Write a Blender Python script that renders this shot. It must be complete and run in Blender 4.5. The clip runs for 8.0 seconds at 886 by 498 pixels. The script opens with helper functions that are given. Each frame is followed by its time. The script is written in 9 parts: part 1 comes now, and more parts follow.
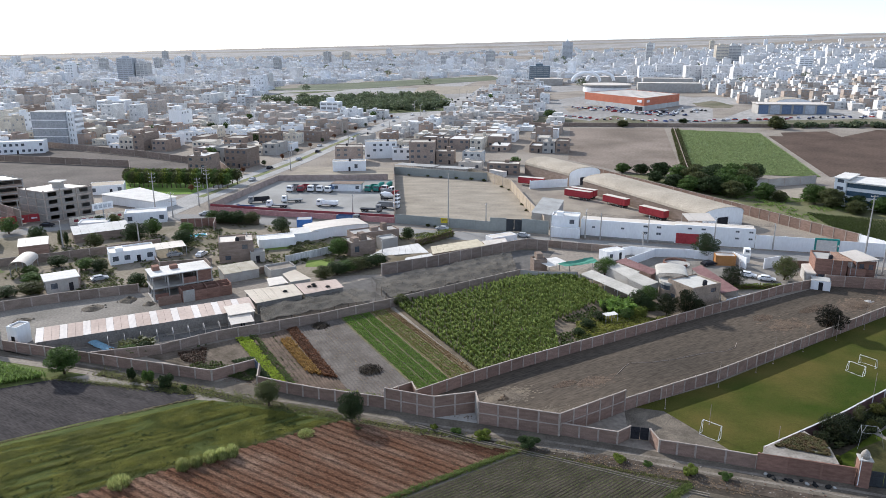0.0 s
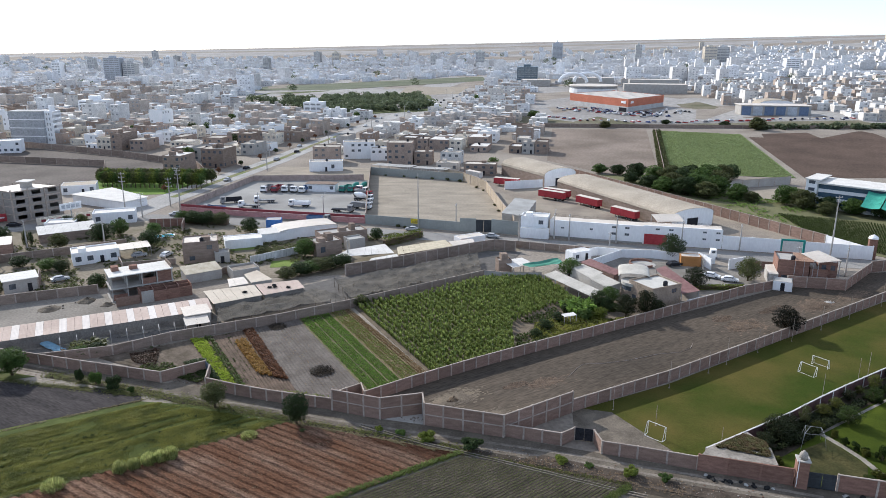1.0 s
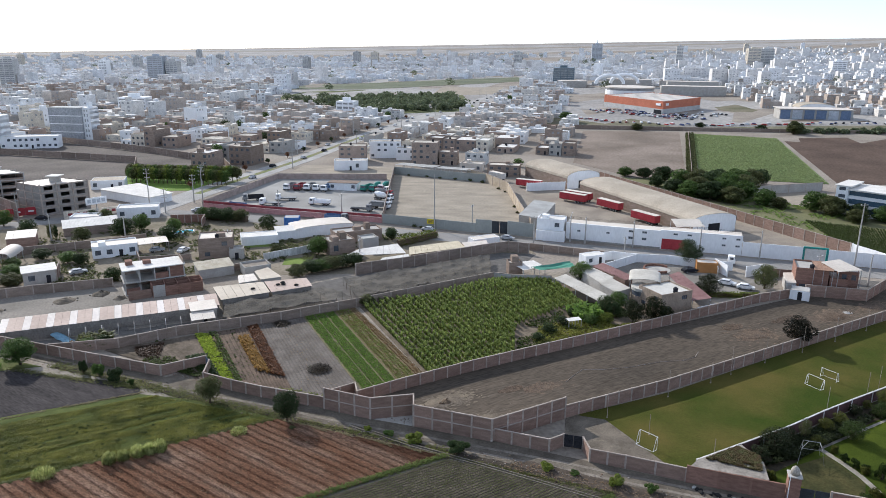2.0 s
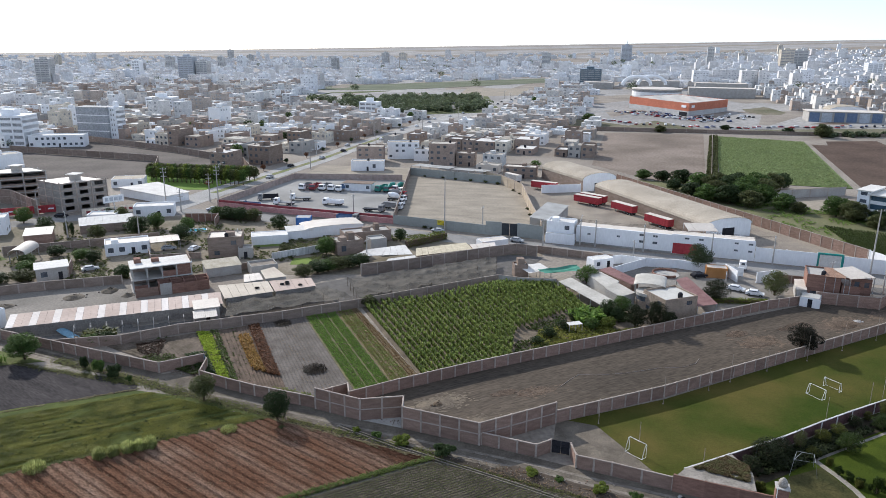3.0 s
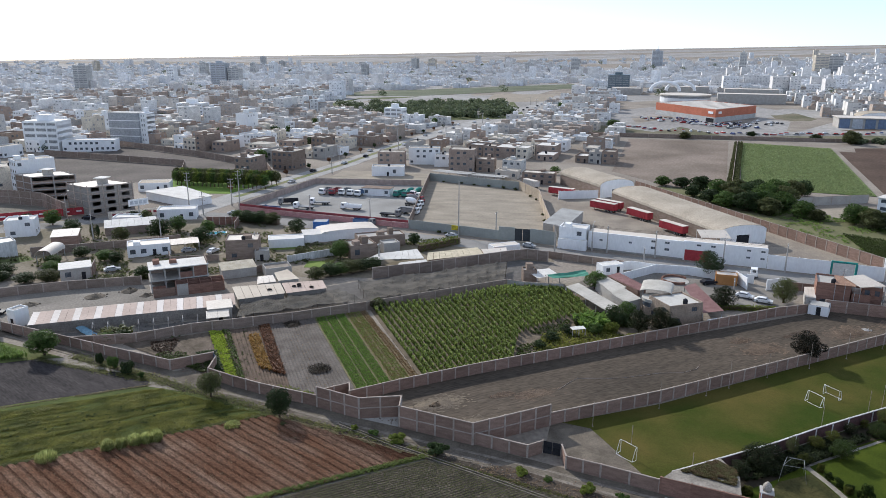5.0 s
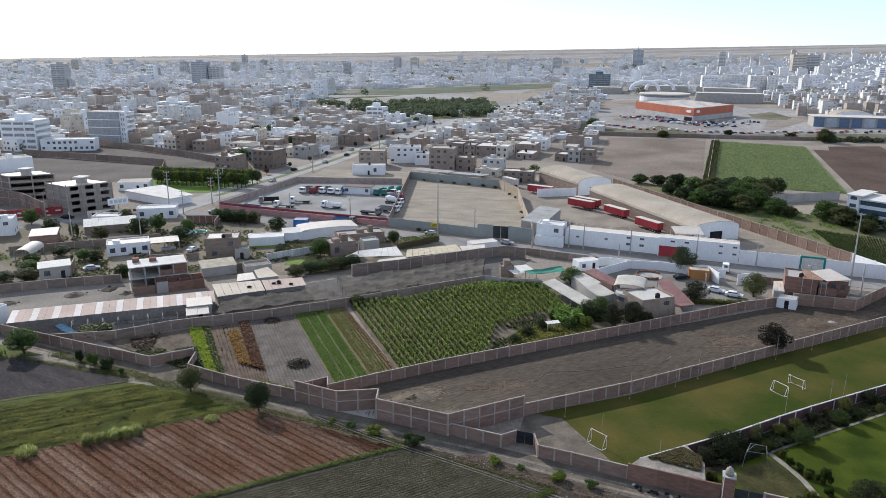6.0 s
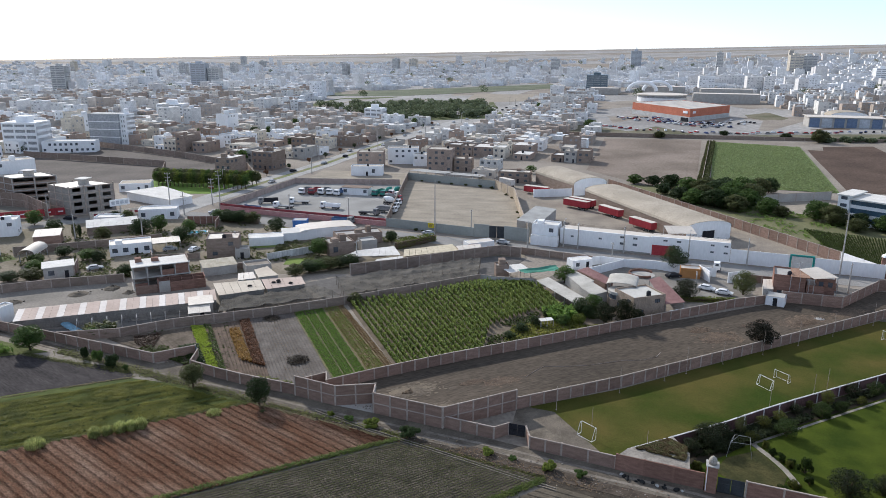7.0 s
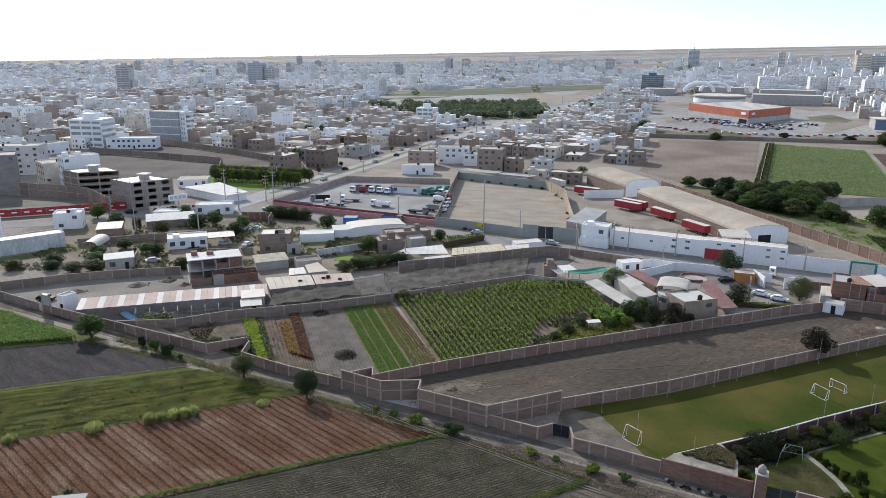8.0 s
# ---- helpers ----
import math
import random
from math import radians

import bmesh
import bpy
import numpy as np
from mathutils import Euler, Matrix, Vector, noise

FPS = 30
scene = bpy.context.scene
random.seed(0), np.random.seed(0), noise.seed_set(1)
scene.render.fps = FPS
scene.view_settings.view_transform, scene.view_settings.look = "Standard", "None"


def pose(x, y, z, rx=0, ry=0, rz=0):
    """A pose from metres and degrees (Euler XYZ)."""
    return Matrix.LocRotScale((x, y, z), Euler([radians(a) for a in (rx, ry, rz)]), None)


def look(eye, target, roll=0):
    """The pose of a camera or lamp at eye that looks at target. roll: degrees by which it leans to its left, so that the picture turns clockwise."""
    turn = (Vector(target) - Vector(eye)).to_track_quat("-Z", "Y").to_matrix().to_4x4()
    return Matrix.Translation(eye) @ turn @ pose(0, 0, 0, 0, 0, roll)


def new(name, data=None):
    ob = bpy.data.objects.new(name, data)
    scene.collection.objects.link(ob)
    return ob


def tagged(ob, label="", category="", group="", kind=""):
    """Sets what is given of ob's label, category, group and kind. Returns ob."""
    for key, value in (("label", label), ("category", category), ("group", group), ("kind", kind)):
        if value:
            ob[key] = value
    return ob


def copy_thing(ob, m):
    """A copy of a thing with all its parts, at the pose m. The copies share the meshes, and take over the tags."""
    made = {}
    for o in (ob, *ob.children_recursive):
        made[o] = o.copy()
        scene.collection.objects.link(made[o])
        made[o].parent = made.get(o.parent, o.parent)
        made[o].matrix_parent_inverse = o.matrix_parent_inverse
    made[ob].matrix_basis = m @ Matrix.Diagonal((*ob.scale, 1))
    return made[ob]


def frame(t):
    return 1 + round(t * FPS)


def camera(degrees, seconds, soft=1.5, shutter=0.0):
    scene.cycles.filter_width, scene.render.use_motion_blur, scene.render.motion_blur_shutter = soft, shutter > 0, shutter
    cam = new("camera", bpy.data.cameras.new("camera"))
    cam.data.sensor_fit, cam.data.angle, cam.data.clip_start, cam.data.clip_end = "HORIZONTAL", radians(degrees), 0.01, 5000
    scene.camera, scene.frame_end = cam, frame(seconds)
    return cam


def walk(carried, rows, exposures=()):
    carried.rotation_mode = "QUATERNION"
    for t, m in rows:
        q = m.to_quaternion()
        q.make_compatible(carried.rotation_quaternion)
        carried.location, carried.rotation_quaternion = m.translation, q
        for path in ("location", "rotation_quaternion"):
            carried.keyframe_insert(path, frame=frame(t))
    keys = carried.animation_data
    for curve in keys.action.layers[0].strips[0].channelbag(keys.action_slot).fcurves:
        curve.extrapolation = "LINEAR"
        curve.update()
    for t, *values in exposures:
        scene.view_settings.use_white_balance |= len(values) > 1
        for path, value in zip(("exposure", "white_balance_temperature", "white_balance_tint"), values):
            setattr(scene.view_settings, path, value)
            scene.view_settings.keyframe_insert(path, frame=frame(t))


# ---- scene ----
cam = camera(63.5, 8.0, soft=0.5)
PATH = [
    (0, (1.699, -0.234, 59.678), (1.653, 1.688, 59.124), -0.1),
    (0.5, (5.755, 0.157, 59.506), (5.719, 2.079, 58.954), -0.0),
    (1, (9.309, 0.518, 59.477), (9.283, 2.44, 58.925), 0.1),
    (1.5, (13.055, 0.85, 59.451), (13.041, 2.772, 58.9), 0.3),
    (2, (16.379, 1.391, 59.544), (16.25, 3.309, 58.992), 0.4),
    (2.2, (17.969, 1.495, 59.592), (17.763, 3.406, 59.04), 0.4),
    (3.5, (23.94, 2.497, 59.882), (23.733, 4.41, 59.334), 0.5),
    (4, (25.471, 2.33, 60.062), (25.232, 4.24, 59.519), 0.6),
    (4.2, (25.91, 2.125, 60.162), (25.646, 4.032, 59.619), 0.7),
    (5.3, (28.463, -0.734, 60.468), (28.174, 1.171, 59.932), 0.3),
    (5.5, (28.829, -1.104, 60.534), (28.563, 0.803, 59.994), 0.5),
    (6, (29.629, -2.521, 60.568), (29.386, -0.611, 60.029), 0.4),
    (6.5, (30.308, -4.34, 60.904), (30.066, -2.429, 60.367), 0.4),
    (7, (30.882, -6.254, 61.278), (30.641, -4.343, 60.741), 0.3),
    (7.5, (31.122, -6.931, 61.295), (30.839, -5.025, 60.758), 0.3),
    (8, (31.355, -6.819, 61.183), (30.978, -4.93, 60.645), 0.3),
]
walk(cam, [(t, look(eye, target, roll)) for t, eye, target, roll in PATH], [(0, 0.25, 6100, 10), (1.5, 0.2, 6100, 10), (3.5, 0.12, 6100, 10), (5.5, 0.0, 6100, 10), (8, 0.03, 6100, 10)])

# ---- light ----
SUN_AZ, SUN_EL = radians(-41.5), radians(28.5)
world = bpy.data.worlds.new("hazy_sky")
scene.world = world
world.use_nodes = True
_n = world.node_tree.nodes
_sky = _n.new("ShaderNodeTexSky")
_sky.sky_type = "NISHITA"
_sky.sun_disc = False
_sky.sun_elevation, _sky.sun_rotation = SUN_EL, SUN_AZ
_sky.altitude, _sky.air_density, _sky.dust_density, _sky.ozone_density = 0, 0.55, 0.4, 1.0
_veil = _n.new("ShaderNodeMix")  # thin overcast veil over the clear sky
_veil.data_type = "RGBA"
_veil.inputs[0].default_value = 0.34
_veil.inputs[7].default_value = (8.0, 8.8, 10.0, 1)
world.node_tree.links.new(_sky.outputs[0], _veil.inputs[6])
world.node_tree.links.new(_veil.outputs[2], _n["Background"].inputs[0])
_n["Background"].inputs[1].default_value = 0.15
sun_data = bpy.data.lights.new("sun", "SUN")
sun_data.energy, sun_data.angle, sun_data.color = 5.0, radians(0.8), (1.0, 0.94, 0.85)
sun_dir = Vector((math.sin(SUN_AZ) * math.cos(SUN_EL), math.cos(SUN_AZ) * math.cos(SUN_EL), math.sin(SUN_EL)))
sun = new("sun", sun_data)
sun.matrix_world = look(sun_dir * 300, (0, 0, 0))
scene.view_settings.exposure = 0.0

# ---- materials ----
MATS = {}


def material(name, colour, colour2=None, scale=0.6, fine=6.0, rough=0.9, bump=0.3, stretch=(1, 1, 1), metal=0.0, rand=0.0, island=0.0, spec=0.03, mixfrom=0.35, mixto=0.65, grain=0.26, rot=0.0):
    """Two colours mixed by a broad noise, grain by a fine one; rand and island vary the brightness piece by piece."""
    if name in MATS:
        return MATS[name]
    m = bpy.data.materials.new(name)
    m.use_nodes = True
    t = m.node_tree
    N, L = t.nodes, t.links
    b = N["Principled BSDF"]
    b.inputs["Roughness"].default_value = rough
    b.inputs["Metallic"].default_value = metal
    b.inputs["Specular IOR Level"].default_value = spec
    geo = N.new("ShaderNodeNewGeometry")
    mp = N.new("ShaderNodeMapping")
    mp.inputs["Scale"].default_value = stretch
    mp.inputs["Rotation"].default_value = (0, 0, radians(rot))
    mp.vector_type = "TEXTURE" if rot else "POINT"
    L.new(geo.outputs["Position"], mp.inputs[0])
    n1, n2 = N.new("ShaderNodeTexNoise"), N.new("ShaderNodeTexNoise")
    for n, s, d in ((n1, scale, 5.0), (n2, fine, 3.0)):
        n.inputs["Scale"].default_value, n.inputs["Detail"].default_value = s, d
        L.new(mp.outputs[0], n.inputs["Vector"])
    r = N.new("ShaderNodeMapRange")
    r.inputs[1].default_value, r.inputs[2].default_value = mixfrom, mixto
    L.new(n1.outputs[0], r.inputs[0])
    mix = N.new("ShaderNodeMix")
    mix.data_type = "RGBA"
    c2 = colour2 or tuple(c * 0.72 for c in colour)
    mix.inputs[6].default_value, mix.inputs[7].default_value = (*c2, 1), (*colour, 1)
    L.new(r.outputs[0], mix.inputs[0])
    g = N.new("ShaderNodeMapRange")
    g.inputs[1].default_value, g.inputs[2].default_value, g.inputs[3].default_value, g.inputs[4].default_value = 0.25, 0.75, 1 - grain, 1 + grain
    L.new(n2.outputs[0], g.inputs[0])
    value = g.outputs[0]
    for amount, node, socket in ((rand, "ShaderNodeObjectInfo", "Random"), (island, "ShaderNodeNewGeometry", "Random Per Island")):
        if amount:
            o = N.new(node)
            q = N.new("ShaderNodeMapRange")
            q.inputs[3].default_value, q.inputs[4].default_value = 1 - amount, 1 + amount * 0.6
            L.new(o.outputs[socket], q.inputs[0])
            mu = N.new("ShaderNodeMath")
            mu.operation = "MULTIPLY"
            L.new(value, mu.inputs[0])
            L.new(q.outputs[0], mu.inputs[1])
            value = mu.outputs[0]
    hsv = N.new("ShaderNodeHueSaturation")
    L.new(mix.outputs[2], hsv.inputs["Color"])
    L.new(value, hsv.inputs["Value"])
    L.new(hsv.outputs[0], b.inputs["Base Color"])
    if bump:
        bu = N.new("ShaderNodeBump")
        bu.inputs["Strength"].default_value, bu.inputs["Distance"].default_value = bump, 0.05
        L.new(n2.outputs[0], bu.inputs["Height"])
        L.new(bu.outputs[0], b.inputs["Normal"])
    MATS[name] = m
    return m


def palette(name, colours, rough=0.85, by="island"):
    """A paint that takes one of several colours at random, house by house or piece by piece."""
    if name in MATS:
        return MATS[name]
    m = material(name, (0.5, 0.5, 0.5), scale=0.25, fine=1.5, rough=rough, bump=0.1)
    t = m.node_tree
    N, L = t.nodes, t.links
    src = N.new("ShaderNodeNewGeometry").outputs["Random Per Island"] if by == "island" else N.new("ShaderNodeObjectInfo").outputs["Random"]
    ramp = N.new("ShaderNodeValToRGB")
    ramp.color_ramp.interpolation = "CONSTANT"
    e = ramp.color_ramp.elements
    while len(e) < len(colours):
        e.new(0.5)
    for i, c in enumerate(colours):
        e[i].position = i / len(colours)
        e[i].color = (*c, 1)
    L.new(src, ramp.inputs[0])
    mix = [n for n in N if n.type == "MIX"][0]
    dark = N.new("ShaderNodeHueSaturation")
    dark.inputs["Value"].default_value = 0.8
    L.new(ramp.outputs[0], dark.inputs["Color"])
    L.new(dark.outputs[0], mix.inputs[6])
    L.new(ramp.outputs[0], mix.inputs[7])
    return m


def leafy(name, colour, colour2, trans=0.35, scale=1.2, rand=0.25, vary=0.35):
    """Leaves: diffuse with light shining through, varied leaf by leaf."""
    m = material(name, colour, colour2, scale=scale, fine=7, rough=0.6, bump=0.0, island=vary, rand=rand, spec=0.08)
    t = m.node_tree
    N, L = t.nodes, t.links
    b = N["Principled BSDF"]
    col = b.inputs["Base Color"].links[0].from_socket
    tr = N.new("ShaderNodeBsdfTranslucent")
    L.new(col, tr.inputs[0])
    mx = N.new("ShaderNodeMixShader")
    mx.inputs[0].default_value = trans
    L.new(b.outputs[0], mx.inputs[1])
    L.new(tr.outputs[0], mx.inputs[2])
    L.new(mx.outputs[0], N["Material Output"].inputs[0])
    return m


DUST = material("dust_ground", (0.29, 0.255, 0.215), (0.21, 0.18, 0.15), scale=0.03, fine=1.2, bump=0.3)
LANE = material("lane_dirt", (0.165, 0.142, 0.114), (0.092, 0.078, 0.063), scale=0.25, fine=3.0, bump=0.5)
LOT = material("lot_dirt", (0.105, 0.085, 0.066), (0.066, 0.055, 0.044), scale=0.16, fine=2.6, bump=0.6, stretch=(5.0, 0.9, 1), rot=33, mixfrom=0.32, mixto=0.68, grain=0.4)
PALE_LOT = material("sand_lot", (0.345, 0.30, 0.24), (0.235, 0.205, 0.165), scale=0.09, fine=1.1, bump=0.4, grain=0.2, mixfrom=0.3, mixto=0.7, stretch=(1.0, 2.2, 1))
YARD = material("yard_concrete", (0.33, 0.32, 0.30), (0.24, 0.23, 0.215), scale=0.06, fine=1.6, bump=0.2, grain=0.12)
ASPHALT = material("asphalt", (0.27, 0.26, 0.245), (0.20, 0.19, 0.18), scale=0.08, fine=3.0, bump=0.2)
CONCRETE = material("concrete", (0.43, 0.41, 0.38), (0.33, 0.31, 0.285), scale=0.35, fine=3.0, bump=0.2, grain=0.12, mixfrom=0.25, mixto=0.75)
GRAVEL = material("gravel", (0.175, 0.148, 0.118), (0.10, 0.086, 0.069), scale=0.35, fine=7.0, bump=1.0, grain=0.45)
BRICK = material("brick", (0.285, 0.195, 0.155), (0.215, 0.145, 0.115), scale=0.6, fine=6.0, stretch=(1, 1, 4), bump=0.4, rand=0.18)
BRICK_RED = material("brick_red", (0.265, 0.155, 0.12), (0.19, 0.11, 0.085), scale=0.7, fine=6.0, stretch=(1, 1, 4), bump=0.4, rand=0.15)
BRICK_DULL = material("brick_dull", (0.29, 0.225, 0.185), (0.22, 0.17, 0.135), scale=0.5, fine=5.0, stretch=(1, 1, 3), bump=0.3, rand=0.2)
PILLAR = material("pillar_concrete", (0.40, 0.34, 0.295), (0.31, 0.26, 0.22), scale=0.8, fine=6.0, bump=0.2, rand=0.12)
WHITE = material("white_paint", (0.80, 0.80, 0.80), (0.75, 0.75, 0.75), scale=0.3, fine=2.0, rough=0.7, bump=0.05, stretch=(1, 1, 0.4), grain=0.06)
ROOF_PALE = material("pale_roof_sheet", (0.62, 0.56, 0.49), (0.50, 0.44, 0.375), scale=0.18, fine=2.0, rough=0.65, bump=0.1, spec=0.2, grain=0.1, mixfrom=0.25, mixto=0.75)
ROOF_WHITE = material("white_roof", (0.68, 0.655, 0.61), (0.54, 0.51, 0.47), scale=0.25, fine=2.0, rough=0.75, bump=0.1, grain=0.1, mixfrom=0.25, mixto=0.75)
ROOF_GREY = material("grey_roof_sheet", (0.43, 0.42, 0.395), (0.32, 0.31, 0.29), scale=0.2, fine=2.0, rough=0.6, bump=0.1, grain=0.1)
ROOF_TAN = material("tan_hall_roof", (0.41, 0.355, 0.285), (0.33, 0.285, 0.225), scale=0.1, fine=2.0, rough=0.7, bump=0.1)
# Near-black; in hall doorways it paints the shade of the interior.
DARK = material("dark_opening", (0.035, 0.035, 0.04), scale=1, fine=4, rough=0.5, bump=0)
GLASS = material("window_glass", (0.10, 0.115, 0.135), (0.07, 0.08, 0.095), scale=0.4, fine=2, rough=0.12, bump=0, spec=0.6)
RED = material("red_paint", (0.40, 0.06, 0.07), (0.32, 0.05, 0.055), scale=0.5, fine=3, rough=0.5, bump=0.05)
MAROON = material("maroon_paint", (0.27, 0.06, 0.07), (0.20, 0.05, 0.055), scale=0.5, fine=3, rough=0.6, bump=0.05)
PINK = material("pink_paint", (0.50, 0.27, 0.26), (0.42, 0.22, 0.21), scale=0.5, fine=3, rough=0.7, bump=0.05)
ORANGE = material("orange_paint", (0.52, 0.19, 0.12), (0.45, 0.16, 0.10), scale=0.2, fine=2, rough=0.6, bump=0.05)
TEAL = material("teal_paint", (0.05, 0.28, 0.25), (0.04, 0.22, 0.2), scale=0.5, fine=3, rough=0.6, bump=0.05)
BLUE = material("blue_paint", (0.07, 0.17, 0.42), (0.06, 0.13, 0.33), scale=0.5, fine=3, rough=0.5, bump=0.05)
METAL = material("galvanised_metal", (0.45, 0.45, 0.45), (0.35, 0.35, 0.35), scale=1.0, fine=6, rough=0.45, bump=0.05, metal=0.6)
RUBBER = material("rubber", (0.03, 0.03, 0.03), scale=2, fine=8, rough=0.8, bump=0.1)
GREY_WALL = material("grey_green_wall", (0.32, 0.33, 0.305), (0.27, 0.28, 0.26), scale=0.12, fine=1.5, rough=0.85, bump=0.05, grain=0.08)
BARK = material("bark", (0.16, 0.12, 0.085), (0.09, 0.07, 0.05), scale=3, fine=14, bump=0.6)
LEAF = leafy("leaf_green", (0.11, 0.165, 0.045), (0.06, 0.105, 0.03))
LEAF_DARK = leafy("leaf_dark", (0.06, 0.085, 0.033), (0.035, 0.055, 0.022), trans=0.25)
LEAF_OLIVE = leafy("leaf_olive", (0.13, 0.14, 0.055), (0.08, 0.09, 0.04))
LEAF_BRIGHT = leafy("leaf_bright", (0.22, 0.26, 0.05), (0.12, 0.16, 0.035), trans=0.4)
LEAF_BLACK = leafy("leaf_blackish", (0.032, 0.03, 0.02), (0.02, 0.02, 0.014), trans=0.15)
GARDEN_DARK = leafy("garden_dark", (0.032, 0.040, 0.016), (0.018, 0.024, 0.010), trans=0.12, vary=0.5)
GARDEN_LEAF = leafy("garden_leaf", (0.055, 0.080, 0.018), (0.024, 0.040, 0.010), trans=0.2, vary=0.5)
GARDEN_YELLOW = leafy("garden_yellow", (0.13, 0.135, 0.03), (0.07, 0.08, 0.02), trans=0.35)
CANE = leafy("leaf_cane", (0.46, 0.47, 0.19), (0.26, 0.31, 0.10), trans=0.5)
CANE_STEM = material("cane_stem", (0.20, 0.19, 0.09), (0.13, 0.12, 0.06), scale=2, fine=8, bump=0.1)


# ---- geometry helpers ----
class Geo:
    """A heap of vertices and faces that becomes one mesh."""

    def __init__(self):
        self.v, self.f = [], []

    def poly(self, pts):
        n = len(self.v)
        self.v += [tuple(p) for p in pts]
        self.f.append(tuple(range(n, n + len(pts))))
        return self

    def prism(self, pts, z0, z1):
        """A closed block over a plan polygon (anticlockwise)."""
        n, k = len(self.v), len(pts)
        self.v += [(p[0], p[1], z0) for p in pts] + [(p[0], p[1], z1) for p in pts]
        self.f.append(tuple(range(n + k - 1, n - 1, -1)))
        self.f.append(tuple(range(n + k, n + 2 * k)))
        for i in range(k):
            j = (i + 1) % k
            self.f.append((n + i, n + j, n + k + j, n + k + i))
        return self

    def box(self, x0, y0, z0, x1, y1, z1):
        return self.prism([(x0, y0), (x1, y0), (x1, y1), (x0, y1)], z0, z1)

    def bar(self, a, b, w, h=None, up=(0, 0, 1)):
        """A square bar from a to b."""
        a, b = Vector(a), Vector(b)
        d = (b - a).normalized()
        s = d.cross(Vector(up))
        if s.length < 1e-3:
            s = d.cross(Vector((1, 0, 0)))
        s.normalize()
        u = s.cross(d)
        h = h or w
        c = [s * (-w / 2) + u * (-h / 2), s * (w / 2) + u * (-h / 2), s * (w / 2) + u * (h / 2), s * (-w / 2) + u * (h / 2)]
        n = len(self.v)
        self.v += [tuple(a + q) for q in c] + [tuple(b + q) for q in c]
        self.f += [(n + 3, n + 2, n + 1, n), (n + 4, n + 5, n + 6, n + 7)] + [(n + i, n + (i + 1) % 4, n + 4 + (i + 1) % 4, n + 4 + i) for i in range(4)]
        return self

    def tube(self, pts, radii, k=7, cap=True):
        n = len(self.v)
        pts = [Vector(p) for p in pts]
        for i, p in enumerate(pts):
            d = (pts[min(i + 1, len(pts) - 1)] - pts[max(i - 1, 0)]).normalized()
            s = d.cross(Vector((0, 1, 0.01))).normalized()
            u = s.cross(d)
            for j in range(k):
                a = 2 * math.pi * j / k
                self.v.append(tuple(p + (s * math.cos(a) + u * math.sin(a)) * radii[i]))
        for i in range(len(pts) - 1):
            for j in range(k):
                self.f.append((n + i * k + j, n + (i + 1) * k + j, n + (i + 1) * k + (j + 1) % k, n + i * k + (j + 1) % k))
        if cap:
            self.f.append(tuple(n + j for j in range(k)))
            self.f.append(tuple(n + (len(pts) - 1) * k + j for j in reversed(range(k))))
        return self

    def grid(self, nu, nv, fn):
        n = len(self.v)
        for j in range(nv + 1):
            for i in range(nu + 1):
                self.v.append(tuple(fn(i / nu, j / nv)))
        for j in range(nv):
            for i in range(nu):
                a = n + j * (nu + 1) + i
                self.f.append((a, a + 1, a + nu + 2, a + nu + 1))
        return self

    def mesh(self, name, mat, smooth=False):
        me = bpy.data.meshes.new(name)
        me.from_pydata(self.v, [], self.f)
        if mat:
            me.materials.append(mat)
        if smooth:
            me.polygons.foreach_set("use_smooth", [True] * len(me.polygons))
        me.update()
        return me


def thing(name, label, category, group="", kind="", at=None):
    """An empty at the base of a thing; its parts hang under it."""
    ob = new(name)
    ob.empty_display_size = 0.5
    if at is not None:
        ob.matrix_world = at
    return tagged(ob, label, category, group, kind)


def part(name, geo, mat, parent, label="", smooth=False):
    me = geo if isinstance(geo, bpy.types.Mesh) else geo.mesh(name, mat, smooth)
    ob = new(name, me)
    ob.parent = parent
    return tagged(ob, label) if label else ob


def setting(name, geo, mat, label, category, smooth=False, kind="structure"):
    ob = new(name, geo.mesh(name, mat, smooth))
    return tagged(ob, label, category, kind=kind)


def lerp(a, b, t):
    return tuple(p + (q - p) * t for p, q in zip(a, b))


def bil(q, u, v):
    return lerp(lerp(q[0], q[1], u), lerp(q[3], q[2], u), v)


def step(a, b, x):
    t = min(1, max(0, (x - a) / (b - a)))
    return t * t * (3 - 2 * t)


def relief(x, y):
    """Height of the land: level round the fields, rising far off towards the hills."""
    r = math.hypot(x, y)
    return 0.0225 * x * step(350, 1500, r) + 48 * step(2300, 4700, r) + 8 * step(1200, 2600, r)


def inside(p, poly):
    x, y = p
    c = False
    for i in range(len(poly)):
        (x0, y0), (x1, y1) = poly[i], poly[i - 1]
        if (y0 > y) != (y1 > y) and x < (x1 - x0) * (y - y0) / (y1 - y0) + x0:
            c = not c
    return c


def along(pts, dist):
    for a, b in zip(pts, pts[1:]):
        d = math.dist(a, b)
        if dist <= d:
            return lerp(a, b, dist / d)
        dist -= d
    return pts[-1]

# ---- land ----
land = Geo()
RINGS = [-260, -120, 0, 60, 120, 180, 240, 320, 420, 560, 740, 980, 1300, 1700, 2200, 2700, 3200, 3700, 4200, 4700, 4850]
land.grid(36, len(RINGS) - 1, lambda u, v: (lambda y: ((u - 0.5) * (900 + 2.4 * max(y, 0)), y, relief((u - 0.5) * (900 + 2.4 * max(y, 0)), y) - 0.02))(RINGS[round(v * (len(RINGS) - 1))]))
setting("ground", land, DUST, "dusty pale brown ground reaching to the hazy horizon", "ground", smooth=True)


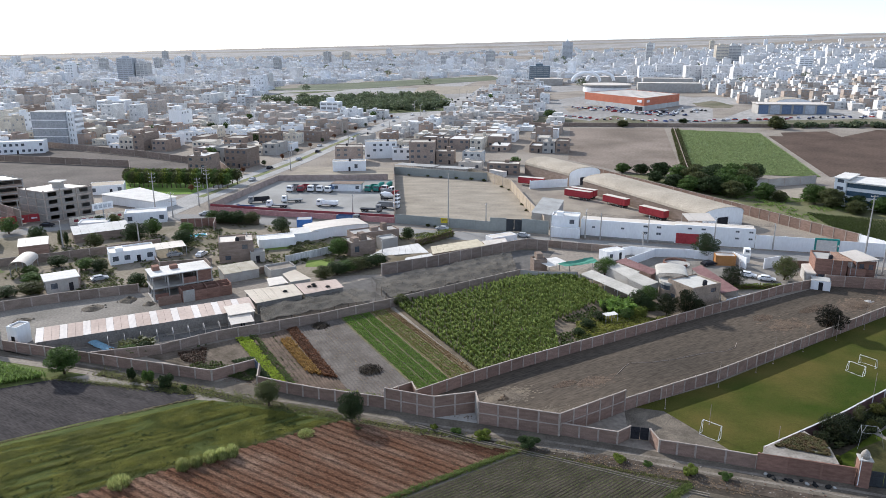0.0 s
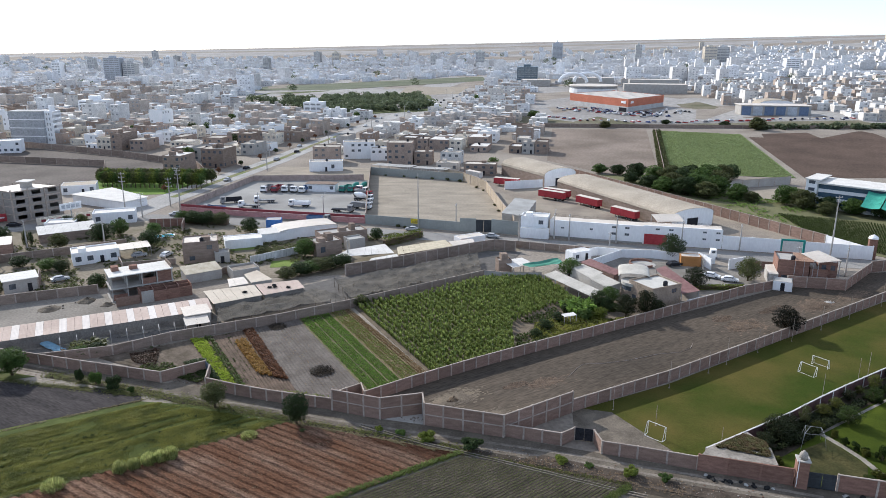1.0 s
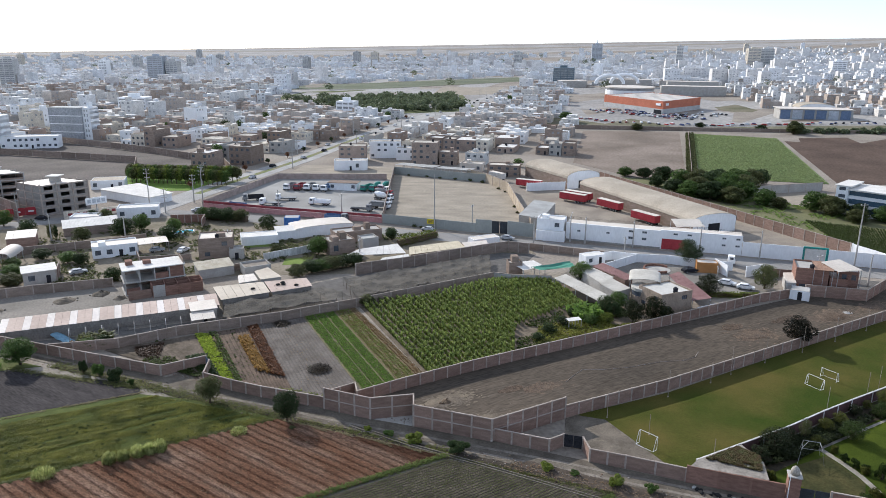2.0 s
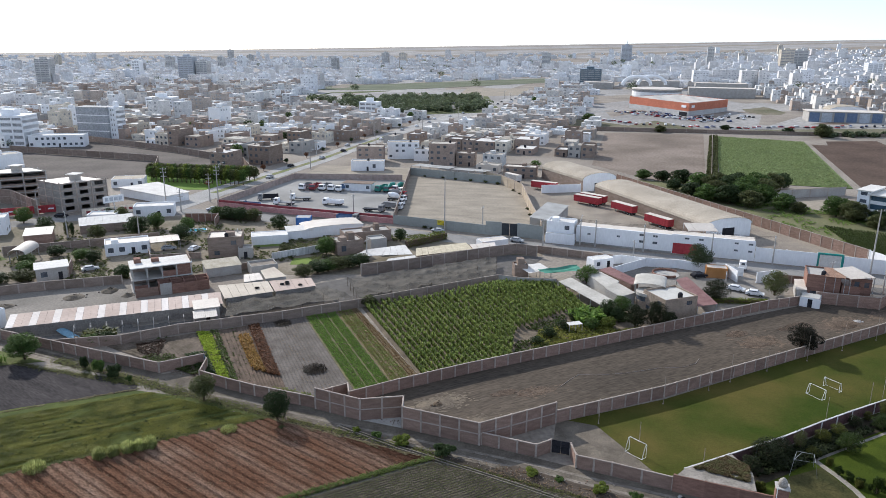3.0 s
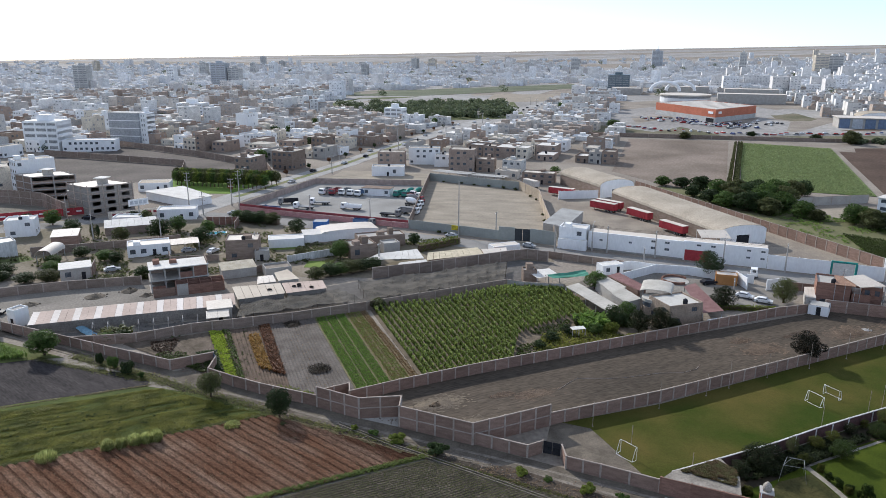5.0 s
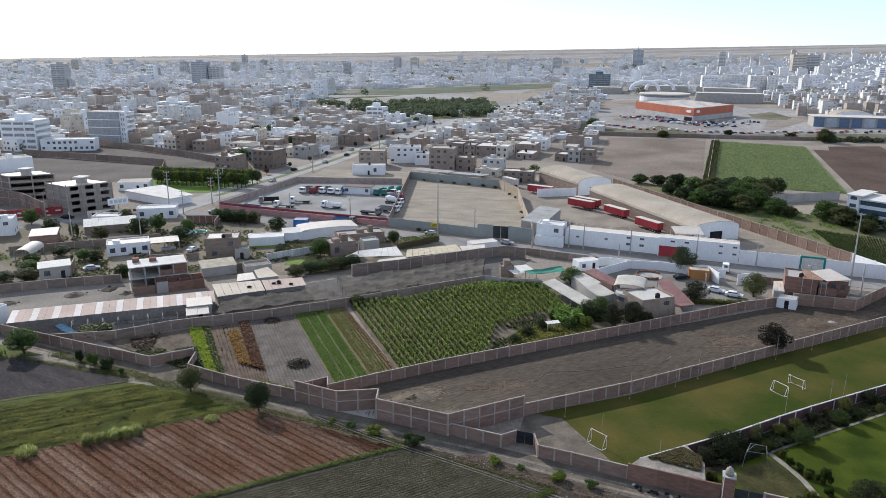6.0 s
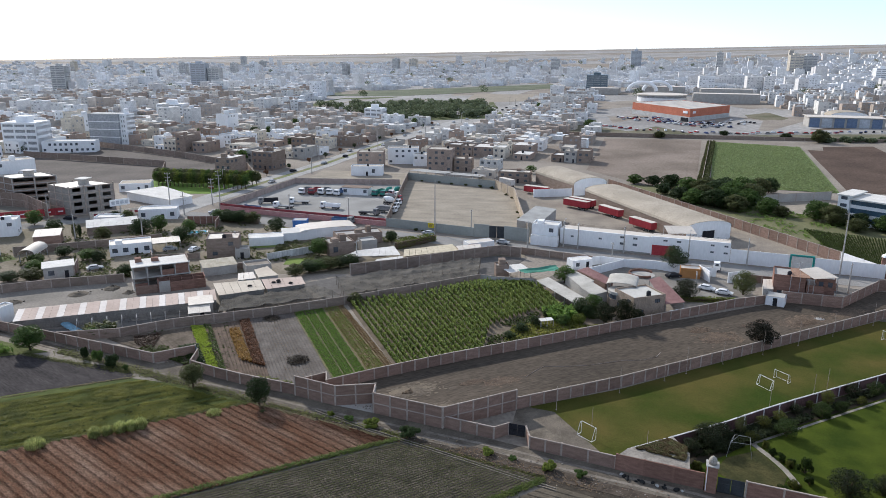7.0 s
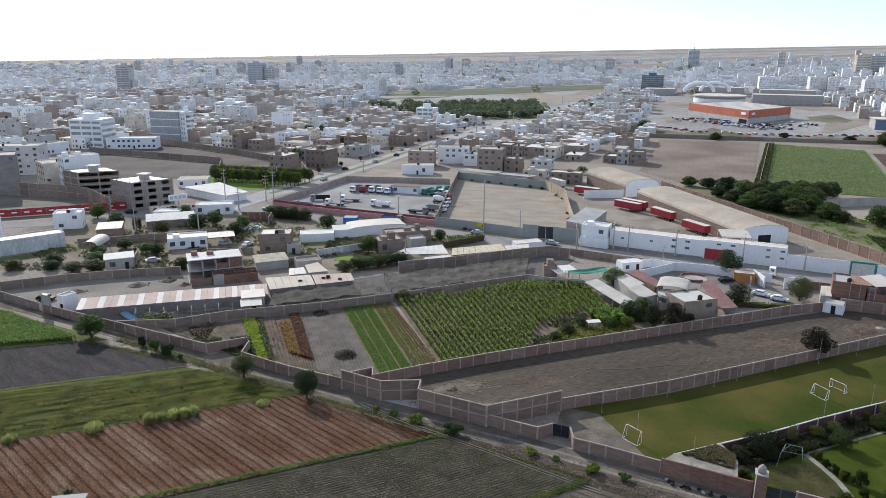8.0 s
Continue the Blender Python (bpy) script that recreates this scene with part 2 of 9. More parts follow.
def flat(name, pts, mat, label, category, z=0.02):
    """A thin slab of ground over a polygon."""
    g, k = Geo().prism(pts, -0.1, z), len(pts)
    g.v = [(x, y, relief(x, y) + h) for x, y, h in g.v]
    return setting(name, g, mat, label, category)


def ribbon(name, pts, width, mat, label, category, z=0.03, sink=0.08):
    """A road of even width along a line, following the land."""
    g = Geo()
    left, right = [], []
    for i, p in enumerate(pts):
        a, b = Vector(pts[max(i - 1, 0)]), Vector(pts[min(i + 1, len(pts) - 1)])
        d = (b - a).normalized()
        n = Vector((-d.y, d.x)) * width / 2
        left.append((p[0] + n.x, p[1] + n.y)), right.append((p[0] - n.x, p[1] - n.y))
    for i in range(len(pts) - 1):
        q = [right[i], right[i + 1], left[i + 1], left[i]]
        g.poly([(x, y, relief(x, y) + z) for x, y in q])
    for side, o in ((left, 1), (right, -1)):
        for i in range(len(pts) - 1):
            a, b = side[i], side[i + 1]
            g.poly([(*a, relief(*a) + z), (*b, relief(*b) + z), (*b, relief(*b) - sink), (*a, relief(*a) - sink)][::o])
    return setting(name, g, mat, label, category)


LANE_NEAR = [(-150, 147), (-110, 134), (-66, 122.2), (-46, 116.5), (-32.6, 110.3), (-17.8, 106), (-0.6, 101.2), (11.9, 97.2), (24.3, 93.5), (37.4, 87.6), (60, 81), (90, 72)]
LANE_FAR = [(92, 79.5), (60, 88.5), (45, 92), (17, 101), (-10.5, 108.8), (-34, 116), (-44, 118.5), (-70, 126.2), (-94, 132.5), (-110, 137.5), (-150, 151)]
flat("lane", LANE_NEAR + LANE_FAR, LANE, "unpaved dirt lane along the brick walls", "road", z=0.03)
ribbon("ditch", [(-66, 121.0), (-46, 115.4), (-32.6, 109.4), (-17.8, 105.2), (-0.6, 100.4), (11.9, 96.4), (24.3, 92.4), (37.4, 86.4), (60, 79.6)], 1.6, material("ditch_soil", (0.07, 0.058, 0.045), (0.045, 0.038, 0.03), scale=0.6, fine=4, bump=0.8), "dark weedy ditch beside the lane", "ditch", z=0.055)
flat("scrub_field", [(104, 260), (124, 214), (140, 195), (170, 232), (150, 285), (112, 331), (72, 338)], material("scrub_soil", (0.17, 0.165, 0.09), (0.12, 0.12, 0.065), scale=0.08, fine=1.5, bump=0.5), "rough grassy ground behind the warehouse wall", "field", z=0.03)
flat("driveway", [(-42.6, 118), (-34.5, 115.8), (-36.5, 124), (-39, 121)], LANE, "dirt forecourt before a recessed gate", "driveway", z=0.04)
flat("driveway", [(-2.5, 106), (4.8, 104.2), (4.4, 108), (2.6, 108)], CONCRETE, "concrete forecourt in a wall recess", "driveway", z=0.045)
flat("lot_ground", [(5, 105.2), (17.5, 101), (29.5, 109), (49, 120.3), (77.8, 140.6), (122, 170.6), (150, 190), (118, 186), (94, 174.3), (54, 150.5), (14, 125.5), (-5, 112.2)], LOT, "bare dark dirt of the empty walled lot", "ground", z=0.03)
flat("pitch", [(31.6, 110.0), (36.2, 108.8), (43.1, 96.7), (46.8, 94.9), (54.4, 99.7), (64, 105.8), (71.8, 111.4), (78.3, 115.8), (97.2, 128), (140, 156), (113, 163.6), (78, 139.8), (49, 119.6)], material("pitch_grass", (0.104, 0.083, 0.025), (0.036, 0.053, 0.009), mixfrom=0.38, mixto=0.70, scale=0.06, fine=5.0, bump=0.7, grain=0.3), "mown football pitch with dry yellowish patches", "football pitch", z=0.05)
flat("gravel_corner", [(29.6, 108.6), (28.6, 100), (31.4, 99.3), (32.2, 96.4), (45.2, 92.4), (46.4, 95), (43.1, 96.7), (36.2, 108.8), (31.6, 110.0)], GRAVEL, "grey gravel corner beside the football pitch", "ground", z=0.04)
flat("gravel_end", [(113, 163.6), (140, 161), (170, 180), (150, 190), (122, 170.6)], GRAVEL, "grey gravel ground behind the football pitch", "ground", z=0.04)
flat("garden_lawn", [(58, 88.3), (72, 84.6), (125, 70), (165, 130), (140, 155.4), (97.4, 127.4), (78.5, 115.3), (64.2, 105.3), (47, 94.6), (49, 91.4)], material("lawn_grass", (0.062, 0.080, 0.011), (0.030, 0.046, 0.007), scale=0.15, fine=5.0, bump=0.7, grain=0.3), "green lawn of the walled garden", "lawn", z=0.03)
flat("lot_sand", [(-20.2, 238.6), (9.5, 228.6), (30, 223.5), (29.5, 240), (26.7, 261.6), (23.3, 297.5), (14, 317.5), (-29.3, 334)], PALE_LOT, "bare sandy ground of the large walled lot", "ground", z=0.03)
flat("truck_yard", [(-91, 255.7), (-64.4, 248.6), (-20.8, 239.2), (-28.2, 320), (-80, 316)], YARD, "grey concrete of the truck yard", "yard", z=0.035)
flat("rear_lot", [(-80, 316.5), (-28.4, 320.4), (-31, 352), (-78, 356)], PALE_LOT, "bare dusty ground behind the truck yard", "ground", z=0.03)
flat("warehouse_yard", [(30, 225), (128, 198.5), (124, 216), (66, 331), (31, 320)], material("yard_dirt", (0.30, 0.26, 0.21), (0.21, 0.18, 0.15), scale=0.1, fine=2, bump=0.3), "dirt yard of the warehouse", "yard", z=0.03)
flat("far_lot", [(81, 522), (149, 524), (107.4, 340), (84, 336), (59, 378)], material("far_lot_dirt", (0.245, 0.20, 0.165), (0.16, 0.13, 0.105), scale=0.03, fine=0.8, bump=0.4), "bare brown lot behind the warehouses", "ground", z=0.04)
flat("far_field", [(154.5, 512), (204.5, 491), (167.5, 329), (114, 340)], material("far_crop", (0.17, 0.21, 0.085), (0.12, 0.16, 0.06), scale=0.05, fine=1.2, bump=0.8, stretch=(1, 3, 1)), "flat green crop field in the distance", "field", z=0.25)
flat("dusty_yard", [(124, 296), (129, 286), (136, 280.5), (147, 287), (157, 310), (130, 301)], PALE_LOT, "pale dusty ground below a concrete wall", "ground", z=0.045)
flat("ploughed_field", [(208, 494), (300, 510), (260, 330), (172, 330)], material("ploughed_soil", (0.115, 0.082, 0.064), (0.08, 0.057, 0.045), scale=0.04, fine=0.8, bump=0.6), "brown ploughed field in the distance", "field", z=0.05)
MAIN_ROAD = [(-300, 135), (-200, 186), (-174, 203), (-158, 211.5), (-138, 228), (-116, 241), (-98, 246), (-76, 243.2), (-56, 238.2), (-38, 232.4), (-4, 223.6), (33, 215), (82, 204), (128, 193.5), (180, 181), (260, 160)]
ribbon("road", MAIN_ROAD, 9.5, ASPHALT, "worn grey asphalt main road", "road", z=0.04)
AVENUE = [(-110, 240), (-103, 280), (-84, 372), (-76, 430), (-66, 490), (-40, 620), (1, 800), (86, 1168), (150, 1400)]
ribbon("avenue", AVENUE, 13.5, material("pale_asphalt", (0.37, 0.355, 0.335), (0.29, 0.28, 0.265), scale=0.06, fine=1.5, bump=0.1), "pale dusty avenue leading into the city", "road", z=0.06)

# near fields
GREEN_FIELD = [(-95, 56), (-57.8, 79), (-27.8, 96.5), (-17.5, 104.8), (-32.6, 109.8), (-44.2, 111.2), (-60.5, 102.8), (-72.6, 95.4), (-120, 66)]
flat("green_field", GREEN_FIELD, material("meadow_soil", (0.095, 0.11, 0.034), (0.055, 0.07, 0.024), scale=0.25, fine=2.5, bump=0.7, stretch=(3.0, 0.7, 1), rot=32), "low green crop field with dark tufts", "field", z=0.06)
flat("dark_field", [(-120, 66), (-72.6, 95.4), (-60.5, 102.8), (-44.2, 111.4), (-46, 115), (-73.5, 118.3), (-87.1, 111.4), (-140, 86)], material("dark_soil", (0.058, 0.051, 0.05), (0.038, 0.034, 0.034), scale=0.4, fine=3, bump=0.9, stretch=(4.0, 0.8, 1), rot=-31, grain=0.4), "dark bare ploughed soil", "field", z=0.05)
flat("young_crop", [(-140, 86), (-87.1, 111.4), (-74, 118.2), (-68, 120.5), (-110, 132.5), (-170, 150)], material("crop_soil", (0.12, 0.14, 0.05), (0.09, 0.1, 0.04), scale=0.3, fine=3, bump=0.6), "bright green young maize field", "field", z=0.04)


def ridged(name, quad, rows, depth, mat, label, per=8, lengthways=24, rough=0.05):
    """A field of furrows; rows run from the first side of quad to the third."""
    g = Geo()
    rnd = random.Random(len(name))

    def f(u, v):
        x, y = bil(quad, u, v)
        q = noise.noise((x * 0.16, y * 0.16, 7.0))
        w = (rows * u + 0.035 * noise.noise((x * 0.3, y * 0.3, 2.0))) % 1.0
        cut_ = 0.10 + 0.03 * q
        return (x, y, 0.06 + depth * (0.05 if w < cut_ or w > 1 - cut_ else 1.0 + 0.3 * q) + rnd.uniform(0, rough))

    g.grid(rows * per, lengthways * 2, f)
    return setting(name, g, mat, label, "field", smooth=False)


RED_SOIL = material("red_stubble", (0.235, 0.16, 0.115), (0.118, 0.060, 0.036), scale=0.22, fine=4.5, bump=1.0, mixfrom=0.44, mixto=0.86, grain=0.6, stretch=(2.4, 0.8, 1), rot=-31)


def furrowed(name, quad, angle, pitch, depth, mat, label, per=11, along_=220):
    """A field of straight furrows at an angle of its own, cut off by the field's four sides."""
    d = Vector((math.cos(radians(angle)), math.sin(radians(angle))))
    n = Vector((-d.y, d.x))
    pts = [Vector(p) for p in quad]
    cs = [p.dot(n) for p in pts]
    c0, c1 = min(cs) + 0.05, max(cs) - 0.05
    rnd = random.Random(3)

    def f(u, v):
        c = c0 + (c1 - c0) * u
        ts = []
        for a, b in zip(pts, pts[1:] + pts[:1]):
            ca, cb = a.dot(n), b.dot(n)
            if (ca - c) * (cb - c) < 0:
                ts.append((a + (b - a) * ((c - ca) / (cb - ca))).dot(d))
        t = min(ts) + (max(ts) - min(ts)) * v
        p = n * c + d * t
        q = noise.noise((p.x * 0.16, p.y * 0.16, 7.0))
        w = ((c + 0.05 * noise.noise((p.x * 0.3, p.y * 0.3, 2.0))) / pitch) % 1.0
        side = min(1.0, abs(w - 0.5) / (0.5 - 0.12 - 0.05 * q))
        ridge = 1.0 - 0.85 * max(0.0, (side - 0.7) / 0.3) ** 1.2
        return (p.x, p.y, 0.06 + depth * ridge * (1.0 + 0.3 * q) + rnd.uniform(0, 0.05))

    g = Geo()
    g.grid(int((c1 - c0) / pitch * per), along_, f)
    return setting(name, g, mat, label, "field", smooth=False)


furrowed("red_field", [(-100, 52), (-17.5, 104.2), (10.3, 95.4), (-72.5, 38)], -31.2, 1.32, 0.27, RED_SOIL, "reddish brown harvested field with straight furrows")
DARK_ROWS = material("dark_row_soil", (0.125, 0.104, 0.078), (0.085, 0.071, 0.054), scale=0.3, fine=3, bump=0.8)
ridged("row_field", [(34, 87.9), (10.9, 94.9), (-45, 57), (-12, 47)], 38, 0.12, DARK_ROWS, "dark field with close rows of small seedlings", lengthways=70)
ridged("corner_field", [(35, 86.5), (2, 58), (60, 40), (75, 72)], 30, 0.12, DARK_ROWS, "dark tilled corner field beside the lane", lengthways=30)

# plots behind the front wall
PLOTS = [
    ("weedy_plot", (-42, 120.5), (-30.8, 115.4), (-45.0, 137.6), (-60, 128.5), 10, 0.10, material("weedy_soil", (0.15, 0.12, 0.095), (0.085, 0.07, 0.052), scale=0.35, fine=3, bump=0.7), "grey soil plot with dark weeds"),
    ("lime_bed", (-30.8, 115.4), (-27.6, 114.4), (-42.6, 138.9), (-45.0, 137.6), 4, 0.15, material("bed_soil", (0.16, 0.14, 0.08), (0.11, 0.1, 0.06), scale=0.5, fine=4, bump=0.6), "bed of lime green lettuce"),
    ("soil_strip", (-27.6, 114.4), (-21.6, 112.6), (-38.0, 141.4), (-42.6, 138.9), 6, 0.12, material("plot_soil", (0.15, 0.11, 0.085), (0.105, 0.08, 0.062), scale=0.4, fine=3, bump=0.7), "strip of bare brown soil"),
    ("orange_bed", (-21.6, 112.6), (-18.6, 111.8), (-35.9, 142.9), (-38.0, 141.4), 4, 0.12, material("plot_soil", (0.15, 0.11, 0.085)), "bed of orange flowers gone to seed"),
    ("brown_bed", (-18.6, 111.8), (-15.8, 111.0), (-33.8, 144.2), (-35.9, 142.9), 4, 0.12, material("plot_soil", (0.15, 0.11, 0.085)), "bed of dried brown plants"),
    ("grey_plot", (-15.8, 111.0), (-4.3, 113.2), (-25.0, 149.6), (-33.8, 144.2), 16, 0.10, material("grey_soil", (0.155, 0.135, 0.12), (0.11, 0.095, 0.083), scale=0.3, fine=3, bump=0.6), "grey raked soil plot"),
    ("green_bed", (-4.3, 113.2), (1.6, 117.4), (-18.7, 153.6), (-25.0, 149.6), 8, 0.10, material("bed_soil", (0.16, 0.14, 0.08)), "bed of low bright green vegetables"),
    ("herb_bed", (1.6, 117.4), (6.2, 120.6), (-14.5, 156.4), (-18.7, 153.6), 8, 0.10, material("herb_soil", (0.20, 0.15, 0.095), (0.15, 0.12, 0.07), scale=0.4, fine=3, bump=0.6), "bed of sparse reddish green herbs"),
]
for name, a, b, c, d, rows, depth, mat, label in PLOTS:
    ridged(name, [a, b, c, d], rows, depth, mat, label, per=4, lengthways=30, rough=0.04)
flat("vine_plot", [(6.2, 120.6), (25, 133.5), (40, 143), (60, 156), (50, 172), (34, 180), (20, 181), (-13.5, 157.2)], material("vine_soil", (0.19, 0.155, 0.115), (0.105, 0.085, 0.065), scale=0.3, fine=3, bump=0.6), "brown soil under the tall leafy crop", "field", z=0.04)

flat("earth_bank", [(20.5, 94.2), (37, 87.4), (60, 80.6), (60, 83.0), (41, 88.8), (23, 95.6)], material("bank_earth", (0.10, 0.08, 0.064), (0.06, 0.048, 0.038), scale=0.5, fine=3, bump=0.8), "low bank of dark rubbly earth beside the lane", "ground", z=0.075)

TRACK = material("track_dust", (0.235, 0.205, 0.17), (0.15, 0.13, 0.108), scale=0.5, fine=4, bump=0.5)
LANE_MID = [(-87.7, 129.6), (-67.4, 123.0), (-48.9, 116.0), (-34.3, 111.4), (-22, 108.6), (-9.4, 104.4), (1.8, 101.4), (14.9, 98.2), (21.7, 96.4), (29.1, 94.4), (36, 92.2), (48, 88.8), (60, 84.9)]
for k in (-0.85, 0.85):
    ribbon("wheel_track", [(x + 0.27 * k, y + 0.96 * k) for x, y in LANE_MID], 0.62, TRACK, "pale compacted wheel track of the dirt lane", "track", z=0.045)
CHANNEL = [(-5.4, 103.6), (5.2, 98.2), (12.6, 95.2), (17.6, 93.1), (22.7, 90.9), (31.1, 87.2), (36, 85.2)]
chan = thing("channel", "narrow concrete irrigation channel beside the dark field", "channel", kind="structure")
for a, b in zip(CHANNEL, CHANNEL[1:]):
    for k in (-0.28, 0.28):
        part("side_wall", Geo().bar((a[0] + 0.38 * k, a[1] + 0.92 * k, 0.12), (b[0] + 0.38 * k, b[1] + 0.92 * k, 0.12), 0.12, 0.34), TRACK, chan)

# streets and yards under the city, their colour paled for distance haze
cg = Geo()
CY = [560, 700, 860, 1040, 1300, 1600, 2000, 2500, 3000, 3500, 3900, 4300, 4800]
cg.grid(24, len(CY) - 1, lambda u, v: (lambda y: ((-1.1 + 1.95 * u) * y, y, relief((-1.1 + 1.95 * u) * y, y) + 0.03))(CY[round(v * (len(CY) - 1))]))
setting("city_ground", cg, material("city_dust", (0.34, 0.325, 0.305), (0.25, 0.235, 0.22), scale=0.01, fine=0.3, bump=0.1), "dusty city streets and yards, paled for distance haze", "ground", smooth=True)
ribbon("median", AVENUE[1:5], 3.2, material("median_grass", (0.15, 0.18, 0.07), (0.22, 0.19, 0.13), scale=0.15, fine=1.5), "grassy median of the avenue", "median", z=0.09)

# ---- walls ----
def panel_wall(name, pts, h, label, gap=3.4, mat=BRICK, post=PILLAR, thick=0.16, coping=True, proud=0.07, midband=False):
    """A wall of panels between posts along a line, with a coping strip on each panel."""
    root = thing(name, label, "wall", kind="structure")
    posts = set()
    for a, b in zip(pts, pts[1:]):
        d = math.dist(a, b)
        n = max(1, round(d / gap))
        ux, uy = (b[0] - a[0]) / d, (b[1] - a[1]) / d
        ang = math.atan2(uy, ux)
        w = d / n
        pm, cm, bm_ = Geo(), Geo(), Geo()
        pm.box(0.14, -thick / 2, 0, w - 0.14, thick / 2, h - 0.12)
        cm.box(0.14, -thick / 2 - 0.03, h - 0.12, w - 0.14, thick / 2 + 0.03, h)
        bm_.box(0.14, -thick / 2 - 0.025, h * 0.5 - 0.1, w - 0.14, thick / 2 + 0.025, h * 0.5 + 0.1)
        pme, cme, bme = pm.mesh("panel", mat), cm.mesh("coping", post), bm_.mesh("band", post)
        for i in range(n):
            x, y = a[0] + ux * w * i, a[1] + uy * w * i
            m = Matrix.Translation((x, y, 0)) @ Matrix.Rotation(ang, 4, "Z")
            o = part("panel", pme, None, root)
            o.matrix_world = m
            if coping:
                part("coping", cme, None, o)
            if midband:
                part("band", bme, None, o)
            posts.add((round(x, 2), round(y, 2), round(ang, 3)))
        posts.add((round(b[0], 2), round(b[1], 2), round(ang, 3)))
    pg = Geo().box(-0.14, -thick / 2 - proud, 0, 0.14, thick / 2 + proud, h + 0.04).mesh("pillar", post)
    seen = []
    for x, y, ang in sorted(posts):
        if all(math.dist((x, y), s) > 0.3 for s in seen):
            seen.append((x, y))
            part("pillar", pg, None, root).matrix_world = Matrix.Translation((x, y, 0)) @ Matrix.Rotation(ang, 4, "Z")
    return root


H1, H2 = 2.2, 3.95
LANE_WALL = "brown brick wall with pale concrete posts along the dirt lane"
panel_wall("wall_lane_west", [(-94, 132.2), (-69.9, 125.7), (-60.4, 123.0), (-43.6, 118.5)], H1, LANE_WALL)
panel_wall("wall_lane_notch", [(-43.6, 118.5), (-37, 123.4)], H1, "brick wall turning in towards a recessed gate")
panel_wall("wall_lane_notch", [(-35.6, 121.5), (-34.6, 116.3)], H1, "short brick return beside a recessed gate")
panel_wall("wall_lane_middle", [(-34.6, 116.3), (-28.6, 113.9), (-22.6, 111.9), (-10.8, 108.9)], H1, LANE_WALL)
panel_wall("wall_lane_tall", [(-10.7, 108.7), (-2.4, 105.9), (4.5, 107.8)], H2, "tall brick wall with concrete posts and middle band", midband=True)
panel_wall("wall_lane_return", [(4.5, 107.8), (4.9, 104.2)], H2, "tall rendered wall end in the recess", mat=CONCRETE)
panel_wall("wall_lane_corner", [(4.9, 104.2), (17.5, 100.6)], H2, "tall brick wall round the corner of the dirt lot", midband=True)
panel_wall("wall_lot_corner", [(17.5, 100.6), (29.5, 108.7)], H2, "tall brick wall between dirt lot and gravel", gap=2.9, midband=True)
panel_wall("wall_pitch", [(29.5, 108.9), (48.9, 120.3), (77.8, 139.9), (100, 155.2), (121.9, 170.3), (150, 190)], H1 + 0.15, "brick wall between the dirt lot and the football pitch", gap=3.0)
panel_wall("wall_gate_west", [(17.8, 100.9), (23.4, 99.2), (26.2, 98.4), (28.5, 100.1)], H1, "low brick wall leading to a dark metal gate")
panel_wall("wall_gate_east", [(31.4, 99.3), (32.0, 96.2), (37.0, 94.8), (45.0, 92.2)], H1, "low brick wall between the gravel corner and the lane")
panel_wall("wall_garden", [(45.1, 92.0), (57.0, 88.5)], 2.7, "red brick garden wall along the lane", mat=BRICK_RED, gap=4.2, post=BRICK_RED)
panel_wall("wall_garden", [(62.6, 87.2), (72, 84.6), (125, 70)], 2.7, "red brick garden wall beside a dark gate", mat=BRICK_RED, gap=4.2)
panel_wall("wall_lot_inner", [(-5.6, 111.3), (2.1, 117.2), (13.9, 125.4), (26.1, 133.2), (52.0, 149.5), (81.6, 168.7), (90, 172.6)], H1 + 0.1, "long brick wall with pale posts between crops and dirt lot", gap=3.05)
panel_wall("wall_plot_inner", [(-11.2, 110.9), (-6.6, 114.6), (-5.6, 111.3)], H1, "brick wall corner beside the vegetable plots")
panel_wall("wall_plots_rear", [(-69.6, 126.0), (-57.6, 129.9), (-48.8, 137.0), (-29.4, 147.3), (-14.4, 157.2), (4.2, 170.6), (17.7, 180.2)], H1, "grey-brown wall behind the vegetable plots", mat=BRICK_DULL, gap=4.2)
panel_wall("wall_plots_rear", [(17.7, 180.2), (22.4, 178.7), (32.5, 178.6)], H1, "grey rendered wall behind the tall crop", mat=CONCRETE, gap=4)
panel_wall("wall_net_rear", [(-19, 181.3), (-7.3, 187.8), (14.2, 203.0), (22, 207.6), (28, 205.6)], 3.2, "dull brick wall behind the shade net", mat=BRICK_DULL, gap=4)
panel_wall("wall_yard_west", [(-150, 121), (-116.2, 143.8), (-103.9, 153.2), (-94.2, 159.0), (-78, 166.2)], 2.4, "long dull brick wall of the dirt yard", mat=BRICK_DULL, gap=5)
panel_wall("wall_sand_lot_front", [(-20.3, 238.6), (11.9, 228.8)], 3.2, "grey rendered wall of the sand lot along the road", mat=GREY_WALL, post=GREY_WALL, gap=6)
panel_wall("wall_sand_lot_front", [(11.9, 228.8), (16.9, 228.3)], 4.5, "high grey wall beside a gate", mat=GREY_WALL, post=GREY_WALL, gap=6)
panel_wall("wall_sand_lot_front", [(22.2, 227.5), (30.3, 224.2)], 4.5, "high grey wall beside a gate", mat=GREY_WALL, post=GREY_WALL, gap=4)
panel_wall("wall_sand_lot_west", [(-20.5, 239.2), (-29.4, 334)], 3.6, "brown wall between sand lot and truck yard", mat=BRICK_DULL, gap=8)
panel_wall("wall_sand_lot_rear", [(-29.4, 334), (14, 317.5)], 3.6, "grey rear wall of the sand lot", mat=GREY_WALL, post=GREY_WALL, gap=8)
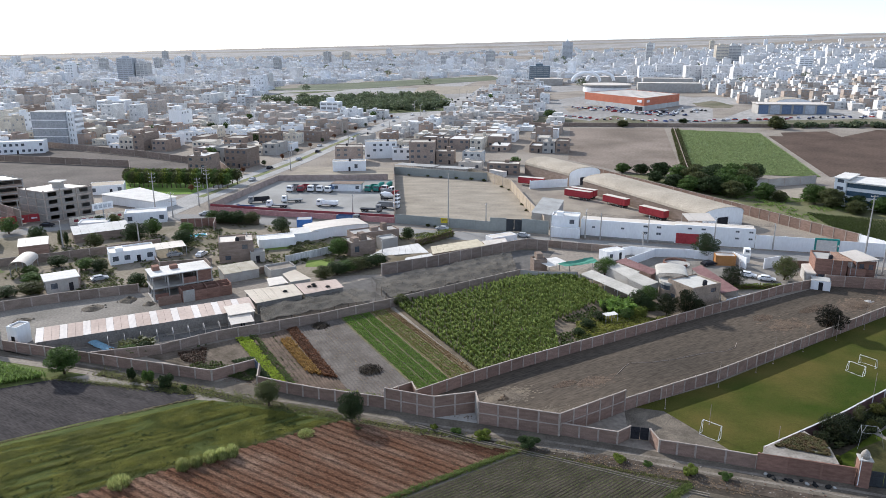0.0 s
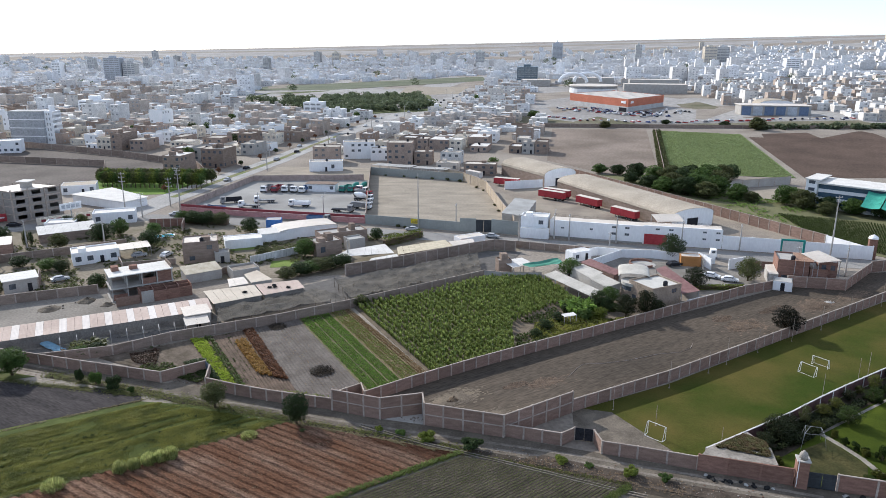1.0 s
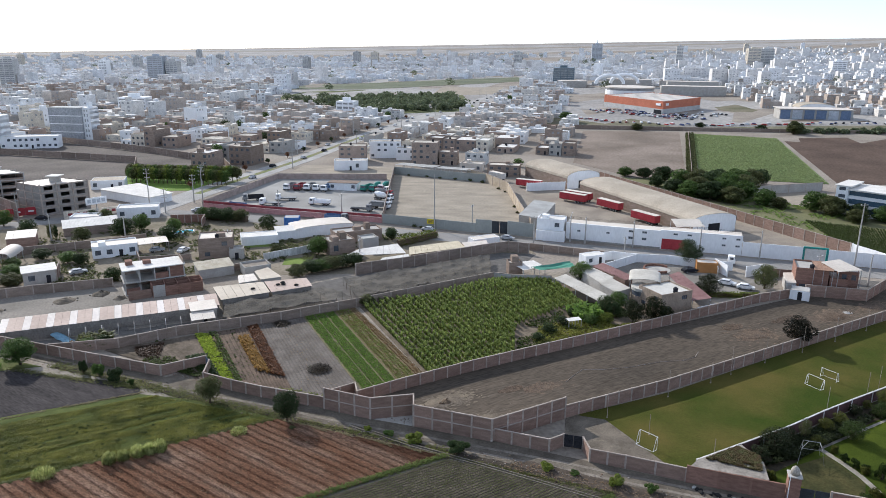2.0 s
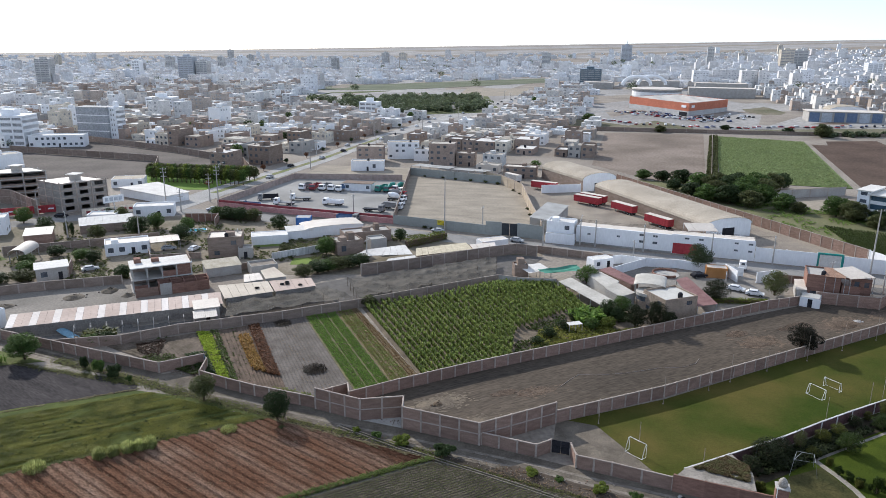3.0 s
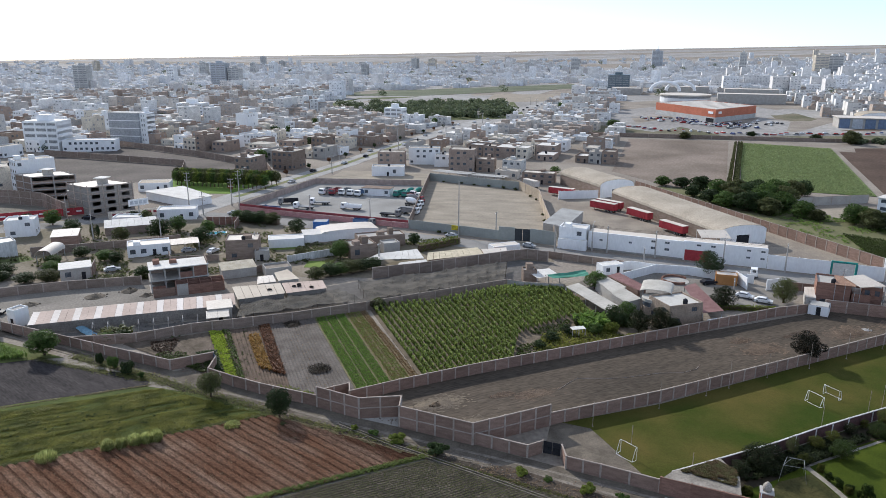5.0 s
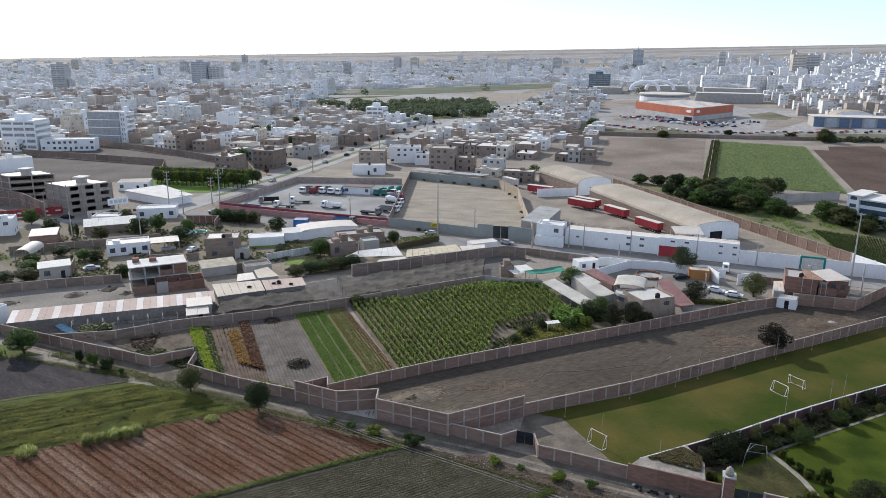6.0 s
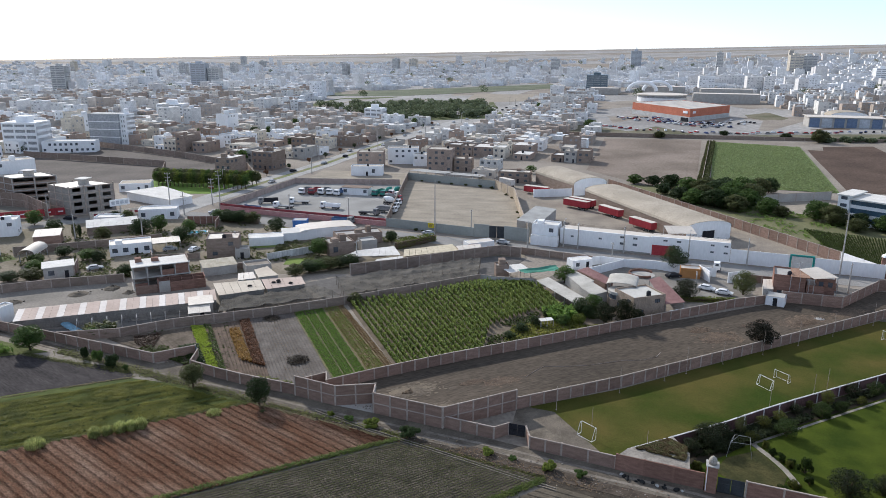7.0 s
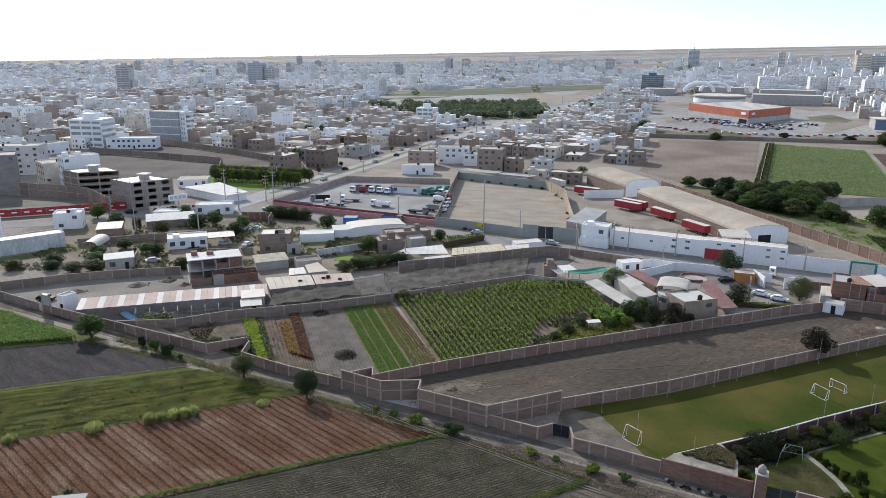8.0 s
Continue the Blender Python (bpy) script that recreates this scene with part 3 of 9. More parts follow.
panel_wall("wall_sand_lot_east", [(5.6, 328), (14, 317.5), (23.3, 297.5), (26.7, 261.6), (29.8, 232)], 4.2, "sandy brown wall between sand lot and warehouse", mat=material("sand_render", (0.46, 0.38, 0.29), (0.38, 0.31, 0.23), scale=0.3, fine=3, bump=0.2), gap=8)
panel_wall("wall_truck_yard_front", [(-90, 255.4), (-64.4, 248.4), (-20.8, 238.9)], 2.0, "pink painted wall of the truck yard", mat=PINK, post=PINK, gap=6, coping=False)
panel_wall("wall_truck_yard_west", [(-91, 256.5), (-80, 316)], 2.6, "pinkish brown side wall of the truck yard", mat=material("pinkish_render", (0.42, 0.33, 0.29)), gap=7)
panel_wall("wall_truck_yard_rear", [(-80, 316), (-31, 320)], 2.6, "dusty rear wall of the truck yard", mat=material("pinkish_render", (0.42, 0.33, 0.29)), gap=7)
panel_wall("wall_warehouse_east", [(66, 331), (80.4, 302), (103.4, 255), (123.3, 213.5)], 3.6, "long sandy brick wall beside the warehouse", mat=BRICK, gap=4.3)
panel_wall("wall_far_lot", [(151, 508), (109, 336)], 2.6, "pale wall between bare lot and green field", gap=12)
panel_wall("wall_far_field", [(53, 537), (153, 530), (272, 524), (330, 528)], 3.0, "dark wall behind the far fields", mat=BRICK_DULL, gap=14)
panel_wall("wall_office_rear", [(117, 298.5), (158, 314)], 3.6, "grey concrete wall beside the trees", mat=CONCRETE, gap=8)

# pink base course and crimson parapet of the truck yard, grey lot gate
band = thing("parapet_band", "crimson parapet band on the truck yard wall", "parapet", kind="structure")
for a, b in (((-90, 255.4), (-64.4, 248.4)), ((-64.4, 248.4), (-20.8, 238.9))):
    part("band", Geo().bar((*a, 2.45), (*b, 2.45), 0.3, 0.85), MAROON, band)

# ---- building helpers ----
def facade(g, a, b, z0, z1, holes=(), deep=0.15):
    """A wall face from a to b with openings through it: (x0, x1, za, zb) along the face, each with its reveals."""
    L = math.dist(a, b)
    ux, uy = (b[0] - a[0]) / L, (b[1] - a[1]) / L
    nx, ny = -uy * deep, ux * deep

    def P(x, z, inn=0):
        return (a[0] + ux * x + nx * inn, a[1] + uy * x + ny * inn, z)

    xs = sorted({0.0, L, *[h[0] for h in holes], *[h[1] for h in holes]})
    zs = sorted({z0, z1, *[h[2] for h in holes], *[h[3] for h in holes]})
    for xa, xb in zip(xs, xs[1:]):
        for za, zb in zip(zs, zs[1:]):
            cx, cz = (xa + xb) / 2, (za + zb) / 2
            if not any(h[0] < cx < h[1] and h[2] < cz < h[3] for h in holes):
                g.poly([P(xa, za), P(xb, za), P(xb, zb), P(xa, zb)])
    for x0, x1, za, zb in holes:
        g.poly([P(x0, za), P(x1, za), P(x1, za, 1), P(x0, za, 1)])
        g.poly([P(x0, zb, 1), P(x1, zb, 1), P(x1, zb), P(x0, zb)])
        g.poly([P(x0, za, 1), P(x0, zb, 1), P(x0, zb), P(x0, za)])
        g.poly([P(x1, za), P(x1, zb), P(x1, zb, 1), P(x1, za, 1)])


PANES = {}


def pane(w, h, mat):
    k = (round(w, 1), round(h, 1), mat.name)
    if k not in PANES:
        PANES[k] = Geo().box(0, 0, 0, k[0], 0.04, k[1]).mesh("pane", mat)
    return PANES[k]


def window_part(root, a, b, hole, name="window", mat=None, frame_mat=None):
    """A pane with a mullion set in an opening."""
    L = math.dist(a, b)
    ang = math.atan2(b[1] - a[1], b[0] - a[0])
    x0, x1, za, zb = hole
    m = Matrix.Translation((a[0], a[1], 0)) @ Matrix.Rotation(ang, 4, "Z") @ Matrix.Translation((x0, 0.1, za))
    o = part(name, pane(x1 - x0, zb - za, mat or GLASS), None, root)
    o.matrix_local = m
    if frame_mat:
        w, h = x1 - x0, zb - za
        k = (round(w, 1), round(h, 1), "frame" + frame_mat.name)
        if k not in PANES:
            PANES[k] = Geo().box(0, -0.05, 0, k[0], 0, 0.07).box(0, -0.05, k[1] - 0.07, k[0], 0, k[1]).box(0, -0.05, 0.07, 0.07, 0, k[1] - 0.07).box(k[0] - 0.07, -0.05, 0.07, k[0], 0, k[1] - 0.07).box(k[0] / 2 - 0.03, -0.05, 0.07, k[0] / 2 + 0.03, 0, k[1] - 0.07).mesh("frame", frame_mat)
        part("frame", PANES[k], None, o)
    return o


def house(name, label, at, ang, w, d, h, wall=BRICK_DULL, roof=CONCRETE, storeys=None, front=None, side=None, parapet=0.4, group="", category="house", frames=None, bay=3.2, clutter=0, overhang=0.0, seed=1, z=0.0):
    """A flat-roofed house; its front-left corner stands at `at`. front and side: chance of a window in each bay."""
    rnd = random.Random(seed)
    root = thing(name, label, category, group, at=Matrix.Translation((at[0], at[1], z)) @ Matrix.Rotation(radians(ang), 4, "Z"))
    storeys = storeys or max(1, round(h / 3.0))
    fl = h / storeys
    g = Geo()
    c = [(0, 0), (w, 0), (w, d), (0, d)]
    for i, chance in enumerate((front, side, None, side)):
        a, b = c[i], c[(i + 1) % 4]
        L = math.dist(a, b)
        holes = []
        if chance:
            n = max(1, int(L / bay))
            for s in range(storeys):
                for k in range(n):
                    if rnd.random() < chance:
                        ww = min(bay * 0.5, 1.5)
                        x = (k + 0.5) * L / n
                        if s == 0 and i == 0 and k == n // 2:
                            holes.append((round(x - 0.5, 2), round(x + 0.5, 2), 0.02, 2.1))
                        else:
                            holes.append((round(x - ww / 2, 2), round(x + ww / 2, 2), round(s * fl + fl * 0.32, 2), round(s * fl + fl * 0.75, 2)))
        facade(g, a, b, -0.05, h + parapet, holes)
        for q in holes:
            if q[2] < 0.1:
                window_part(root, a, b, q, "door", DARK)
            else:
                window_part(root, a, b, q, "window", GLASS, frames)
    t = 0.18
    if parapet:
        for a, b in zip(c, c[1:] + c[:1]):
            L = math.dist(a, b)
            n = (-(b[1] - a[1]) / L * t, (b[0] - a[0]) / L * t)
            g.poly([(a[0], a[1], h + parapet), (b[0], b[1], h + parapet), (b[0] + n[0], b[1] + n[1], h + parapet), (a[0] + n[0], a[1] + n[1], h + parapet)])
            g.poly([(b[0] + n[0], b[1] + n[1], h), (a[0] + n[0], a[1] + n[1], h), (a[0] + n[0], a[1] + n[1], h + parapet), (b[0] + n[0], b[1] + n[1], h + parapet)])
    part("wall", g, wall, root)
    o = overhang
    part("roof", Geo().box(-o if o else t, -o if o else t, h - 0.12 if not o else h + 0.0, w + o if o else w - t, d + o if o else d - t, h + 0.02 if not o else h + 0.16), roof, root)
    for k in range(clutter):
        x, y = rnd.uniform(1, max(1.1, w - 3)), rnd.uniform(1, max(1.1, d - 3))
        if rnd.random() < 0.45:
            part("water_tank", Geo().tube([(x, y, h + 0.1), (x, y, h + 1.1), (x, y, h + 1.35)], [0.55, 0.55, 0.25], 10), DARK, root, "black plastic water tank")
        else:
            part("stair_head", Geo().box(x, y, h + 0.02, x + rnd.uniform(1.5, 2.6), y + rnd.uniform(1.5, 2.8), h + rnd.uniform(1.2, 2.4)), wall, root)
    return root


def sheet_roof(name, label, at, ang, w, d, z0, z1, mat=ROOF_PALE, bays=None, wall=None, category="shed", stripes=None, group=""):
    """A sloping sheet roof on posts (front edge at z0, rear at z1), laid of single sheets; closed with walls if given."""
    root = thing(name, label, category, group, at=Matrix.Translation((*at, 0)) @ Matrix.Rotation(radians(ang), 4, "Z"))
    n = bays or max(2, round(w / 2.2))
    rnd = random.Random(round(w * 10 + d))
    for i in range(n):
        x0, x1 = w * i / n, w * (i + 1) / n - 0.03
        dz = rnd.uniform(-0.03, 0.03)
        g = Geo()
        k = 6
        top = [(x0 + (x1 - x0) * j / (2 * k), 0.022 if j % 2 else 0.0) for j in range(2 * k + 1)]
        for (xa, za), (xb, zb) in zip(top, top[1:]):
            g.poly([(xa, 0, z0 + za + dz), (xb, 0, z0 + zb + dz), (xb, d, z1 + zb + dz), (xa, d, z1 + za + dz)])
        g.poly([(x0, 0, z0 - 0.03 + dz), (x0, d, z1 - 0.03 + dz), (x1, d, z1 - 0.03 + dz), (x1, 0, z0 - 0.03 + dz)])
        g.poly([(x0, 0, z0 - 0.03 + dz), (x1, 0, z0 - 0.03 + dz), (x1, 0, z0 + dz), (x0, 0, z0 + dz)])
        part("sheet", g, stripes[1] if stripes and i % stripes[2] == 0 else (stripes[0] if stripes else mat), root)
    if wall:
        g = Geo()
        facade(g, (0.2, 0.2), (w - 0.2, 0.2), -0.05, z0 - 0.04)
        g.poly([(w - 0.2, 0.2, -0.05), (w - 0.2, d - 0.2, -0.05), (w - 0.2, d - 0.2, z1 - 0.08), (w - 0.2, 0.2, z0 - 0.04)])
        g.poly([(0.2, d - 0.2, -0.05), (0.2, 0.2, -0.05), (0.2, 0.2, z0 - 0.04), (0.2, d - 0.2, z1 - 0.08)])
        facade(g, (w - 0.2, d - 0.2), (0.2, d - 0.2), -0.05, z1 - 0.08)
        part("wall", g, wall, root)
    else:
        m = max(2, round(w / 4.5))
        for i in range(m + 1):
            x = 0.1 + (w - 0.2) * i / m
            part("post", Geo().bar((x, 0.15, 0), (x, 0.15, z0 - 0.03), 0.14), METAL, root)
            part("post", Geo().bar((x, d - 0.15, 0), (x, d - 0.15, z1 - 0.03), 0.14), METAL, root)
    return root


def barrel_hall(name, label, at, ang, w, d, eave, rise, roof=ROOF_TAN, wall=WHITE, door=True, category="warehouse", open_ends=False):
    """A hall with an arched roof; w across, d deep."""
    root = thing(name, label, category, at=Matrix.Translation((*at, 0)) @ Matrix.Rotation(radians(ang), 4, "Z"))
    k = 14
    arc = [(w / 2 - (w / 2 + 0.25) * math.cos(math.pi * i / k), eave + rise * math.sin(math.pi * i / k) ** 0.8) for i in range(k + 1)]
    n = max(1, round(d / 9))
    for s in range(n):
        g = Geo()
        y0, y1 = d * s / n - (0.2 if s == 0 else 0), d * (s + 1) / n - 0.04
        for (xa, za), (xb, zb) in zip(arc, arc[1:]):
            g.poly([(xa, y0, za + 0.1), (xb, y0, zb + 0.1), (xb, y1, zb + 0.1), (xa, y1, za + 0.1)])
            g.poly([(xb, y0, zb), (xa, y0, za), (xa, y0, za + 0.1), (xb, y0, zb + 0.1)])
            g.poly([(xb, y0, zb), (xb, y1, zb), (xa, y1, za), (xa, y0, za)])
        part("roof_sheet", g, roof, root, smooth=False)
    if not open_ends:
        for y in (0.0, d - 0.1):
            g = Geo()
            dw = min(2.4, w * 0.2)
            cx = w * 0.5
            if y == 0.0 and door:
                facade(g, (0, y), (w, y), -0.05, eave, [(cx - dw, cx + dw, 0.0, min(3.4, eave - 0.3))], 0.2)
            else:
                facade(g, (0, y), (w, y), -0.05, eave)
            for (xa, za), (xb, zb) in zip(arc, arc[1:]):
                g.poly([(max(0, xa), y, eave), (min(w, xb), y, eave), (min(w, xb), y, zb), (max(0, xa), y, za)])
            part("gable", g, wall, root)
        if door:
            # Solid dark panel in place of a shaded interior.
            part("door", Geo().box(w * 0.5 - min(2.4, w * 0.2), 0.15, 0, w * 0.5 + min(2.4, w * 0.2), 0.19, min(3.4, eave - 0.3)), DARK, root, "dark panel standing for the shaded hall interior")
        for x in (0.0, w):
            part("side_wall", Geo().box(x - 0.1, 0.02, -0.05, x + 0.1, d - 0.12, eave), wall if open_ends else BRICK_DULL, root)
    else:
        for x in (0.1, w - 0.1):
            for i in range(3):
                part("post", Geo().bar((x, 0.2 + (d - 0.4) * i / 2, 0), (x, 0.2 + (d - 0.4) * i / 2, eave + 0.05), 0.2), METAL, root)
    return root

def quad_roof(name, label, pts, mat, wall=None, category="shed", sheets=6):
    """Corrugated sheets over four corners (x, y, z), first edge to the opposite one, on posts or walls."""
    root = thing(name, label, category)
    for i in range(sheets):
        g, k = Geo(), 8
        for j in range(k):
            rows_ = []
            for e, lift in ((i * k + j, j % 2), (i * k + j + 1 - (0.3 if j == k - 1 else 0), (j + 1) % 2)):
                u = e / (sheets * k)
                a, b = lerp(pts[0], pts[1], u), lerp(pts[3], pts[2], u)
                rows_.append(((*a[:2], a[2] + 0.022 * lift), (*b[:2], b[2] + 0.022 * lift)))
            (a0, b0), (a1, b1) = rows_
            g.poly([a0, a1, b1, b0])
            g.poly([(p[0], p[1], p[2] - 0.06) for p in (a0, b0, b1, a1)])
        part("sheet", g, mat, root)
    mid = [sum(p[k] for p in pts) / 4 for k in range(2)]
    foot = [lerp(p[:2], mid, 0.06) for p in pts]
    if wall:
        for i in range(4):
            j = (i + 1) % 4
            a, b = foot[i], foot[j]
            n = Vector((b[0] - a[0], b[1] - a[1])).normalized()
            o = (-n.y * 0.16, n.x * 0.16)
            g = Geo()
            lo = [(*a, 0), (*b, 0), (b[0] + o[0], b[1] + o[1], 0), (a[0] + o[0], a[1] + o[1], 0)]
            hi = [(x, y, (pts[i][2] if q in (0, 3) else pts[j][2]) - 0.1) for q, (x, y, _) in enumerate(lo)]
            g.v, g.f = lo + hi, [(3, 2, 1, 0), (4, 5, 6, 7), (0, 1, 5, 4), (1, 2, 6, 5), (2, 3, 7, 6), (3, 0, 4, 7)]
            part("wall", g, wall, root)
    else:
        for p, f in zip(pts, foot):
            part("post", Geo().bar((*f, 0), (*f, p[2] - 0.08), 0.14), METAL, root)
    return root


# ---- houses and sheds between the fields and the road ----
STAINED_WHITE = material("stained_white", (0.62, 0.62, 0.61), (0.46, 0.455, 0.44), scale=0.25, fine=2, stretch=(1, 1, 0.3))
STRIPE_A = material("beige_sheet", (0.54, 0.43, 0.365), (0.45, 0.355, 0.30), scale=0.15, fine=1.5, rough=0.75, bump=0.08, grain=0.08)
STRIPE_B = material("clear_sheet", (0.68, 0.62, 0.57), (0.60, 0.54, 0.49), scale=0.15, fine=1.5, rough=0.65, bump=0.05, grain=0.06)
sheet_roof("long_shed", "long low shed with beige and white striped roof sheets", (-82.6, 129.4), 27.2, 43.5, 7.0, 2.5, 3.0, bays=30, stripes=(STRIPE_A, STRIPE_B, 3), wall=material("stained_render", (0.25, 0.23, 0.205), (0.17, 0.157, 0.142), scale=0.3, fine=3))
house("small_hut", "small concrete hut with pale flat roof beside the wall", (-48.0, 143.6), 28, 5.2, 5.5, 3.0, wall=CONCRETE, roof=ROOF_PALE, parapet=0, overhang=0.25, front=0.5)
sheet_roof("lean_to", "pale lean-to roof against a hut", (-46.6, 139.9), 28, 5, 3.6, 2.3, 2.8, mat=ROOF_PALE)

# unfinished brick house: open concrete frame over brick rooms without a roof
unf = thing("unfinished_house", "unfinished two-storey brick house with open concrete frame", "house", at=Matrix.Translation((-71.5, 160, 0)) @ Matrix.Rotation(radians(33), 4, "Z"))
for lvl, z in enumerate((0.0, 3.1, 6.2)):
    part("slab", Geo().box(-0.3, -0.3, z - 0.1, 14.3, 7.3, z + 0.12), CONCRETE if lvl < 2 else ROOF_WHITE, unf)
for i in range(5):
    for y in (0.1, 3.5, 6.8):
        part("column", Geo().box(i * 3.45, y, 0, i * 3.45 + 0.28, y + 0.28, 6.15), CONCRETE, unf)
for i, (lv, x0, x1) in enumerate(((0, 0.3, 3.4), (0, 6.9, 10), (1, 7, 10.2), (1, 10.4, 13.8))):
    part("infill_wall", Geo().box(x0, 0.14, lv * 3.1 + 0.1, x1, 0.3, lv * 3.1 + (2.9 if i % 2 else 1.6)), BRICK_RED, unf)
part("infill_wall", Geo().box(13.9, 0.3, 0, 14.1, 7, 7.2), BRICK_DULL, unf)
part("infill_wall", Geo().box(0.3, 6.9, 0.1, 13.8, 7.05, 6.0), BRICK_DULL, unf)
part("stair_head", Geo().box(1, 4, 6.3, 2.6, 6, 7.4), BRICK_RED, unf)
part("stair_head", Geo().box(5, 3.5, 6.3, 6.8, 5, 7.2), BRICK_RED, unf)
part("room_wall", Geo().box(0.2, -4.2, 0, 5.4, -4.0, 2.2), BRICK, unf)
for i in range(5):
    x = 5.6 + i * 2.9
    part("room_wall", Geo().box(x, -4.6, 0, x + 0.18, -0.6, 3.0), BRICK_RED, unf)
    if i < 4:
        part("room_wall", Geo().box(x + 0.18, -4.6, 0, x + 2.9, -4.42, 2.5 if i else 2.9), BRICK_RED if i else CONCRETE, unf)
        part("room_wall", Geo().box(x + 0.18, -2.6, 0, x + 2.9, -2.42, 2.7), BRICK_RED, unf)
        part("room_wall", Geo().box(x + 0.18, -0.78, 0, x + 2.9, -0.6, 2.9), BRICK_RED, unf)

panel_wall("wall_village", [(-126, 186.5), (-115, 192.3), (-101.7, 200.3), (-89.8, 208.8)], 2.4, "dull grey block wall between the village plots", mat=BRICK_DULL, gap=4.5)
panel_wall("wall_village", [(-47.1, 191.5), (-36.2, 201.6)], 2.2, "stained white garden wall", mat=STAINED_WHITE, post=STAINED_WHITE, gap=5)
panel_wall("wall_village", [(-57, 178.0), (-49.5, 183.5), (-46.8, 178.8)], 2.0, "dull block wall round a small yard", mat=BRICK_DULL, gap=4)
panel_wall("wall_village", [(-84.5, 192), (-81, 186.5), (-68, 190.6)], 1.8, "low block wall beside the white house", mat=BRICK_DULL, gap=4)
house("field_hut", "small grey house with white flat roof", (-100.2, 164.4), 36, 7.5, 6.5, 3.3, wall=CONCRETE, roof=ROOF_WHITE, parapet=0, overhang=0.3, front=0.9, side=0.6, bay=3.4)
panel_wall("wall_hut", [(-94.2, 168.8), (-97.5, 175.5)], 3.2, "brick wall end beside a small house", gap=3.4)
house("white_house", "low white house with flat roof and dark windows", (-95.6, 188.3), 31, 12, 7, 3.2, wall=WHITE, roof=ROOF_PALE, front=0.9, side=0.6, bay=3.0, clutter=1, frames=DARK)
sheet_roof("carport", "open carport with pale flat roof beside a white house", (-85.0, 194.0), 31, 8.5, 6.5, 3.0, 3.2, mat=ROOF_PALE)
house("brick_house", "two-storey raw brick house with flat roof", (-65.6, 190.5), 18, 9.5, 8, 5.8, wall=BRICK_DULL, roof=ROOF_PALE, front=0.35, side=0.25, clutter=2)
house("brick_annex", "low grey annex of a brick house", (-57, 191.2), 18, 4, 4, 2.8, wall=CONCRETE, roof=CONCRETE, front=0.6)
sheet_roof("white_barn", "barn with wide white sheet roof", (-117.5, 210.5), 33, 16.5, 8, 2.8, 3.8, mat=ROOF_WHITE, wall=BRICK_DULL)
barrel_hall("arched_shelter", "open shelter with pale arched sheet roof", (-117.4, 177.6), 14, 4.2, 9.5, 2.5, 1.7, roof=ROOF_PALE, open_ends=True, category="shelter")
house("white_villa", "white two-storey house with roof terrace", (-148, 203), 28, 9, 7, 5.4, wall=WHITE, roof=ROOF_WHITE, front=0.7, side=0.5, clutter=2)
house("white_room", "small white upper house with water tank", (-163, 186), 40, 7, 6, 5.6, wall=WHITE, roof=ROOF_WHITE, front=0.5, clutter=1)
house("long_grey_house", "long stained white building with flat pale roof", (-150.5, 158.5), 51, 34, 7, 4.4, wall=STAINED_WHITE, roof=ROOF_PALE, front=0.0)
# Lawn green toned down in colour as if in the building's shade.
flat("house_lawn", [(-149, 156.5), (-145, 153.5), (-121.5, 182), (-126.6, 185.6)], material("shaded_lawn", (0.13, 0.15, 0.06), (0.09, 0.11, 0.045), scale=0.2, fine=3, bump=0.5), "green lawn strip before a long white building", "lawn", z=0.05)
sheet_roof("brown_roof_house", "brick house with pale sloping sheet roof", (-125, 194), 28, 8, 7, 3.6, 4.4, mat=ROOF_PALE, wall=BRICK)
house("white_hut", "plain white hut with flat roof", (-122, 222), 15, 9, 6, 3.3, wall=WHITE, roof=ROOF_WHITE, front=0.4)
house("white_row", "white single-storey house with dark windows", (-112.5, 234.5), 20, 13.5, 7, 3.6, wall=WHITE, roof=ROOF_WHITE, front=0.8, bay=3.2)
panel_wall("wall_road_brick", [(-92, 231.7), (-80.9, 233.4), (-79, 226)], 3.0, "red-brown brick wall with pale posts by the road", mat=BRICK_RED, gap=2.3)
sheet_roof("corrugated_shed", "shed with dusty corrugated sheet roof", (-58.8, 173.4), 34, 9.5, 6, 2.5, 3.2, mat=material("dusty_sheet", (0.50, 0.45, 0.36), (0.40, 0.35, 0.27)), wall=CONCRETE)
house("roofless_room", "roofless grey block room", (-47.5, 176.5), 33, 7, 5.5, 2.2, wall=CONCRETE, roof=DUST, parapet=0.5)
house("pale_block", "low white block with flat roof", (-58.5, 205.5), 22, 11, 6, 2.6, wall=WHITE, roof=ROOF_WHITE, parapet=0.2)
sheet_roof("pale_roof_house", "long house with white sheet roof", (-49.5, 212.8), 28, 8, 6, 2.8, 3.2, mat=ROOF_WHITE, wall=WHITE)
barrel_hall("long_white_shed", "long shed with gently arched pale roof", (-44.5, 216.0), 30, 19, 9, 2.7, 0.8, roof=ROOF_PALE, wall=WHITE, door=False)
house("blue_box", "blue painted container hut", (-53, 232.0), 8, 5, 4, 2.6, wall=BLUE, roof=ROOF_GREY, parapet=0.05)
house("brick_workshop", "raw brick workshop with flat roof and tanks", (-29.6, 197.4), 34, 8, 7, 4.0, wall=BRICK_DULL, roof=CONCRETE, front=0.3, clutter=2)
house("brick_workshop", "low raw brick workshop with parapet", (-30.5, 209.5), 28, 15, 6, 3.4, wall=BRICK_DULL, roof=CONCRETE, front=0.2, clutter=2)
house("grey_store", "small grey rendered store", (-21, 203.8), 32, 5, 4.5, 3.4, wall=CONCRETE, roof=ROOF_GREY)
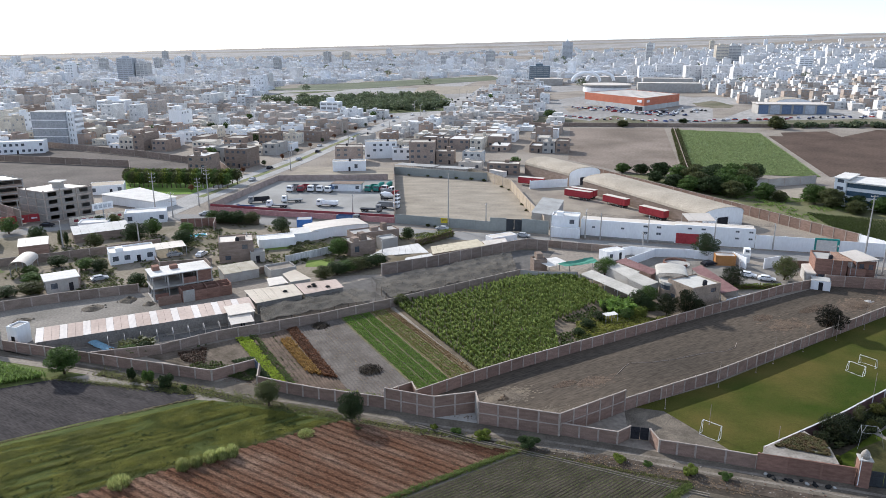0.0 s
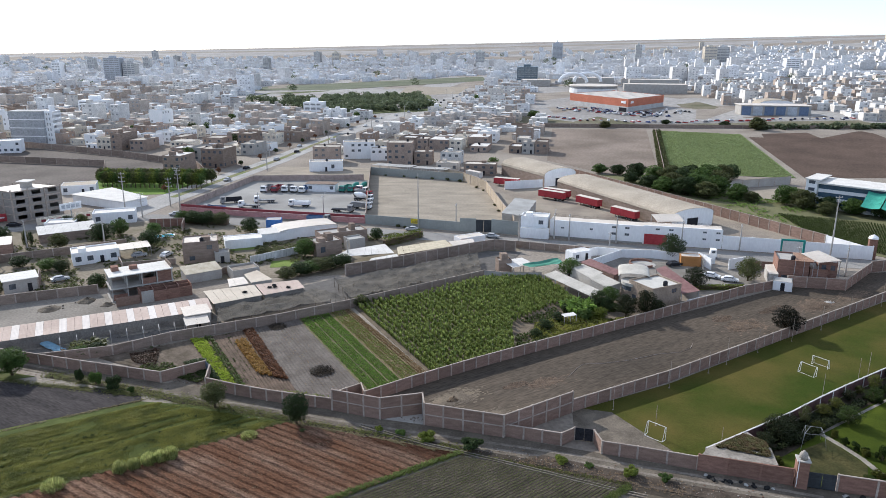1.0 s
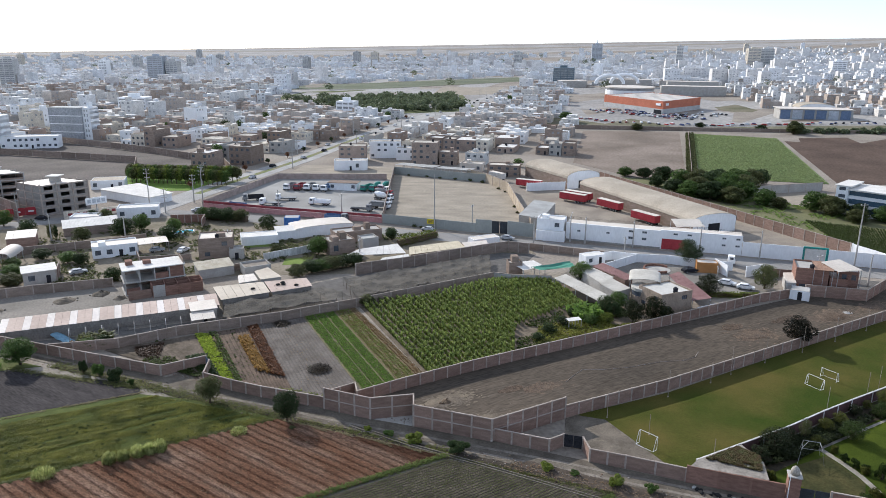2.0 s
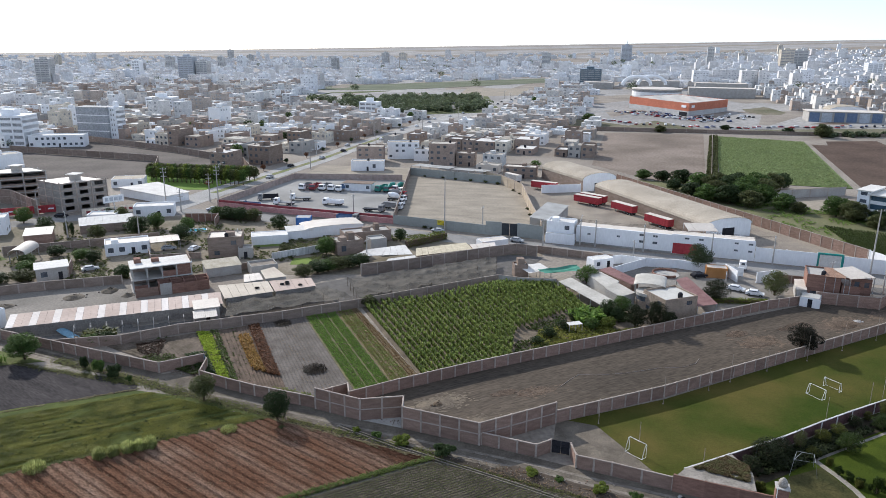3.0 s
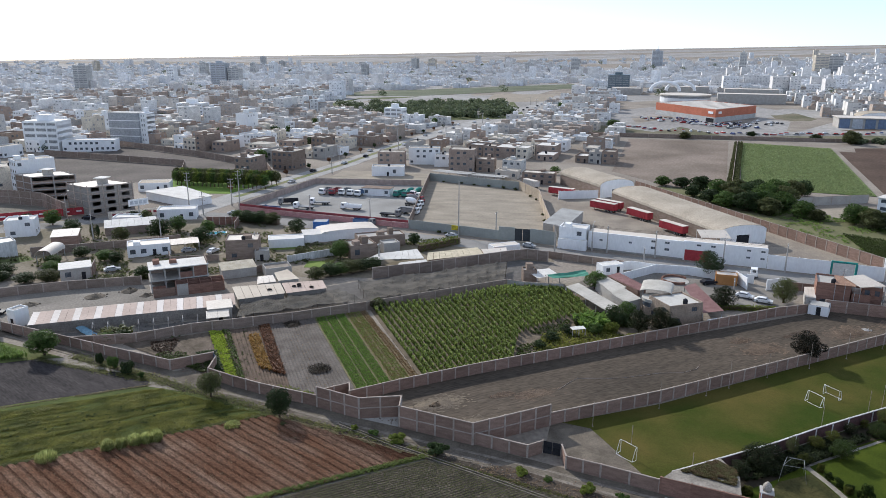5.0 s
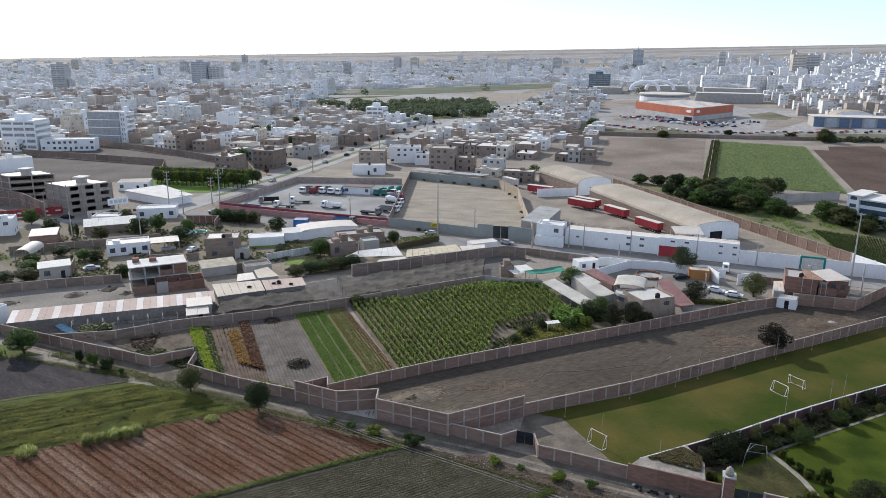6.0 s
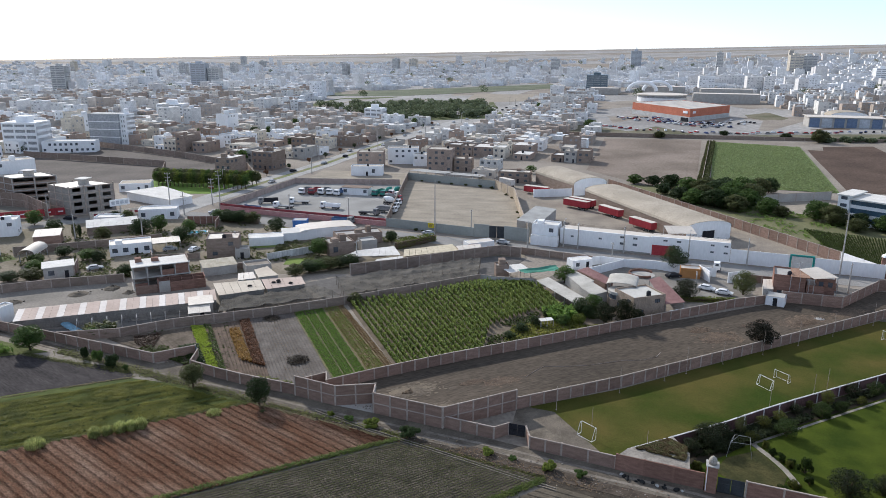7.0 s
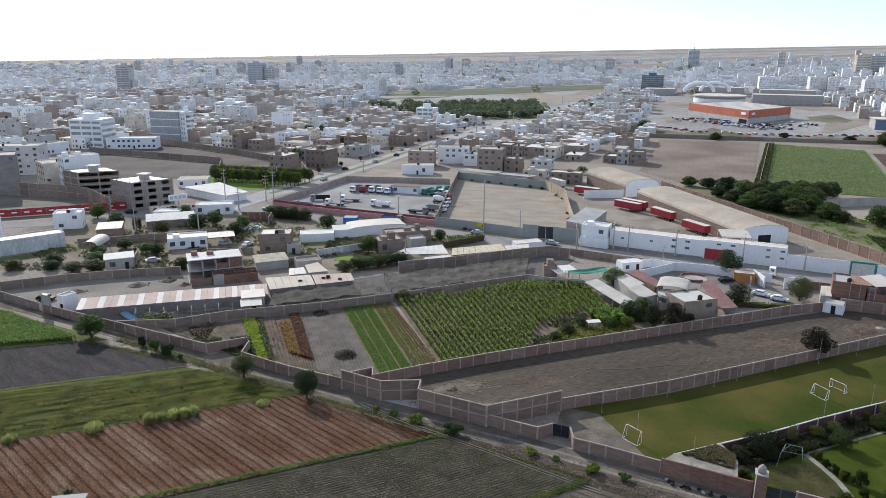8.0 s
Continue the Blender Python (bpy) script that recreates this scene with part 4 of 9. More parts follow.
quad_roof("pale_canopy", "wide canopy of white roof sheets on posts", [(-23.7, 189.4, 2.7), (-6.9, 193.9, 2.7), (-10.4, 201.7, 3.2), (-20.5, 195.1, 3.2)], ROOF_WHITE, sheets=8)
quad_roof("beige_canopy", "long canopy of beige roof sheets", [(-5.8, 192.0, 2.8), (9.5, 201.2, 2.8), (7.1, 206.2, 3.3), (-6.6, 197.9, 3.3)], material("cream_sheet", (0.62, 0.54, 0.40), (0.5, 0.43, 0.31)), BRICK_DULL, sheets=9)
quad_roof("white_strip_roof", "narrow white sheet roof", [(-13.6, 184.9, 2.4), (-5.3, 190.4, 2.4), (-6.2, 193.2, 2.65), (-13.0, 188.8, 2.65)], ROOF_WHITE, sheets=5)
quad_roof("timber_shed", "open brick shed with loose roof sheets and stacked timber", [(9.8, 200.8, 2.6), (16.2, 204.2, 2.6), (15.6, 209.0, 2.9), (8.2, 205.6, 2.9)], ROOF_PALE, material("timber", (0.40, 0.24, 0.13), (0.3, 0.17, 0.09), scale=2, fine=8, stretch=(3, 3, 0.4)), sheets=4)
house("white_low_house", "low white house with red door by the road", (11.8, 209.6), 31, 9, 4, 2.6, wall=WHITE, roof=ROOF_PALE, front=0.4, parapet=0.1)
house("tank_hut", "small brick hut with black water tank on its roof", (21.8, 184.2), 12, 3.6, 3.4, 3.2, wall=BRICK_DULL, roof=CONCRETE, clutter=1)
sheet_roof("white_patio_roof", "patched white patio roof", (25.5, 181.5), 30, 7, 6, 2.5, 2.7, mat=ROOF_WHITE)

# ---- the walled compound behind the dirt lot ----
CREAM_SHEET = material("worn_cream_sheet", (0.58, 0.51, 0.42), (0.49, 0.42, 0.34), scale=0.2, fine=2, bump=0.08, grain=0.08)
STAINED = material("stained_render", (0.36, 0.34, 0.31))
quad_roof("patched_shed", "broad shed with worn cream sheet roof", [(-44.6, 151.9, 2.75), (-35.0, 158.2, 2.75), (-38.8, 164.8, 3.0), (-49.6, 159.9, 3.0)], CREAM_SHEET, STAINED, sheets=6)
quad_roof("dusty_shed", "low shed with dusty pinkish sheet roof", [(-34.8, 158.3, 2.7), (-26.3, 163.9, 2.65), (-29.1, 169.1, 2.9), (-38.6, 164.9, 3.0)], STRIPE_A, STAINED, sheets=6)


def tyre(at, z):
    """An old tyre lying flat."""
    root = thing("tyre", "old black tyre lying on a shed roof", "tyre", "roof tyres", at=Matrix.Translation((*at, z)))
    part("tread", Geo().grid(14, 8, lambda u, v: ((0.42 + 0.15 * math.cos(6.2832 * v)) * math.cos(6.2832 * u), (0.42 + 0.15 * math.cos(6.2832 * v)) * math.sin(6.2832 * u), 0.15 + 0.15 * math.sin(6.2832 * v))), RUBBER, root, smooth=True)


for x, y, z in ((-34.6, 163.0, 2.87), (-33.4, 163.4, 2.86), (-33.9, 164.6, 2.9), (-30.2, 163.4, 2.78), (-39.6, 159.4, 2.9)):
    tyre((x, y), z)
quad_roof("pale_shed", "small shed with pale roof sheets", [(-44.3, 162.9, 3.1), (-40.2, 165.5, 3.1), (-43.0, 170.4, 3.2), (-46.4, 168.3, 3.2)], ROOF_PALE, CONCRETE, sheets=3)
quad_roof("pale_shed", "small shed with pale roof sheets", [(-39.8, 165.8, 3.2), (-35.2, 168.5, 3.2), (-40.8, 175.2, 3.4), (-43.2, 171.6, 3.4)], CREAM_SHEET, CONCRETE, sheets=4)
LIGHT_SHEET = material("light_grey_sheet", (0.50, 0.47, 0.42), (0.40, 0.375, 0.33), scale=0.25, fine=2, grain=0.1, bump=0.1)
OCHRE = material("ochre_render", (0.34, 0.27, 0.215), (0.27, 0.215, 0.165), scale=0.5, fine=3)
sheet_roof("grey_lean_to", "long open shed with grey corrugated roof sheets", (32.9, 175.9), -61, 18.8, 3.6, 2.4, 3.0, mat=LIGHT_SHEET)
quad_roof("grey_shed", "low shed with dusty grey sheet roof", [(44.2, 171.4, 2.8), (40.6, 181.6, 2.8), (43.9, 183.0, 3.2), (47.9, 175.6, 3.2)], LIGHT_SHEET, CONCRETE)
quad_roof("grey_shed", "low shed with dusty grey sheet roof", [(46.9, 165.4, 2.7), (43.9, 171.2, 2.8), (46.8, 174.8, 3.4), (50.6, 167.4, 3.2)], LIGHT_SHEET, CONCRETE)
MAROON_SHEET = material("maroon_sheet", (0.25, 0.15, 0.14), (0.20, 0.115, 0.11), scale=0.5, fine=4)
quad_roof("maroon_shed", "long shed with faded maroon sheet roof", [(50.9, 174.7, 2.7), (43.9, 186.2, 2.7), (47.0, 188.2, 3.1), (53.0, 177.0, 3.1)], MAROON_SHEET, BRICK, sheets=8)
quad_roof("maroon_walk", "covered way with faded maroon sheet roof", [(63.7, 161.0, 2.7), (62.4, 179.7, 2.9), (65.7, 182.5, 3.0), (68.6, 163.0, 2.8)], MAROON_SHEET, sheets=8)
panel_wall("wall_compound_low", [(64.6, 159.4), (71.4, 163.4)], 1.7, "low white wall below the covered way", mat=WHITE, post=WHITE, gap=4)
panel_wall("wall_compound_yard", [(47.6, 189.6), (58.0, 199.6)], 2.4, "white wall round the compound yard", mat=WHITE, post=WHITE, gap=5)
house("garden_house", "two-storey ochre house with white flat roof terrace", (55.7, 157.7), 27.7, 9.0, 8.0, 4.6, wall=OCHRE, roof=material("terrace_floor", (0.56, 0.54, 0.50), (0.47, 0.45, 0.41), scale=0.3, fine=2, grain=0.08), front=0.7, side=0.5, frames=DARK, clutter=1)
bay = thing("round_bay", "rounded glazed front of the garden house", "bay window", at=Matrix.Translation((53.4, 166.4, 0)))
part("wall", Geo().tube([(0, 0, 0), (0, 0, 2.2)], [2.7, 2.7], 20), OCHRE, bay)
part("glazing", Geo().tube([(0, 0, 2.2), (0, 0, 3.4)], [2.6, 2.6], 20), GLASS, bay)
part("band", Geo().tube([(0, 0, 3.4), (0, 0, 4.1)], [2.9, 2.9], 20), LIGHT_SHEET, bay)
barrel_hall("terrace_roof", "arched pale sheet roof over a terrace", (50.4, 168.2), -12, 7.0, 8.0, 4.6, 0.9, roof=LIGHT_SHEET, open_ends=True, category="shelter")
ring = thing("terrace_ring", "round brick-edged terrace in the compound yard", "terrace", at=Matrix.Translation((62.6, 193.0, 0)))
part("floor", Geo().tube([(0, 0, 0.0), (0, 0, 0.12)], [3.6, 3.6], 28), CONCRETE, ring)
for k in range(22):
    a0, a1 = 0.5 + k * 0.22, 0.5 + (k + 1) * 0.22 - 0.015
    part("kerb_block", Geo().bar((3.5 * math.cos(a0), 3.5 * math.sin(a0), 0.35), (3.5 * math.cos(a1), 3.5 * math.sin(a1), 0.35), 0.35, 0.7), BRICK_RED, ring)
sheet_roof("garden_table_roof", "small white shade roof among the garden beds", (34.0, 147.6), 22, 3.2, 1.6, 1.9, 2.0, mat=ROOF_WHITE)
quad_roof("store_roof", "narrow store with flat beige sheet roof", [(90.2, 175.5, 3.0), (92.7, 175.5, 3.0), (95.0, 184.0, 3.1), (92.4, 183.6, 3.1)], ROOF_PALE, CONCRETE, sheets=3)
house("orange_kiosk", "small orange painted kiosk with flat roof", (72.8, 191.6), -8, 5.4, 3.2, 2.8, wall=material("ochre_paint", (0.42, 0.21, 0.085), (0.35, 0.17, 0.065)), roof=ROOF_PALE, parapet=0.1)
panel_wall("wall_compound_road", [(45.1, 198.3), (51.8, 201.9), (58.2, 199.8), (67, 199.2), (75, 195.6), (83, 194)], 2.5, "white compound wall along the road", mat=WHITE, post=WHITE, gap=4)
panel_wall("wall_compound_brick", [(28.2, 209.6), (36.9, 206.8), (49.5, 203.2)], 2.2, "dull brick wall along the road", mat=BRICK_DULL, gap=4.5)
house("white_gatehouse", "small white gatehouse with dark doors", (43.4, 194.6), 28, 6.5, 3.6, 2.7, wall=WHITE, roof=ROOF_WHITE, front=0.9, bay=2.4, parapet=0.1)
panel_wall("wall_compound_gate", [(85.0, 188.6), (90.2, 191.0)], 3.0, "tilted white wall beside the compound gate", mat=WHITE, post=WHITE, gap=6)
panel_wall("wall_compound_gate", [(80, 188.5), (78.5, 194.3)], 3.2, "white wall beside the compound gate", mat=WHITE, post=WHITE, gap=6)
panel_wall("wall_road_low", [(90.5, 190.5), (112, 185.5)], 2.2, "brown wall along the road", gap=4)
house("corner_house", "raw red-brown brick house with sheet roof", (93.1, 177.7), -16, 7.4, 8, 6.0, wall=BRICK_RED, roof=CONCRETE, front=0.15, side=0.2, clutter=1)
house("corner_annex", "lower raw brick annex beside a brick house", (100.4, 175.3), -16, 4.0, 7, 4.2, wall=BRICK_RED, roof=CONCRETE, front=0.2)
sheet_roof("corner_house_roof", "rusty brown sheet roof over a brick house", (96.6, 175.9), -16, 4.4, 5.4, 6.5, 7.3, mat=material("rusty_sheet", (0.36, 0.23, 0.165), (0.28, 0.175, 0.125), scale=0.5, fine=3), category="roof")
quad_roof("corner_house_roof", "pale sheet roof over a brick house", [(101.6, 174.0, 6.6), (107.6, 174.6, 7.0), (104.4, 180.4, 8.0), (99.6, 179.6, 7.4)], ROOF_PALE, category="roof")
house("corner_house_room", "white rendered upper room with windows", (103.0, 176.2), -16, 4.2, 4.2, 6.2, wall=BRICK_RED, roof=ROOF_PALE, front=0.8, bay=2.1, parapet=0.05)
panel_wall("wall_corner_yard", [(94.6, 174.6), (108.0, 171.8), (122.6, 186.8)], 3.0, "raw brick yard wall with concrete posts", gap=4.5)
panel_wall("wall_corner_yard", [(122.6, 186.8), (138, 192)], 3.2, "raw brick wall by the road", gap=4.5)
flat("corner_yard", [(93, 176), (108, 172), (122.4, 187), (110, 190), (96, 190)], material("dark_yard", (0.15, 0.14, 0.13)), "dark cluttered ground of the corner yard", "ground", z=0.05)
house("white_shed", "small white shed with one dark window", (89.9, 172.0), -24, 4.4, 4.0, 2.4, wall=WHITE, roof=ROOF_GREY, front=0.8, bay=4, parapet=0)

# ---- warehouse front: white wall with storeys, red gate, green gate ----
wf = thing("warehouse_front", "long white warehouse front with small windows and red gate", "warehouse")
WA, WB, WC = (40.4, 222.4), (68.0, 214.6), (90.4, 209.2)
g = Geo()
holes1 = [(3.5, 4.5, 3.0, 3.6), (12.5, 13.5, 3.2, 3.8), (19.2, 20.6, 2.2, 3.0), (19.2, 20.6, 4.3, 5.0), (23.2, 24.6, 2.2, 3.0), (23.2, 24.6, 4.3, 5.0)]
holes2 = [(0.4, 7.2, 0.02, 3.3), (3.6, 4.9, 4.6, 5.2), (7.6, 8.9, 4.6, 5.2), (17.4, 18.5, 2.4, 3.0), (17.4, 18.5, 4.5, 5.1), (21.2, 22.4, 2.4, 3.0), (21.2, 22.4, 4.5, 5.1)]
facade(g, WA, WB, 0.5, 5.6, holes1)
facade(g, WB, WC, 0.02, 5.9, holes2)
g.prism([(WA[0], WA[1] + 0.2), (WB[0], WB[1] + 0.2), (WB[0] + 0.05, WB[1] + 0.6), (WA[0] + 0.05, WA[1] + 0.6)], 0, 5.6)
g.prism([(WB[0], WB[1] + 0.2), (WC[0], WC[1] + 0.2), (WC[0] + 0.05, WC[1] + 0.6), (WB[0] + 0.05, WB[1] + 0.6)], 3.5, 5.9)
part("wall", g, WHITE, wf)
gp = Geo()
facade(gp, (WA[0], WA[1] - 0.02), (WB[0], WB[1] - 0.02), 0, 0.5)
part("plinth", gp, YARD, wf)
for h_ in holes1:
    window_part(wf, WA, WB, h_, "window", GLASS, METAL)
window_part(wf, WB, WC, holes2[0], "gate", RED)
for h_ in holes2[1:]:
    window_part(wf, WB, WC, h_, "window", GLASS, METAL)
part("roof", Geo().prism([(WA[0] + 0.1, WA[1] + 0.6), (WB[0] + 0.1, WB[1] + 0.6), (WB[0] + 1.6, WB[1] + 5.5), (WA[0] + 1.6, WA[1] + 5.5)], 5.3, 5.45), ROOF_PALE, wf)
part("roof", Geo().prism([(WB[0] + 0.1, WB[1] + 0.6), (WC[0] - 0.1, WC[1] + 0.6), (WC[0] + 1.4, WC[1] + 5.5), (WB[0] + 1.6, WB[1] + 5.5)], 5.5, 5.65), ROOF_PALE, wf)
part("rear_wall", Geo().prism([(WA[0] + 1.5, WA[1] + 5.3), (WB[0] + 1.5, WB[1] + 5.3), (WB[0] + 1.5, WB[1] + 5.5), (WA[0] + 1.5, WA[1] + 5.5)], 0, 5.3), WHITE, wf)
part("rear_wall", Geo().prism([(WB[0] + 1.5, WB[1] + 5.3), (WC[0] + 1.4, WC[1] + 5.3), (WC[0] + 1.4, WC[1] + 5.5), (WB[0] + 1.5, WB[1] + 5.5)], 0, 5.5), WHITE, wf)
house("corner_block", "white corner building with terrace and maroon doors", (31.2, 223.8), -14, 8.6, 6, 6.2, wall=WHITE, roof=ROOF_WHITE, front=0.5, side=0.4, clutter=1)
house("corner_block_porch", "white low porch with two maroon doors", (30.9, 221.6), -15, 9, 2.0, 3.0, wall=WHITE, roof=ROOF_WHITE, parapet=0.2)
sheet_roof("yard_shed", "shed with grey roof sheets behind the corner block", (33.5, 234), 75, 26, 8, 4.0, 4.6, mat=ROOF_GREY, wall=CONCRETE)
panel_wall("wall_white_east", [(90.6, 209.0), (106.0, 204.9)], 4.4, "high white wall along the road", mat=WHITE, post=WHITE, gap=8, coping=False)
panel_wall("wall_white_east", [(112.2, 203.3), (129.4, 198.6)], 4.2, "high white wall beside a green gate", mat=WHITE, post=WHITE, gap=8, coping=False)
panel_wall("wall_white_return", [(123.5, 213), (129.4, 198.8)], 3.6, "sloping white wall end", mat=WHITE, post=WHITE, gap=8, coping=False)
gate = thing("green_gate", "white sliding gate in a dark green frame", "gate")
part("leaf", Geo().bar((106.6, 204.75, 2.0), (111.7, 203.4, 2.0), 0.15, 4.0), ROOF_WHITE, gate)
part("frame", Geo().bar((106.0, 204.9, 4.25), (112.3, 203.25, 4.25), 0.45, 0.5), TEAL, gate)
part("frame", Geo().bar((106.2, 204.85, 0), (106.2, 204.85, 4.0), 0.5), TEAL, gate)
part("frame", Geo().bar((112.1, 203.3, 0), (112.1, 203.3, 4.0), 0.5), TEAL, gate)
turret = thing("brick_turret", "small red and white turret on the wall corner", "turret")
part("base", Geo().prism([(128.6, 199.4), (130.6, 198.8), (131.2, 200.6), (129.2, 201.2)], 0, 6.0), BRICK_RED, turret)
part("cap", Geo().tube([(129.9, 200, 6.0), (129.9, 200, 6.5), (129.9, 200, 7.2)], [1.4, 1.2, 0.1], 8), WHITE, turret)
barrel_hall("long_hall", "long warehouse with tan arched roof and white front", (82.0, 231.6), 24.5, 17.4, 70, 4.3, 2.4)
barrel_hall("rear_hall", "rear warehouse with arched tan roof and white gable", (48.8, 305.2), 28.5, 16.5, 34.5, 4.6, 3.0)
sheet_roof("yard_roof", "loose beige roof sheets in the yard", (74.5, 222.5), 5, 9, 6, 5.0, 6.2, mat=ROOF_PALE)
panel_wall("wall_hall_yard", [(31.5, 299.5), (47.8, 304.6)], 3.6, "white yard wall behind the trailers", mat=WHITE, post=WHITE, gap=8, coping=False)

# gates
for name, a, b, h_, mat, label in (("dark_gate", (28.6, 100.0), (31.3, 99.4), 2.2, DARK, "dark metal double gate in the brick wall"),
                                   ("garden_gate", (58.9, 88.1), (62.4, 87.2), 2.5, material("gate_grey", (0.06, 0.065, 0.07)), "dark grey sliding garden gate"),
                                   ("yard_gate", (-37.0, 123.3), (-35.7, 121.7), 2.1, material("gate_steel", (0.14, 0.16, 0.2)), "grey steel gate in a wall recess"),
                                   ("lot_gate", (17.0, 228.2), (22.1, 227.6), 4.2, material("gate_grey", (0.06, 0.065, 0.07)), "tall dark grey gate of the sand lot")):
    gt = thing(name, label, "gate")
    mid = lerp(a, b, 0.5)
    for p, q in ((a, lerp(a, b, 0.49)), (lerp(a, b, 0.51), b)):
        part("gate_leaf", Geo().bar((*p, h_ / 2 + 0.03), (*q, h_ / 2 + 0.03), 0.06, h_ - 0.1), mat, gt)
        part("rail", Geo().bar((p[0], p[1] - 0.05, h_ * 0.62), (q[0], q[1] - 0.05, h_ * 0.62), 0.05, 0.08), mat, gt)

# end of the long yard: tall gable wall, white room, road wall
panel_wall("wall_lane_gable", [(-93.6, 132.1), (-90.9, 131.4)], 4.6, "tall rendered wall piece at the yard end", mat=CONCRETE, gap=5)
house("gate_room", "small white room behind a tall wall", (-90.8, 133.6), -14, 2.6, 3.4, 3.9, wall=WHITE, roof=CONCRETE, front=0.5, parapet=0.3)
panel_wall("wall_yard_gate", [(-114, 139.5), (-95.5, 133.2)], 2.0, "dull brick wall across the yard entrance", mat=BRICK_DULL, gap=5)
flat("waste_ground", [(-300, 165), (-205, 192), (-178, 208.5), (-163, 219.5), (-147, 231.6), (-169, 248.4), (-205, 252), (-300, 262)], material("waste_dirt", (0.20, 0.18, 0.15), (0.14, 0.13, 0.105), scale=0.08, fine=1.2, bump=0.5), "bare waste ground below the apartment blocks", "ground", z=0.03)
flat("village_ground", [(-150, 156), (-78, 170), (-60, 176), (-20, 182), (14, 204), (30, 206), (28, 214), (-5, 225), (-40, 234), (-98, 239), (-163, 226)], material("village_soil", (0.24, 0.205, 0.16), (0.155, 0.135, 0.095), scale=0.06, fine=1.2, bump=0.4), "brown trodden soil with weeds between the houses", "ground", z=0.02)
sign = thing("yellow_sign", "yellow notice board on the lot wall", "sign", at=Matrix.Translation((-4.6, 233.1, 0)) @ Matrix.Rotation(radians(-15.8), 4, "Z"))
part("board", Geo().box(0, 0, 1.6, 2.8, 0.06, 3.2), material("yellow_paint", (0.62, 0.50, 0.04), (0.55, 0.43, 0.03)), sign)
for k in range(3):
    part("bar", Geo().box(0.3, -0.02, 1.9 + k * 0.4, 2.5, -0.002, 2.05 + k * 0.4), BARK, sign)
GARDEN_GRASS = material("garden_grass", (0.17, 0.22, 0.06), (0.12, 0.165, 0.045), scale=0.3, fine=3, bump=0.5)
flat("house_lawn", [(-60.2, 202.6), (-48.2, 206.8), (-49.6, 211.0), (-60.8, 205.0)], GARDEN_GRASS, "small green lawn between the houses", "lawn", z=0.05)
flat("house_lawn", [(-41, 188), (-34, 188.6), (-34, 196.5), (-41.8, 194)], GARDEN_GRASS, "small green lawn beside a low wall", "lawn", z=0.05)

# ---- plants ----
def leaf_ball(g, c, r, n, size, rnd, squash=0.8):
    """Leaves strewn over and within an uneven ball."""
    for _ in range(n):
        d = Vector((rnd.gauss(0, 1), rnd.gauss(0, 1), rnd.gauss(0, 1))).normalized()
        k = r * (0.55 + 0.5 * rnd.random() ** 0.6)
        p = Vector(c) + Vector((d.x * k, d.y * k, d.z * k * squash))
        s = size * rnd.uniform(0.6, 1.3)
        a = Vector((rnd.gauss(0, 1), rnd.gauss(0, 1), rnd.gauss(0, 0.7))).normalized()
        b = a.cross(d + Vector((rnd.gauss(0, 0.5), rnd.gauss(0, 0.5), rnd.gauss(0, 0.5))))
        if b.length < 1e-3:
            continue
        b.normalize()
        g.poly([p - a * s, p - b * s * 0.55, p + a * s, p + b * s * 0.55])


def tree_meshes(seed, h, r, leaves, size, clear=0.3, lumps=13, squash=0.8):
    """A trunk with limbs, and a crown of many leaves in uneven lumps."""
    rnd = random.Random(seed)
    tr, cr = Geo(), Geo()
    lean = (rnd.uniform(-0.3, 0.3), rnd.uniform(-0.3, 0.3))
    fork = h * clear
    tr.tube([(0, 0, -0.1), (lean[0] * 0.4, lean[1] * 0.4, fork * 0.6), (lean[0], lean[1], fork)], [0.055 * r + 0.06, 0.045 * r + 0.05, 0.04 * r + 0.04], 8)
    low = h * clear * 0.85
    for i in range(lumps):
        a = i * 2.4 + rnd.uniform(-0.4, 0.4)
        t = (i + 0.5) / lumps
        ring = math.sin(math.pi * (0.12 + 0.80 * t)) * r * 0.62 * rnd.uniform(0.75, 1.15)
        lr = r * rnd.uniform(0.36, 0.5)
        z = low + lr * squash * 0.6 + (h - low - lr * squash * 1.5) * t
        c = (lean[0] + ring * math.cos(a), lean[1] + ring * math.sin(a), z)
        tr.tube([(lean[0], lean[1], fork * 0.9), lerp((lean[0], lean[1], fork), c, 0.55), c], [0.03 * r + 0.02, 0.02 * r + 0.02, 0.015], 5)
        leaf_ball(cr, c, lr, leaves // lumps, size, rnd, squash)
    return tr, cr


TREES = {}


def tree(name, label, at, h, r, mat=LEAF, kind=0, turn=0.0, leaves=1100, size=0.22, clear=0.3, lumps=13, group="", category="tree", squash=0.8):
    """Repeats of the same build share their meshes, scaled to size."""
    key = (kind, mat.name, leaves, lumps, clear)
    if key not in TREES:
        tr, cr = tree_meshes(17 + kind * 31, 6.0, 2.6, leaves, size, clear, lumps, squash)
        TREES[key] = (tr.mesh("trunk", BARK, True), cr.mesh("crown", mat))
    root = thing(name, label, category, group, at=Matrix.Translation((*at, relief(*at))) @ Matrix.Rotation(turn, 4, "Z") @ Matrix.Diagonal((r / 2.6, r / 2.6, h / 6.0, 1)))
    part("trunk", TREES[key][0], None, root)
    part("crown", TREES[key][1], None, root)
    return root


